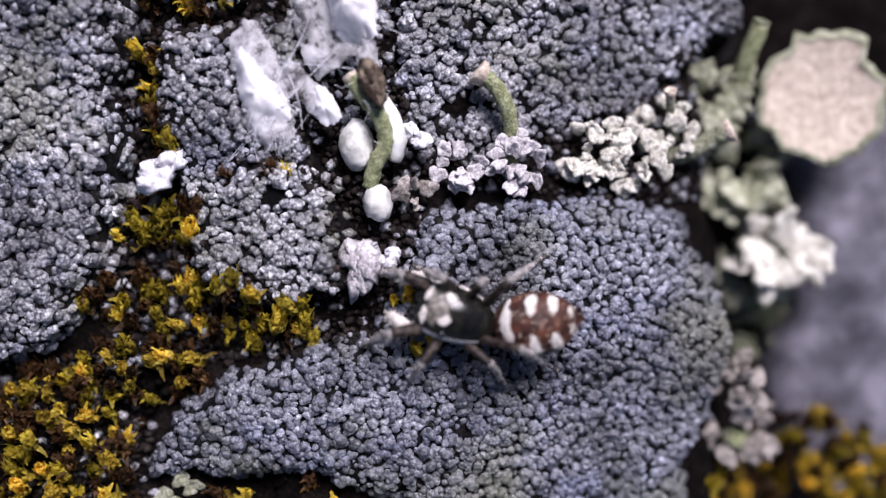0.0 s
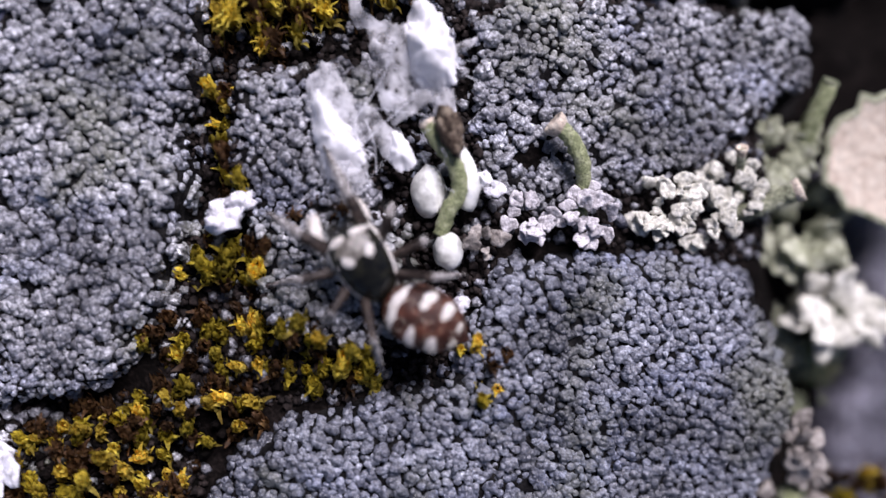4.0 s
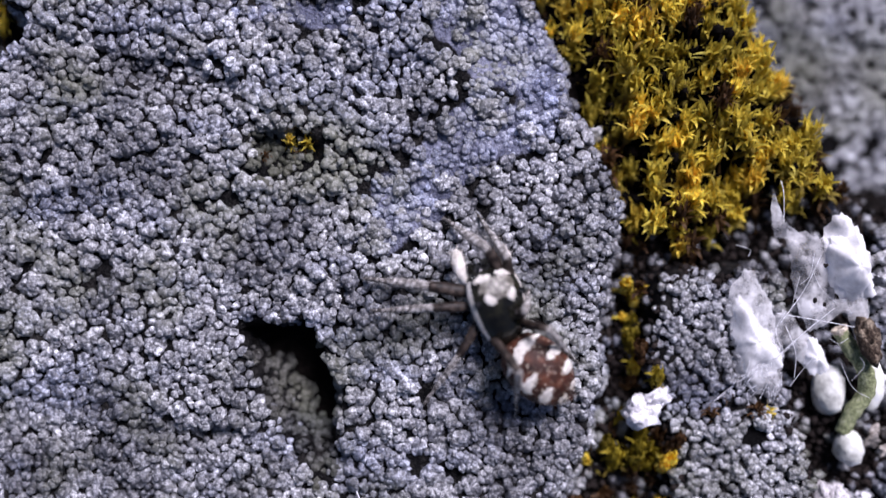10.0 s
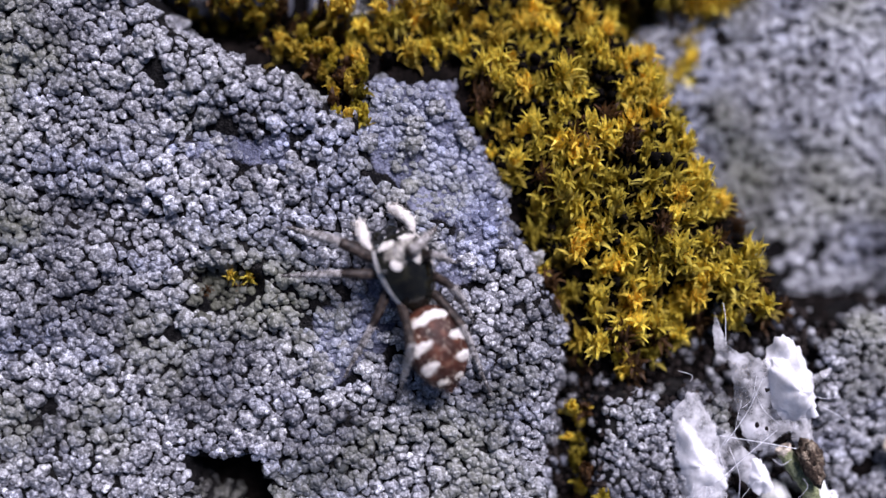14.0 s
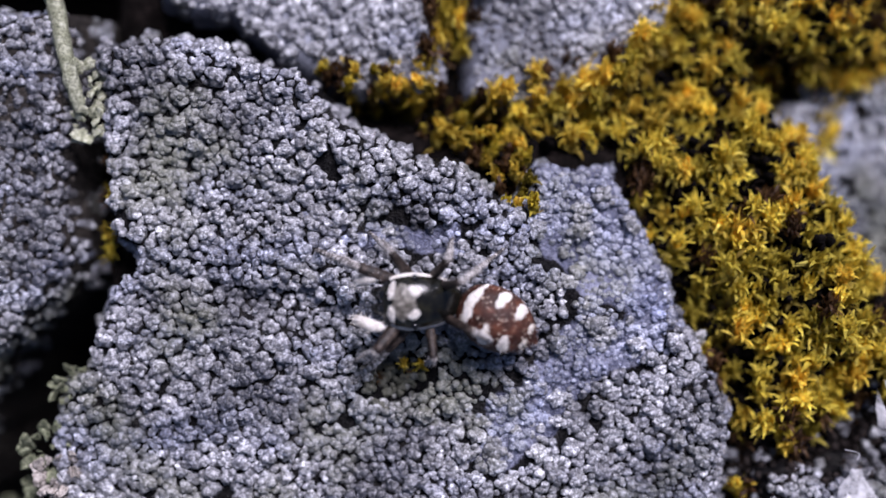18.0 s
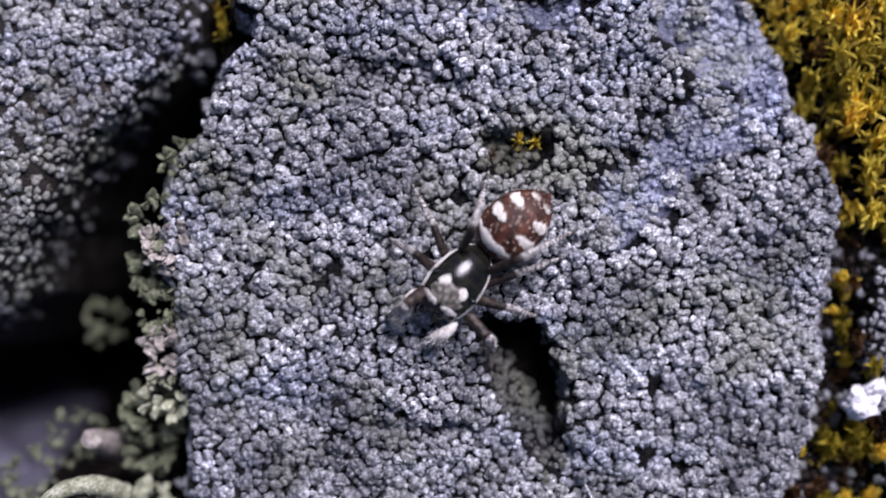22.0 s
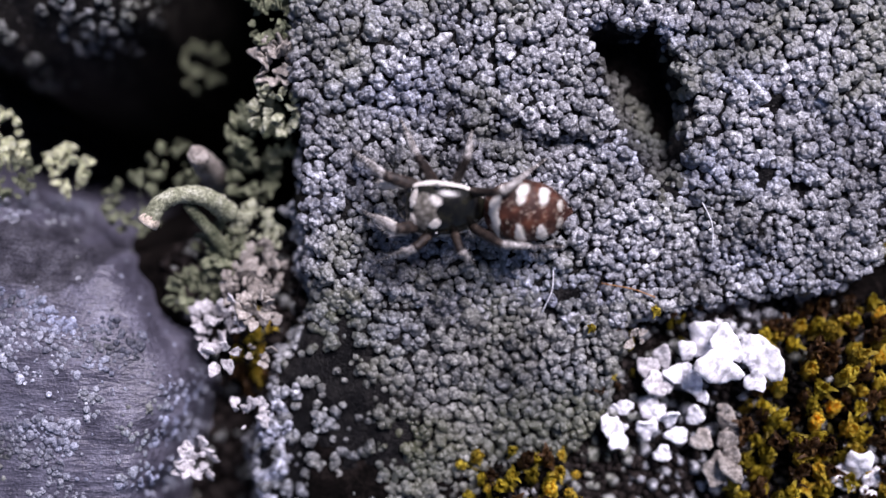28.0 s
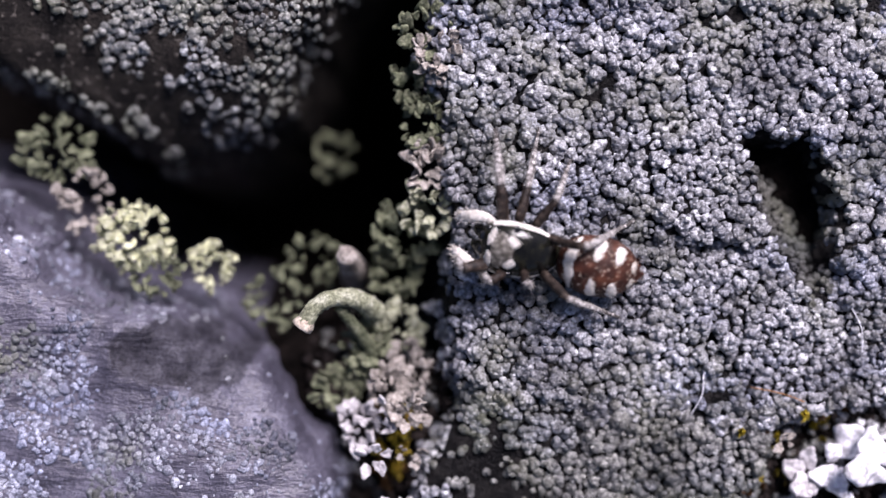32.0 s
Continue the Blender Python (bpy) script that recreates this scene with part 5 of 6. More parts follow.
    foot_tufts = (
        (-24.0, -5.4, -2.2, 20, 0.8, 0.65, SQUAM_PINK, "pinkish lichen lobes at the large stone's foot"),
        (-26.0, -5.8, -2.8, 20, 0.8, 0.65, SQUAM_GREEN, "grey-green lichen lobes between the stones"),
        (-24.9, -7.0, -1.2, 7, 0.6, 0.65, SQUAM_LILAC, "white lichen lobes over orange moss"),
        (-24.0, -6.7, -1.1, 14, 0.6, 0.65, SQUAM_PINK, "pinkish white lichen lobes beside the crust"),
        (-25.1, -8.3, -1.0, 4, 0.45, 0.8, SQUAM_LILAC, "bright white lichen lobes in the gap"),
        (-23.9, -8.1, -1.0, 4, 0.4, 0.65, SQUAM_PINK, "small white lichen lobes on orange moss"),
        (-24.3, -10.3, -1.2, 6, 0.6, 0.7, SQUAM_LILAC, "lilac-white lichen lobes below the moss"),
        (-25.9, -11.8, -1.4, 9, 0.5, 0.85, SQUAM_LILAC, "bright white lichen lobe beside the smooth stone"),
        (-25.5, -4.9, -2.4, 22, 0.9, 0.7, SQUAM_GREEN, "soft grey-green lichen lobes under the curled stalk"),
        (-24.6, -6.1, -1.9, 20, 0.8, 0.7, SQUAM_PINK, "pale pinkish lichen lobes in the corner between stones"),
        (-26.6, -6.4, -2.6, 16, 0.7, 0.65, SQUAM_GREEN, "dull lichen lobes along the smooth stone's rim"),
        (-25.6, -7.4, -1.9, 16, 0.7, 0.7, SQUAM_LILAC, "lilac lichen lobes beside the orange moss"))
    edge_tufts = (
        (-27.0, 2.0, -6.0, 18, 0.9, 0.6, SQUAM_GREEN, "green lichen hanging under the dark stone"),
        (-23.7, 5.8, -0.9, 16, 0.7, 0.5, SQUAM_GREEN, "yellow-green lichen at the large stone's edge"),
        (-23.3, 5.0, -0.6, 16, 0.6, 0.45, SQUAM_PINK, "pinkish lichen crumbs at the large stone's edge"),
        (-24.2, 4.0, -1.6, 14, 0.6, 0.5, SQUAM_GREEN, "blue-green lichen lobes at the stone's edge"),
        (-23.7, 2.9, -1.3, 18, 0.7, 0.5, SQUAM_GREEN, "grey-green lichen lobes at the stone's edge"),
        (-23.4, 1.4, -1.2, 18, 0.6, 0.5, SQUAM_PINK, "pinkish grey lichen lobes at the stone's edge"),
        (-23.5, 0.0, -1.4, 18, 0.7, 0.5, SQUAM_CREAM, "pale lichen lobes at the stone's edge"),
        (-24.2, -0.9, -2.6, 20, 0.8, 0.6, SQUAM_GREEN, "shaded lichen lobes under the stone's edge"),
        (-22.9, 7.8, -1.2, 12, 0.6, 0.45, SQUAM_GREEN, "dark green lichen in the black crack"))
    for k, (x, y, zz, n, spread, size, m, words) in enumerate(deep_tufts + foot_tufts + edge_tufts):
        edge = x > -24.6 and y > -1.5
        lobes(words, x, y, int(n * 1.6), spread * (1.3 if edge else 1.05), size * (1.0 if edge else 0.66), m, 400 + k, z=zz, tilt=55)
    lobes("pale yellowish lichen lobes along the crack", -21.95, 16.6, 14, 0.5, 0.5, SQUAM_CREAM, 91, z=-0.9)
    lobes("cream lichen lobes at the crack's upper end", -22.0, 18.0, 14, 0.6, 0.55, SQUAM_CREAM, 92, z=-0.9)
    v, f = tube([(-23.14, 21.21, -1.2), (-22.51, 18.62, -0.5), (-22.21, 16.95, -0.7)], [0.30, 0.26, 0.2], 10, 7, 0.12, 17)
    thing("lichen_strand", "pale cream lichen strand lying along the crack", "lichen", data=mesh_of("lichen_strand", v, f, SQUAM_CREAM))
    moss_cushion("tiny yellow moss tufts in the crack between stones", [(-22.4, 15.6), (-21.3, 15.4), (-21.0, 12.2), (-22.0, 12.2)], 22, 0.3, 0.7, 0.2, 0.5, 0.7, 0.1, 20.0)
    moss_cushion("few yellow moss tufts below the silk", [(2.0, 0.4), (4.0, 0.4), (4.0, -0.6), (2.0, -0.5)], 23, 0.1, 0.8, 0.2, 0.1, 0.7, 0.3)


build_growths()


def web(outline, z, bulge, seed, n=56, rings=12):
    """A crumpled membrane within an outline: it swells in the middle, is drawn into folds, and frays at its edge."""
    rng = np.random.RandomState(seed)
    p = np.array(outline, float)
    t = np.arange(n) * len(p) / n
    i = t.astype(int)
    u = (t - i)[:, None]
    a, b, c, d = p[(i - 1) % len(p)], p[i], p[(i + 1) % len(p)], p[(i + 2) % len(p)]
    rim = 0.5 * (2 * b + (c - a) * u + (2 * a - 5 * b + 4 * c - d) * u ** 2 + (3 * b - a - 3 * c + d) * u ** 3)
    mid = p.mean(axis=0)
    fray = 0.045 * rng.randn(n)[:, None]
    v = []
    for r in range(1, rings + 1):
        share = r / rings
        q = mid + (rim - mid) * share * (1 + fray * share ** 4)
        fold = 0.16 * np.sin(5 * np.arctan2(rim[:, 1] - mid[1], rim[:, 0] - mid[0]) + seed) * share
        h = 0.20 * wave(q[:, 0], q[:, 1], 0.6, seed) + 0.06 * wave(q[:, 0], q[:, 1], 0.25, seed + 1)
        v.append(np.stack([q[:, 0], q[:, 1], z + bulge * (1 - share ** 2) + fold * bulge + h * (0.4 + bulge)], 1))
    v.append(np.array([[mid[0], mid[1], z + bulge]]))
    f = [(r * n + j, r * n + (j + 1) % n, r * n + n + (j + 1) % n, r * n + n + j) for r in range(rings - 1) for j in range(n)]
    f += [(j, rings * n, (j + 1) % n) for j in range(n)]
    return np.concatenate(v), f


def build_silk():
    holder = thing("silk_tuft", "torn white cocoon silk with loose threads on the lichen stalk", "silk", (4.8, 2.6, -0.25))
    at = np.array([4.8, 2.6, 0.2])
    webs = (
        ([(3.1, 4.4), (3.6, 3.9), (3.9, 3.3), (4.1, 2.4), (4.2, 1.7), (3.9, 1.2), (3.3, 1.0), (2.9, 1.6), (2.6, 2.4), (2.5, 3.7)], 0.25, 0.35, SILK_THIN),
        ([(2.7, 3.5), (3.1, 3.3), (3.5, 2.7), (4.1, 2.0), (4.2, 1.3), (3.9, 0.9), (3.1, 1.0), (2.8, 1.6), (2.6, 2.4)], 0.3, 0.45, SILK),
        ([(2.7, 1.7), (3.5, 1.9), (4.3, 1.7), (4.2, 0.6), (3.5, 0.4), (2.9, 0.9)], 0.25, 0.3, SILK_THIN),
        ([(5.9, 6.2), (6.4, 6.0), (6.8, 5.6), (7.1, 4.7), (7.1, 3.9), (6.9, 3.5), (6.3, 3.4), (5.8, 3.8), (5.6, 4.4), (5.6, 5.5)], 0.4, 0.75, SILK),
        ([(5.7, 5.4), (6.4, 5.7), (6.9, 4.8), (6.9, 3.8), (6.3, 3.5), (5.8, 4.2)], 0.6, 0.7, SILK),
        ([(4.4, 5.6), (5.0, 5.6), (5.7, 5.3), (6.0, 3.6), (5.6, 2.8), (5.1, 2.5), (4.7, 3.4), (4.5, 4.5)], 0.3, 0.3, SILK_THIN),
        ([(4.6, 3.6), (5.2, 3.1), (6.0, 3.5), (6.6, 3.3), (6.0, 2.9), (5.2, 2.5)], 0.4, 0.2, SILK_THIN),
        ([(3.9, 3.2), (4.5, 3.0), (5.0, 2.4), (5.5, 2.0), (5.8, 1.2), (5.2, 1.1), (4.6, 1.7), (4.1, 2.1)], 0.2, 0.15, SILK_THIN),
        ([(5.1, 2.2), (5.5, 2.0), (5.8, 1.2), (5.3, 1.0), (5.0, 1.4)], 0.25, 0.3, SILK),
        ([(6.3, 3.4), (7.0, 3.5), (7.1, 2.7), (7.3, 1.8), (6.9, 1.8), (6.5, 2.6)], 0.35, 0.2, SILK_THIN),
        ([(6.8, 4.6), (7.2, 4.9), (7.8, 5.1), (7.6, 4.8), (7.0, 4.4)], 0.2, 0.1, SILK_THIN),
        ([(3.9, 7.0), (4.1, 6.3), (4.5, 5.7), (4.9, 5.5), (4.4, 5.4), (3.9, 5.7)], 0.3, 0.1, SILK_THIN))
    for k, (outline, z, bulge, m) in enumerate(webs):
        v, f = web(outline, z, bulge, 500 + k)
        part("membrane", mesh_of("membrane", v - at, f, m), holder, label="matted white silk" if m is SILK else "thin see-through silk")
    for k in range(4):
        v, f = lump((0.05 + 0.012 * k % 0.05, 0.08, 0.05), 560 + k, 0.4, 5, 7)
        spot = np.array((5.0 + 1.6 * lattice(np.array(k), np.array(1), 3), 3.2 + 1.9 * lattice(np.array(k), np.array(2), 3), 1.1)) - at
        part("crumb", mesh_of("crumb", v, f, BARK), holder, mm_pose(*spot), "dark crumb caught in the silk")
    rng = np.random.RandomState(77)
    ends = [((3.4, 1.2, 0.5), (1.0, -0.4, -0.1)), ((3.5, 1.4, 0.5), (1.3, -0.5, -0.1)), ((3.2, 1.0, 0.4), (1.9, -0.2, 0.0)), ((4.2, 6.1, 0.5), (4.2, 7.3, 0.2)), ((7.3, 3.9, 0.5), (8.3, 3.3, 0.1)),
            ((4.0, 3.0, 0.5), (6.4, 2.6, 0.8)), ((4.0, 1.6, 0.6), (5.8, 3.2, 0.7)), ((4.3, 2.6, 0.5), (4.6, 0.9, 0.5)), ((5.3, 4.9, 0.8), (4.1, 2.7, 0.6))]
    for k in range(22):
        a = np.array((rng.uniform(3.0, 4.2), rng.uniform(0.4, 1.4), 0.6))
        ends.append((tuple(a), tuple(a + np.array((rng.uniform(-0.35, 0.35), rng.uniform(-0.7, 0.1), rng.uniform(-0.5, 0.1))))))
    for k in range(12):
        a = np.array((rng.uniform(2.8, 7.2), rng.uniform(0.4, 5.2), 0.55 + 0.3 * rng.rand()))
        ends.append((tuple(a), tuple(a + np.array((rng.uniform(-1.2, 1.2), rng.uniform(-1.2, 1.2), rng.uniform(-0.25, 0.25))))))
    for k, (a, b) in enumerate(ends):
        a, b = np.array(a), np.array(b)
        mid = (a + b) / 2 + np.array((0.12 * rng.randn(), 0.12 * rng.randn(), 0.08 * rng.randn()))
        v, f = tube([a - at, mid - at, b - at], [0.008 if k > 8 else 0.014] * 3, 4, 5, 0, k, False)
        part("thread", mesh_of("thread", v, f, THREAD), holder)
    for k, (a, b, m, words) in enumerate((((-14.6, -6.6, 0.9), (-14.3, -5.2, 0.75), THREAD, "fine white fibre on the lichen crust"), ((-25.9, -10.1, 0.1), (-25.85, -8.8, 0.3), THREAD, "fine white fibre on the smooth stone"),
                                            ((-3.9, -8.2, 0.3), (-3.6, -6.3, 0.9), FIBRE, "thin orange moss bristle"), ((-9.6, -2.8, 0.8), (-9.2, -4.4, 0.7), THREAD, "fine white fibre across the crust"),
                                            ((-12.7, -5.6, 0.7), (-11.0, -6.0, 0.5), FIBRE, "dark thin fibre at the stone's lower edge"))):
        a, b = np.array(a), np.array(b)
        low = height(np.array([a[0], b[0]]), np.array([a[1], b[1]]))
        a[2], b[2] = low[0] + 0.12, low[1] + 0.2
        v, f = tube([a, (a + b) / 2 + np.array((0.12, 0.05, 0.15)), b], [0.022] * 3, 5, 6, 0, k)
        thing("fibre", words, "fibre", data=mesh_of("fibre", v, f, m))


build_silk()


def crumbs(label, area, gap, size, seed, material, low=True):
    """Crumbs and grains that lie in the joints between the stones, uncountable."""
    x, y, rng = scatter(area, gap, seed, 0.5, 0.15, 0.3)
    keep = inside(x, y, area) > 0
    for s in ALL_STONES:
        keep &= ~((s.ask(s.d, x, y) > 0.25) & (x > s.x0 + 1) & (y > s.y0 + 1) & (x < s.x0 + (s.nx - 2) * s.cell) & (y < s.y0 + (s.ny - 2) * s.cell))
    x, y = x[keep], y[keep]
    z = height(x, y)
    kinds = [lump((1, 1, 0.8), 700 + k, 0.45, 4, 6) for k in range(6)]
    vs, fs, n0 = [], [], 0
    for i in range(len(x)):
        v, f = kinds[i % 6]
        s, a = size * rng.uniform(0.5, 1.5), rng.uniform(0, 6.28)
        c, sn = math.cos(a) * s, math.sin(a) * s
        vs.append(np.stack([x[i] + v[:, 0] * c - v[:, 1] * sn, y[i] + v[:, 0] * sn + v[:, 1] * c, min(z[i], 0.2) + s * 0.4 + v[:, 2] * s], 1))
        fs += [tuple(q + n0 for q in face) for face in f]
        n0 += len(v)
    ob = thing("crumbs", label, "debris", kind="stuff", data=mesh_of("crumbs", np.concatenate(vs), fs, material))
    return ob


JOINTS = [(-1.6, 6.0), (0.0, 7.0), (8.0, 8.0), (18.5, 8.0), (18.0, -2.0), (15.5, -2.0), (8.5, -1.0), (7.0, -6.5), (4.5, -6.5), (-2.0, -6.5), (-3.5, -4.0), (-1.8, -1.0)]
FOOT = [(-13.5, -6.3), (-6.0, -6.0), (-1.5, -6.0), (-1.0, -14.5), (-19.0, -14.5), (-15.0, -10.5), (-12.0, -9.0)]
CORNER = [(-27.5, -4.0), (-22.0, -4.0), (-22.5, -15.0), (-28.0, -15.0)]
crumbs("brown crumbs of humus in the joints, darkened for depth shade", JOINTS, 0.22, 0.11, 801, BARK)
crumbs("grey lichen grains lying in the joints", JOINTS, 0.5, 0.17, 802, CRUST)
crumbs("brown crumbs under the large stone, darkened for its shade", FOOT, 0.22, 0.12, 803, BARK)
crumbs("grey-green grains under the large stone", FOOT, 0.45, 0.17, 804, CRUST)
crumbs("brown crumbs in the corner between stones, darkened for shade", CORNER, 0.3, 0.18, 805, BARK)
crumbs("pale grains in the corner between stones", CORNER, 0.5, 0.17, 806, CRUST_DIM)


def build_crusts():
    main, ul, ll, rl, mid, ru, rt, ta, tb, fr = STONE_OBS
    bare = ((BARE_SLAB, 0.84, 1.3), (BARE_VEIN, 0.9, 1.5), (BARE_TOP, 0.75, 1.3), (HOLE, 0.95, 0.3), (PIT, 0.6, 0.7), (LOBE, 1.0, 1.3))
    worn_low = lambda x, y: (0.5 + 0.5 * step((x + 12.5) / 2)) * step((-3.2 - y) / 2.5) - 0.12 + 0.9 * step((inside(x, y, HOLLOW) + 0.5) / 0.8) + 1.5 * step((inside(x, y, HOLE) + 0.2) / 0.3) + 0.3 * step((inside(x, y, [(-14.5, -1.2), (-10.4, -2.8), (-6.0, -3.4), (-5.0, -6.6), (-14.0, -6.6)]) + 0.5) / 1.2) + 0.55 * step((inside(x, y, [(-4.4, 7.6), (-1.0, 7.0), (-1.0, 1.2), (-2.6, 1.8), (-3.8, 4.5)]) + 0.4) / 1.0)
    crust(S_MAIN, main, sizes(0.09, 0.33, 0.36, 301, 1.5, 0.85, fade=worn_low, fissure=0.085), 0.23, 201, CRUST, CRUST_PIECE, (-10.0, 2.6, -2.0, 8.5), bare, blend=1.3)
    crust(S_MAIN, main, sizes(0.07, 0.24, 0.45, 321, 1.6, 0.8, fade=lambda x, y: 0.9 * step((x + 12) / 2), fissure=0.05), 0.24, 221, CRUST_OLIVE, CRUST_OLIVE, None, ((BARE_LOBE, 0.6, 1.6),), only=(LOBE_WIDE,), area=[(-25.0, -16.0), (-3.0, -16.0), (-3.0, -4.0), (-25.0, -4.0)], around=14, blend=1.6)
    # rubble on the recess floors; its dark colour stands in for shade there
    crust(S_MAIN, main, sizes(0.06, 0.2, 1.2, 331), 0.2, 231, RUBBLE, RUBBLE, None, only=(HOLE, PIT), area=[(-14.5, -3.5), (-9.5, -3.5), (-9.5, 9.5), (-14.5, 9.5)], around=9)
    crust(S_MAIN, main, sizes(0.06, 0.17, -0.15, 311, 0.9, 0.75, 0.03), 0.10, 211, CRUST_HAZE, CRUST_HAZE, None, only=(BARE_SLAB, BARE_VEIN, BARE_TOP), area=[(-15.0, 4.5), (-1.0, 4.5), (-1.0, 16.0), (-15.0, 16.0)], around=8)
    crust(S_UL, ul, sizes(0.08, 0.27, 0.35, 302, 1.3, 0.5, fissure=0.04), 0.2, 202, CRUST, CRUST, only=([(-41.0, 21.5), (-21.5, 21.5), (-21.5, 9.0), (-26.0, 9.0), (-29.0, 8.0), (-41.0, 10.0)],), around=8, blend=3.0)
    # lower, downward face: smaller grains whose darker tones hold its shade
    crust(S_UL, ul, sizes(0.06, 0.16, 0.25, 303, 1.3, 0.55, 0.05, fade=lambda x, y: 0.17 * (8.6 - y) + 0.03 * (-26 - x), bald=0.9), 0.17, 203, CRUST_DIM, CRUST_DIM, only=([(-41.0, 10.5), (-29.0, 8.5), (-26.0, 9.5), (-22.0, 9.5), (-22.0, 0.0), (-41.0, 0.0)],), around=8, blend=2.0)
    crust(S_LL, ll, sizes(0.04, 0.09, -0.1, 303, 1.6, 0.09, 0.03), 0.03, 203, CRUST_BLUE, CRUST_BLUE, None, ((SCAR, 0.95, 0.5),), around=8)
    crust(S_RL, rl, sizes(0.08, 0.25, 0.7, 304, fissure=0.03), 0.17, 204, CRUST_SLATE, CRUST_SLATE_PIECE, (7.5, -8.0, 11.5, -3.0), around=12)
    crust(S_MID, mid, sizes(0.08, 0.28, 0.4, 305, fissure=0.07), 0.22, 205, CRUST, CRUST_PIECE, (0.0, -4.4, 5.8, 1.0))
    crust(S_RU, ru, sizes(0.09, 0.28, 0.4, 306, fissure=0.08), 0.22, 206, CRUST, CRUST_PIECE, (8.0, 1.0, 13.0, 5.5), around=12)
    crust(S_RT, rt, sizes(0.09, 0.26, 0.05, 307, 1.4, 0.55, fissure=0.13), 0.16, 207, CRUST_FAR, CRUST_FAR, around=10)
    crust(S_TA, ta, sizes(0.14, 0.32, 0.5, 308), 0.18, 208, CRUST, CRUST_PIECE, around=10)
    crust(S_TB, tb, sizes(0.12, 0.28, 0.1, 309), 0.14, 209, CRUST, CRUST_PIECE, around=10)


build_crusts()
build_moss()
for tuft_x, tuft_y, tuft_seed in ((-12.75, 7.95, 17), (-11.5, 8.3, 18)):
    moss_cushion("tiny yellow moss tuft in a pit of the crust", [(tuft_x - 0.4, tuft_y - 0.35), (tuft_x + 0.4, tuft_y - 0.35), (tuft_x + 0.4, tuft_y + 0.4), (tuft_x - 0.4, tuft_y + 0.4)], tuft_seed, 0.1, 0.42, 0.0, 0.3, 0.62, 0.0, 3.0)


# ---- the jumping spider ----
def ring_body(rows, around=20):
    """A body lofted along x: rows of x, half width, underside and top."""
    ang = np.arange(around) * 2 * np.pi / around
    v = []
    for x, w, lo, hi in rows:
        cz, hz = (lo + hi) / 2, (hi - lo) / 2
        v += [(x, w * math.copysign(abs(math.sin(a)) ** 1.0, math.sin(a)), cz + hz * math.copysign(abs(math.cos(a)) ** 1.0, math.cos(a))) for a in ang]
    n = len(rows)
    f = [(k * around + j, k * around + (j + 1) % around, (k + 1) * around + (j + 1) % around, (k + 1) * around + j) for k in range(n - 1) for j in range(around)]
    f += [tuple(range(around))[::-1], tuple((n - 1) * around + j for j in range(around))]
    return v, f


def on_body(rows, x, a, out=0.02):
    r = np.array(rows)
    order = np.argsort(r[:, 0])
    w, lo, hi = [np.interp(x, r[order, 0], r[order, k]) for k in (1, 2, 3)]
    cz, hz = (lo + hi) / 2, (hi - lo) / 2
    return (x, (w + out) * math.copysign(abs(math.sin(a)) ** 1.0, math.sin(a)), cz + (hz + out) * math.copysign(abs(math.cos(a)) ** 1.0, math.cos(a)))


def band(rows, edge_a, edge_b, a0, a1, seed, n=10, m=4, out=0.03, blunt=3.0):
    """A ragged patch of pale hair between two lines on the body, from angle a0 to a1; edges as functions of 0..1."""
    rng = np.random.RandomState(seed)
    v = []
    for i in range(n + 1):
        u = i / n
        x0, x1 = edge_a(u) + 0.025 * rng.randn(), edge_b(u) + 0.025 * rng.randn()
        full = max(0.12, 1 - abs(2 * u - 1) ** blunt)
        x0, x1 = (x0 + x1) / 2 + (x0 - x1) / 2 * full, (x0 + x1) / 2 + (x1 - x0) / 2 * full
        for j in range(m + 1):
            w = j / m
            lift = out * (0.1 if i in (0, n) or j in (0, m) else 1.0)
            v.append(on_body(rows, x0 + (x1 - x0) * w, radians(a0 + (a1 - a0) * u), lift))
    f = [(i * (m + 1) + j, (i + 1) * (m + 1) + j, (i + 1) * (m + 1) + j + 1, i * (m + 1) + j + 1) for i in range(n) for j in range(m)]
    return v, f


CARAPACE = [(-0.02, 0.20, 0.80, 1.05), (0.14, 0.40, 0.72, 1.25), (0.41, 0.62, 0.66, 1.48), (0.82, 0.78, 0.62, 1.66), (1.27, 0.86, 0.60, 1.76), (1.73, 0.88, 0.60, 1.78), (2.09, 0.82, 0.62, 1.68), (2.32, 0.72, 0.66, 1.54), (2.46, 0.58, 0.72, 1.40), (2.53, 0.40, 0.80, 1.28)]
ABDOMEN = [(0.1, 0.161, 0.95, 1.179), (0.003, 0.444, 0.797, 1.437), (-0.155, 0.652, 0.689, 1.626), (-0.428, 0.833, 0.589, 1.825), (-0.833, 0.956, 0.526, 1.937), (-1.238, 0.983, 0.508, 1.954), (-1.642, 0.917, 0.526, 1.885), (-2.003, 0.757, 0.589, 1.739), (-2.285, 0.549, 0.689, 1.54), (-2.461, 0.331, 0.815, 1.351), (-2.575, 0.132, 0.923, 1.179)]


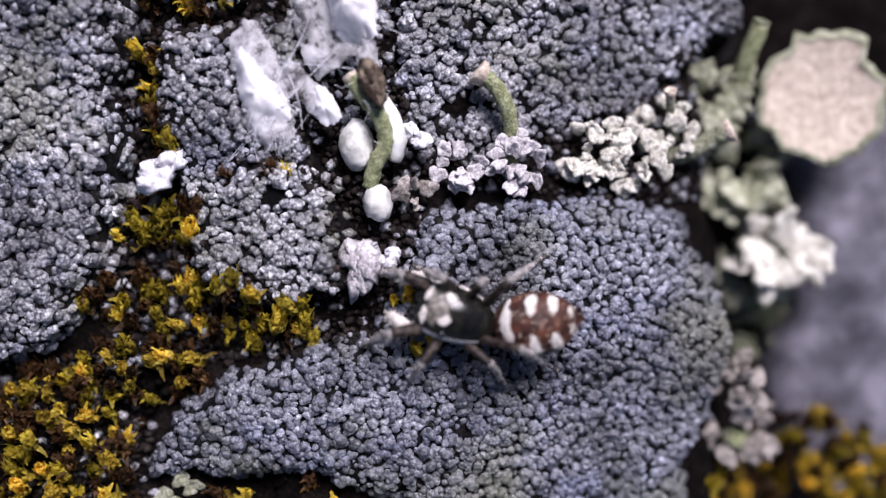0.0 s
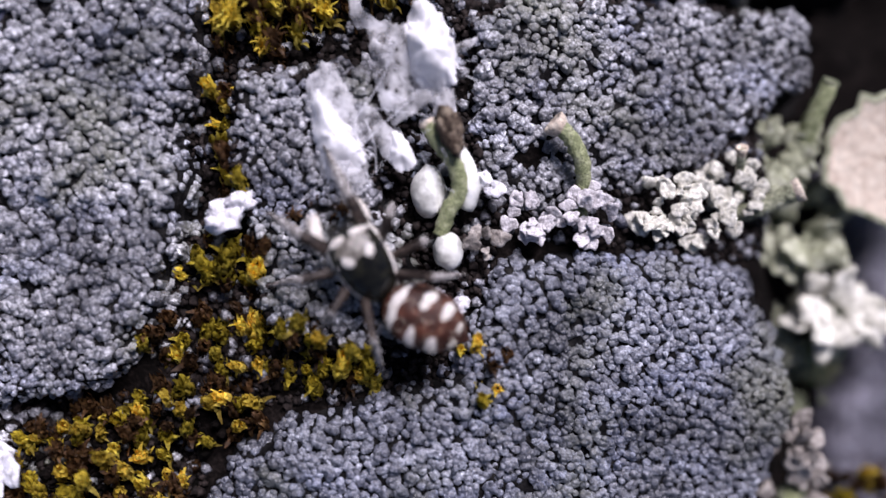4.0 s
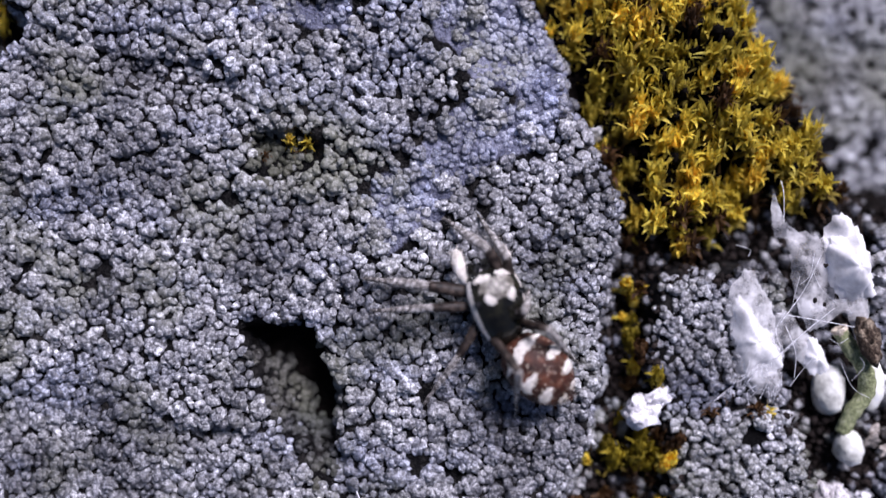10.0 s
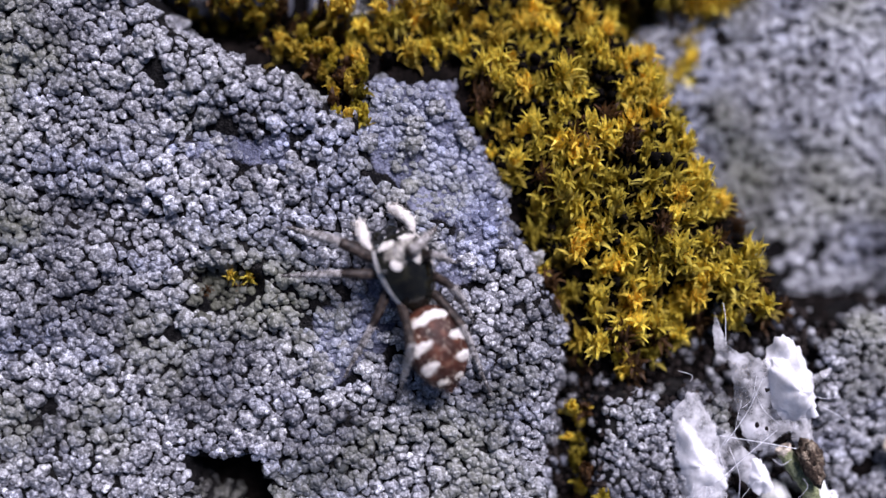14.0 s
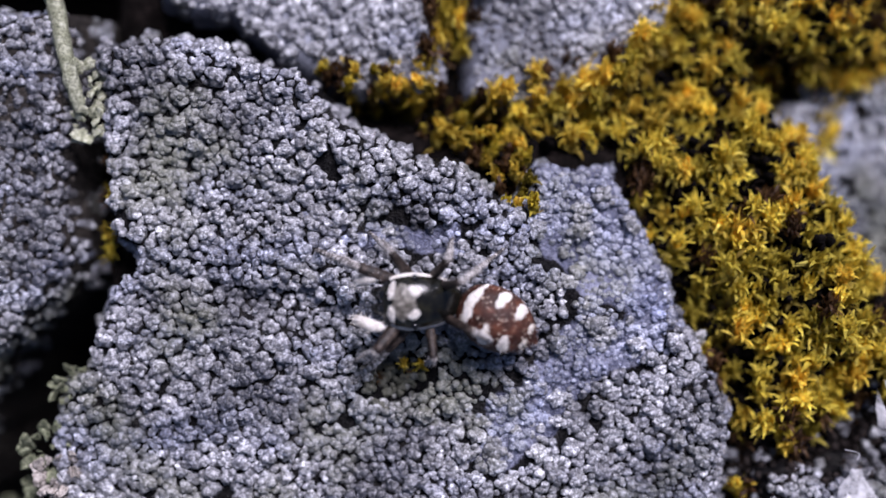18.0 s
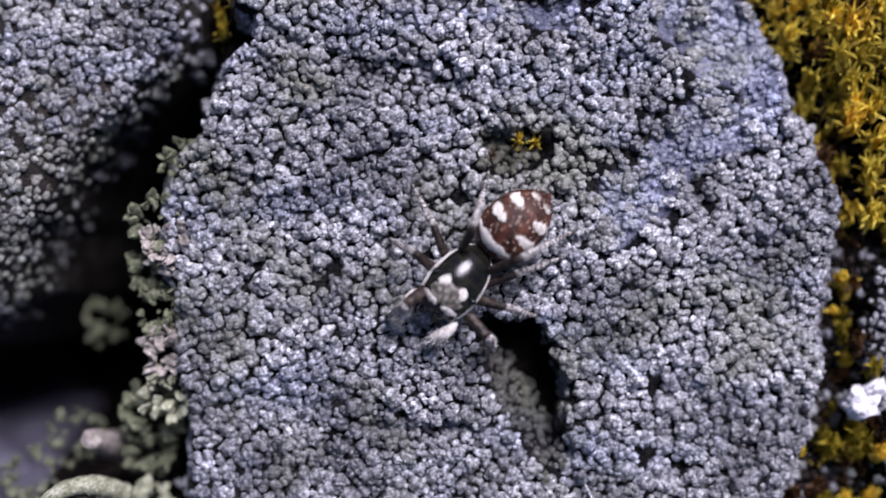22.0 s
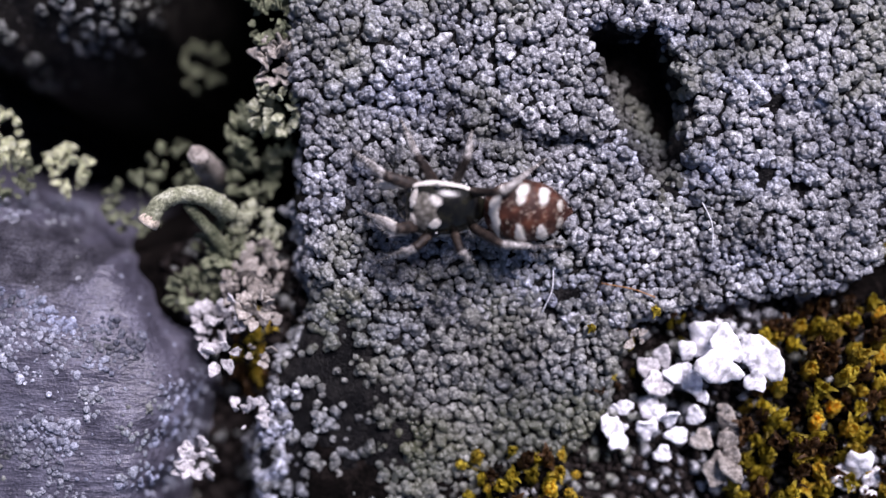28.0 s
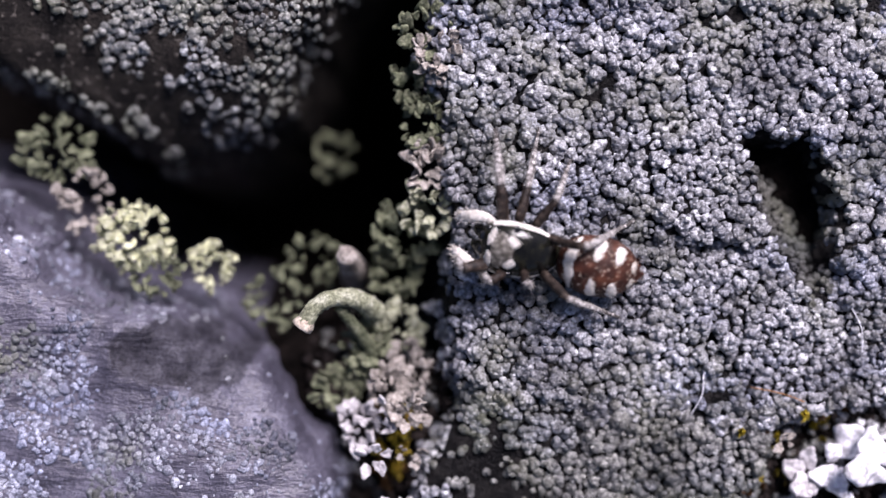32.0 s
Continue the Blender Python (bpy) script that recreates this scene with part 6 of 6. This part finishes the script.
def tufted(v, f, count, length, seed, lean=(-1, 0, 0.2), flat=0.010):
    """Adds short bristles to a mesh: thin blades that stand off its faces."""
    rng = np.random.RandomState(seed)
    v = [tuple(p) for p in v]
    f = list(f)
    base = np.array(v)
    quads = [q for q in f if len(q) == 4]
    for _ in range(count):
        q = quads[rng.randint(len(quads))]
        p = base[list(q)].mean(axis=0) + 0.4 * (base[q[0]] - base[q[2]]) * rng.uniform(-1, 1)
        n = np.cross(base[q[1]] - base[q[0]], base[q[3]] - base[q[0]])
        n /= max(np.linalg.norm(n), 1e-9)
        way = n * rng.uniform(0.15, 0.6) + np.array(lean) + 0.35 * rng.randn(3)
        way /= np.linalg.norm(way)
        side = np.cross(way, n)
        side /= max(np.linalg.norm(side), 1e-9)
        k = len(v)
        e = p + way * length * rng.uniform(0.6, 1.3)
        v += [tuple(p - side * flat), tuple(p + side * flat), tuple(e)]
        f.append((k, k + 1, k + 2))
    return v, f


# hip, length of the thigh and of the rest of the leg, thickness
LEG_PLAN = [(1.9, 0.55, 1.4, 2.2, 0.165), (1.5, 0.62, 1.3, 2.1, 0.13), (1.05, 0.62, 1.3, 2.1, 0.12), (0.6, 0.50, 1.8, 3.1, 0.12)]
LEGS = []


def spider_leg(holder, side, k):
    """One leg, laid out straight along x: a brown thigh, a pale speckled shin and a thin foot, jointed at the knee."""
    x, y, thigh, rest, thick = LEG_PLAN[k]
    seed = 40 + k + (10 if side > 0 else 0)
    v, f = tube([(0, 0, 0), (thigh * 0.3, 0, 0.07), (thigh * 0.75, 0, 0.06), (thigh, 0, 0)], [thick * 0.8, thick * 1.25, thick * 1.15, thick * 0.9], 10, 5, 0.04, seed)
    v, f = tufted(v, f, 110, 0.16, seed, (0.9, 0, 0.1))
    leg = part("leg", mesh_of("leg", v, f, LEG_BROWN), holder, pose(x * MM, side * y * MM, 0.85 * MM), "dark brown haired thigh")
    knee = pose(thigh * MM, 0, 0)
    v, f = tube([(-0.03, 0, 0), (rest * 0.2, 0, 0.05), (rest * 0.45, 0, 0.02), (rest * 0.62, 0, 0)], [thick * 0.9, thick * 1.0, thick * 0.82, thick * 0.6], 10, 5, 0.05, seed + 1)
    v, f = tufted(v, f, 150, 0.18, seed + 1, (0.9, 0, 0.1))
    tibia = part("tibia", mesh_of("tibia", v, f, LEG_PALE), leg, knee, "white and black speckled shin")
    v, f = tube([(rest * 0.61, 0, 0), (rest * 0.82, 0, 0.02), (rest, 0, 0)], [thick * 0.58, thick * 0.46, thick * 0.25], 8, 5, 0.05, seed + 2)
    v, f = tufted(v, f, 90, 0.14, seed + 2, (0.9, 0, -0.1))
    tarsus = part("tarsus", mesh_of("tarsus", v, f, LEG_HAIR), leg, knee)
    LEGS.append((leg, tibia, tarsus, side, k))


def build_spider():
    holder = thing("jumping_spider", "black and brown jumping spider with white zebra bands", "spider", (8, -4, 0))
    v, f = ring_body(CARAPACE)
    v, f = tufted(v, f, 110, 0.14, 1, (-1, 0, 0.1))
    head = part("carapace", mesh_of("carapace", v, f, SPIDER_BLACK), holder, label="glossy black carapace with bronze hair")
    for s in (1, -1):
        # the white rim along each side
        n = 16
        vv = [on_body(CARAPACE, 0.08 + 2.2 * i / n, radians(s * (64 + 12 * j)), 0.035 if j == 1 else 0.012) for i in range(n + 1) for j in range(3)]
        ff = [(i * 3 + j, (i + 1) * 3 + j, (i + 1) * 3 + j + 1, i * 3 + j + 1) for i in range(n) for j in range(2)]
        part("side_band", mesh_of("side_band", vv, ff, SPIDER_WHITE), head, label="thin white hair band")
        v, f = band(CARAPACE, lambda u: 1.40 + 0.03 * u, lambda u: 1.70 + 0.16 * u, s * 12, s * 37, 3 + s, 8, 4, 0.03, 2.6)
        v, f = tufted(v, f, 40, 0.10, 30 + s, (-1, 0, 0.1))
        part("white_spot", mesh_of("white_spot", v, f, SPIDER_WHITE), head, label="white hair spot")
        v, f = lump((0.2, 0.2, 0.2), 9, 0.0, 10, 14)
        part("eye", mesh_of("eye", v, f, SPIDER_EYE), head, mm_pose(2.46, s * 0.22, 1.12), "large round black front eye")
        v, f = lump((0.12, 0.12, 0.12), 9, 0.0, 8, 12)
        part("eye", mesh_of("eye", v, f, SPIDER_EYE), head, mm_pose(2.36, s * 0.54, 1.22))
        part("eye", mesh_of("eye", v, f, SPIDER_EYE), head, mm_pose(1.55, s * 0.74, 1.52))
        v, f = tube([(2.35, s * 0.22, 0.85), (2.6, s * 0.26, 0.6), (2.7, s * 0.24, 0.3)], [0.2, 0.2, 0.1], 10, 4, 0.03, 4)
        part("chelicera", mesh_of("chelicera", v, f, SPIDER_BLACK), holder)
        v, f = tube([(2.1, s * 0.55, 0.8), (2.5, s * 0.78, 1.0), (2.85, s * 0.74, 0.92), (3.15, s * 0.62, 0.65), (3.3, s * 0.54, 0.45)], [0.10, 0.15, 0.21, 0.18, 0.08], 12, 5, 0.05, 5)
        v, f = tufted(v, f, 220, 0.2, 6, (0.8, 0, 0.15), 0.014)
        part("pedipalp", mesh_of("pedipalp", v, f, SPIDER_WHITE), holder, label="short white-haired palp")
    for s in (1, -1):
        v, f = band(CARAPACE, lambda u: 2.22 - 0.12 * u, lambda u: 2.42 - 0.10 * u, s * 6, s * 56, 8 + s, 10, 4)
        v, f = tufted(v, f, 70, 0.12, 32 + s, (-0.7, 0, 0.3))
        part("face_band", mesh_of("face_band", v, f, SPIDER_WHITE), head, label="white hair above the eyes")
    v, f = band(CARAPACE, lambda u: 1.62 + 0.10 * math.cos(7 * u), lambda u: 2.24, -44, 44, 9, 16, 6, 0.012, 4.0)
    v, f = tufted(v, f, 260, 0.13, 35, (-0.8, 0, 0.25))
    part("hair_patch", mesh_of("hair_patch", v, f, SPIDER_BRONZE), head, label="bronze hair on the forehead, its silvery shine partly painted")
    v, f = ring_body(ABDOMEN[::-1])
    v, f = tufted(v, f, 520, 0.17, 11, (-1, 0, 0.1), 0.012)
    back = part("abdomen", mesh_of("abdomen", v, f, SPIDER_BROWN), holder, label="egg-shaped brown hairy abdomen")
    v, f = band(ABDOMEN, lambda u: -0.06 - 0.26 * (2 * abs(u - 0.5)) ** 2, lambda u: -0.34 - 0.27 * (2 * abs(u - 0.5)) ** 2, -82, 82, 12, 20, 4)
    v, f = tufted(v, f, 60, 0.12, 51, (-1, 0, 0.1))
    part("white_band", mesh_of("white_band", v, f, SPIDER_WHITE), back, label="white front crescent")
    for s in (1, -1):
        v, f = band(ABDOMEN, lambda u: -0.82 - 0.10 * u, lambda u: -1.06 - 0.26 * u, s * 17, s * 68, 13 + s, 12, 4, 0.03, 5.0)
        v, f = tufted(v, f, 60, 0.12, 52, (-1, 0, 0.1))
        part("white_band", mesh_of("white_band", v, f, SPIDER_WHITE), back)
        v, f = band(ABDOMEN, lambda u: -1.52 - 0.06 * u, lambda u: -1.76 - 0.20 * u, s * 18, s * 66, 16 + s, 12, 4, 0.03, 5.0)
        v, f = tufted(v, f, 60, 0.12, 53, (-1, 0, 0.1))
        part("white_band", mesh_of("white_band", v, f, SPIDER_WHITE), back)
        v, f = band(ABDOMEN, lambda u: -2.17, lambda u: -2.30 - 0.03 * u, s * 8, s * 50, 19 + s, 6, 3)
        v, f = tufted(v, f, 60, 0.12, 54, (-1, 0, 0.1))
        part("white_band", mesh_of("white_band", v, f, PALP_PALE), back)
        for k in range(4):
            spider_leg(holder, s, k)
    v, f = tube([(-2.4, 0, 1.02), (-2.62, 0, 1.0), (-2.72, 0, 0.98)], [0.14, 0.1, 0.05], 8, 4, 0.05, 3)
    part("spinneret", mesh_of("spinneret", v, f, SPIDER_BROWN), back)
    return holder, back


SPIDER, SPIDER_BACK = build_spider()


# where each foot stands: seconds, bearing from the body's line, reach from the hip in millimetres
GAIT = {
    (1, 0): [(0, 33, 2.3), (1, 58, 3.4), (2, 30, 3.1), (5, 26, 2.3), (6, 22, 2.9), (7, 16, 3.3), (8, 55, 2.8), (9, 61, 3.4), (10, 65, 3.4), (11, 60, 2.8), (12, 62, 2.9), (13, 46, 2.4), (14, 46, 3.1), (17, 31, 2.6), (18, 46, 2.1), (19, 8, 2.2), (20, 7, 3.0), (21, 17, 1.6), (22, 79, 2.0), (23, 48, 1.7), (24, 17, 2.6), (27, 35, 1.5), (28, -3, 2.0), (29, 73, 1.5), (30, 12, 1.3), (31, 72, 1.3), (32, 5, 1.3)],
    (1, 1): [(0, 74, 2.2), (1, 96, 3.2), (2, 94, 2.0), (5, 61, 2.6), (6, 27, 3.2), (7, 45, 2.4), (8, 73, 2.7), (9, 77, 3.2), (10, 76, 3.2), (11, 67, 3.1), (12, 75, 2.9), (13, 87, 2.2), (14, 68, 3.2), (17, 72, 2.5), (18, 48, 3.2), (19, 46, 1.2), (20, 47, 1.7), (21, 47, 2.6), (22, 115, 2.5), (23, 93, 1.8), (24, 82, 2.3), (27, 91, 1.2), (28, 38, 2.5), (29, 49, 1.2), (30, 62, 1.2), (31, 117, 1.2), (32, 28, 1.2)],
    (1, 2): [(0, 152, 2.3), (1, 156, 3.1), (2, 124, 2.1), (5, 111, 1.7), (6, 72, 2.0), (7, 134, 2.7), (8, 141, 2.0), (9, 128, 3.3), (10, 131, 3.3), (11, 126, 3.3), (12, 127, 3.1), (13, 133, 3.3), (14, 130, 3.3), (17, 132, 2.0), (18, 90, 1.6), (19, 80, 1.4), (20, 105, 2.2), (21, 112, 1.9), (22, 149, 3.1), (23, 107, 2.1), (24, 103, 2.3), (27, 129, 2.6), (28, 117, 1.7), (29, 116, 2.5), (30, 114, 1.7), (31, 134, 2.1), (32, 121, 1.0)],
    (1, 3): [(0, 176, 3.0), (1, 208, 4.0), (2, 181, 2.5), (5, 148, 3.1), (6, 111, 1.6), (7, 162, 2.7), (8, 175, 2.9), (9, 194, 3.1), (10, 186, 3.1), (11, 169, 3.6), (12, 166, 3.5), (13, 168, 3.3), (14, 158, 3.3), (17, 163, 2.5), (18, 153, 3.0), (19, 126, 2.8), (20, 141, 2.7), (21, 146, 2.9), (22, 155, 3.6), (23, 150, 4.4), (24, 154, 4.7), (27, 146, 3.0), (28, 163, 3.4), (29, 170, 4.4), (30, 167, 4.6), (31, 168, 4.7), (32, 155, 3.5)],
    (-1, 0): [(0, 1, 2.5), (1, -28, 3.0), (2, -9, 2.6), (5, 14, 3.4), (6, 23, 3.1), (7, 28, 1.7), (8, 10, 3.0), (9, -9, 1.9), (10, -22, 2.7), (11, -5, 1.5), (12, -14, 1.7), (13, 5, 1.3), (14, 79, 1.3), (17, 76, 1.3), (18, 21, 2.9), (19, 77, 2.2), (20, 35, 2.5), (21, 44, 2.5), (22, 13, 1.8), (23, 38, 2.3), (24, 52, 3.4), (27, 52, 2.1), (28, 24, 2.6), (29, 37, 2.0), (30, 53, 1.6), (31, 55, 1.3), (32, 75, 3.1)],
    (-1, 1): [(0, 22, 1.7), (1, -6, 1.6), (2, 26, 1.8), (5, 62, 1.2), (6, 58, 2.7), (7, 53, 3.0), (8, 55, 2.2), (9, 28, 2.2), (10, 1, 2.7), (11, 27, 1.6), (12, 22, 1.4), (13, 38, 1.5), (14, 116, 1.5), (17, 117, 1.3), (18, 49, 2.0), (19, 54, 2.6), (20, 75, 2.2), (21, 77, 2.5), (22, 86, 1.9), (23, 88, 2.9), (24, 75, 3.0), (27, 99, 2.9), (28, 59, 2.4), (29, 63, 1.8), (30, 65, 2.2), (31, 103, 2.1), (32, 93, 3.2)],
    (-1, 2): [(0, 111, 1.0), (1, 58, 1.1), (2, 63, 1.7), (5, 114, 1.0), (6, 126, 2.4), (7, 110, 2.3), (8, 112, 1.4), (9, 93, 1.7), (10, 69, 1.0), (11, 92, 1.5), (12, 97, 1.5), (13, 128, 2.7), (14, 153, 2.4), (17, 154, 1.5), (18, 126, 1.6), (19, 119, 2.2), (20, 131, 2.6), (21, 140, 2.8), (22, 117, 2.8), (23, 127, 3.0), (24, 147, 3.3), (27, 131, 2.1), (28, 109, 1.8), (29, 129, 2.2), (30, 132, 2.3), (31, 114, 2.4), (32, 112, 2.5)],
    (-1, 3): [(0, 122, 2.9), (1, 85, 3.0), (2, 88, 3.6), (5, 144, 1.7), (6, 141, 2.1), (7, 148, 3.0), (8, 143, 2.6), (9, 119, 3.0), (10, 137, 2.8), (11, 152, 3.4), (12, 161, 4.4), (13, 157, 3.6), (14, 170, 4.2), (17, 175, 3.5), (18, 154, 2.4), (19, 164, 3.6), (20, 177, 4.7), (21, 177, 3.6), (22, 161, 2.9), (23, 174, 4.2), (24, 169, 4.4), (27, 150, 3.8), (28, 160, 2.7), (29, 160, 3.7), (30, 160, 3.6), (31, 168, 4.7), (32, 164, 3.0)],
}


def motions():
    # seconds, waist in millimetres, bearing of the head, bend of the abdomen
    steps = [
        (0.0, 10.27, -5.54, 159, 24),
        (0.5, 10.08, -5.50, 141, 33),
        (1.0, 9.59, -5.77, 122, 51),
        (1.5, 9.66, -5.75, 122, 49),
        (2.0, 8.84, -5.96, 123, 46),
        (2.5, 8.02, -5.41, 118, 40),
        (4.5, 3.76, -2.24, 125, 21),
        (5.0, 2.79, -1.82, 168, -7),
        (5.5, 2.14, -1.86, 176, -7),
        (6.0, 1.50, -1.54, 194, -13),
        (6.5, -0.32, -1.23, 203, -12),
        (7.0, -2.34, -0.81, 183, 6),
        (7.5, -3.02, -0.39, 160, 17),
        (8.0, -3.56, 0.22, 153, 9),
        (8.5, -4.34, 0.92, 132, 24),
        (9.0, -4.72, 1.56, 107, 41),
        (9.5, -4.47, 2.10, 110, 27),
        (10.0, -4.73, 2.02, 108, 33),
        (10.5, -5.03, 3.71, 104, 9),
        (11.0, -5.23, 4.43, 97, 9),
        (11.5, -5.24, 4.28, 100, 13),
        (12.0, -5.16, 4.49, 99, 16),
        (12.5, -5.44, 5.38, 92, 3),
        (13.0, -5.31, 6.14, 91, 3),
        (13.5, -5.42, 6.53, 91, 6),
        (14.0, -5.60, 7.37, 113, -4),
        (14.5, -6.17, 7.42, 112, 5),
        (16.5, -7.64, 9.45, 115, 11),
        (17.0, -8.15, 10.78, 144, -13),
        (17.5, -8.88, 11.15, 165, -29),
        (18.0, -9.83, 10.56, 179, -31),
        (18.5, -10.44, 9.33, 196, -22),
        (19.0, -10.25, 8.54, 235, -31),
        (19.5, -10.26, 8.40, 238, -29),
        (20.0, -10.71, 8.05, 246, -28),
        (20.5, -10.86, 8.03, 246, -29),
        (21.0, -11.02, 7.51, 245, -24),
        (21.5, -12.16, 6.30, 231, -16),
        (22.0, -12.97, 4.87, 230, -11),
        (22.5, -13.80, 4.00, 252, -24),
        (23.0, -14.17, 2.08, 260, -17),
        (23.5, -14.57, 1.11, 268, -24),
        (24.0, -15.23, 0.56, 254, -14),
        (24.5, -16.02, -0.16, 237, -3),
        (26.5, -15.02, -4.97, 280, -4),
        (27.0, -15.71, -4.09, 247, -7),
        (27.5, -16.84, -3.89, 184, 15),
        (28.0, -16.62, -3.29, 180, -1),
        (28.5, -18.22, -3.14, 170, 4),
        (29.0, -18.26, -3.14, 171, 4),
        (29.5, -19.11, -2.29, 167, -1),
        (30.0, -19.87, -2.31, 175, -7),
        (30.5, -21.01, -2.25, 178, -2),
        (31.0, -21.35, -2.13, 180, -4),
        (31.5, -20.59, -1.87, 176, -7),
        (32.0, -19.34, -1.44, 171, -2),
    ]
    tab = np.array(steps)
    # seconds, lean of the body to its right, lean of the abdomen against it, head raised
    leans = np.array([(0, 14, -10, 0), (2, 16, -14, 0), (4, 6, -4, 0), (5, 0, 0, 8), (6, -10, 6, 8), (7, -7, 4, 0), (8, 10, -6, 0), (9, 15, -2, 0), (11, 18, 0, 0), (12, 15, 0, 0), (13, 10, 2, 0), (14, 18, 0, 0), (17, 12, 0, 0), (18, 0, 0, 8), (19, 0, 0, 15), (21, 0, 0, 15), (22, 0, 0, 4), (24, 0, 0, 0),
                      (27, -7, 3, 0), (28, -15, 4, 0), (30, -15, 3, 0), (31, -7, 0, 0), (32, -16, 4, 0)], float)
    around = [(0, 0)] + [(1.6 * math.cos(a), 1.6 * math.sin(a)) for a in np.arange(8) * math.pi / 4]
    lie = []
    for t, x, y, yaw, bend in steps:
        h = np.array([float(height(np.array(x + dx), np.array(y + dy))) for dx, dy in around])
        lie.append(float(np.sort(np.clip(h, -0.9, 2.0))[3:].mean()) + 0.15)
    lie = np.convolve([lie[0]] + lie + [lie[-1]], [0.25, 0.5, 0.25], "valid")

    def body(t):
        x, y, yaw = [float(np.interp(t, tab[:, 0], tab[:, k])) for k in (1, 2, 3)]
        return pose(x * MM, y * MM, (float(np.interp(t, tab[:, 0], lie)) + 1.1) * MM, float(np.interp(t, leans[:, 0], leans[:, 1])), -float(np.interp(t, leans[:, 0], leans[:, 3])), yaw) @ pose(0, 0, -1.1 * MM)

    walk(SPIDER, [(r[0], body(r[0])) for r in steps])
    walk(SPIDER_BACK, [(r[0], pose(0, 0, 1.2 * MM, float(np.interp(r[0], leans[:, 0], leans[:, 2])), 0.8 * float(np.interp(r[0], leans[:, 0], leans[:, 3])), r[4]) @ pose(0, 0, -1.2 * MM)) for r in steps])
    # each foot stands on the stone; the legs step in turn, two steps a second, to where the gait puts them
    for leg, tibia, tarsus, side, k in LEGS:
        hx, hy, thigh, shank, thick = LEG_PLAN[k]
        gait = np.array(GAIT[side, k], float)
        stands = []
        for i in range(65):
            t = i * 0.5
            az, reach = radians(float(np.interp(t, gait[:, 0], gait[:, 1]))), float(np.interp(t, gait[:, 0], gait[:, 2]))
            at = body(t) @ Vector(((hx + reach * math.cos(az)) * MM, side * (hy + reach * math.sin(az)) * MM, 0))
            stands.append((at.x / MM, at.y / MM))
        sx, sy = np.array(stands).T
        sz = np.clip(height(sx, sy) + 0.15, -1.3, 1.5)
        early = (k + (side > 0)) % 2
        moves = ([], [])
        for i in range(129):
            t, n = i * 0.25, min(64, i // 2 + (early if i % 2 else 0))
            foot = body(t).inverted() @ Vector((sx[n] * MM, sy[n] * MM, sz[n] * MM)) / MM - Vector((hx, side * hy, 0.85))
            flat, drop = math.hypot(foot.x, foot.y), max(-1.5, min(0.2, foot.z))
            span = max(shank - thigh + 0.15, min(0.985 * (shank + thigh), math.hypot(flat, drop)))
            rise = math.atan2(drop, flat) + math.acos((thigh ** 2 + span ** 2 - shank ** 2) / (2 * thigh * span))
            fold = math.pi - math.acos((thigh ** 2 + shank ** 2 - span ** 2) / (2 * thigh * shank))
            moves[0].append((t, pose(hx * MM, side * hy * MM, 0.85 * MM, 0, -math.degrees(rise), math.degrees(math.atan2(foot.y, foot.x)))))
            moves[1].append((t, pose(thigh * MM, 0, 0, 0, math.degrees(fold), 0)))
        walk(leg, moves[0])
        walk(tibia, moves[1])
        walk(tarsus, moves[1])


motions()
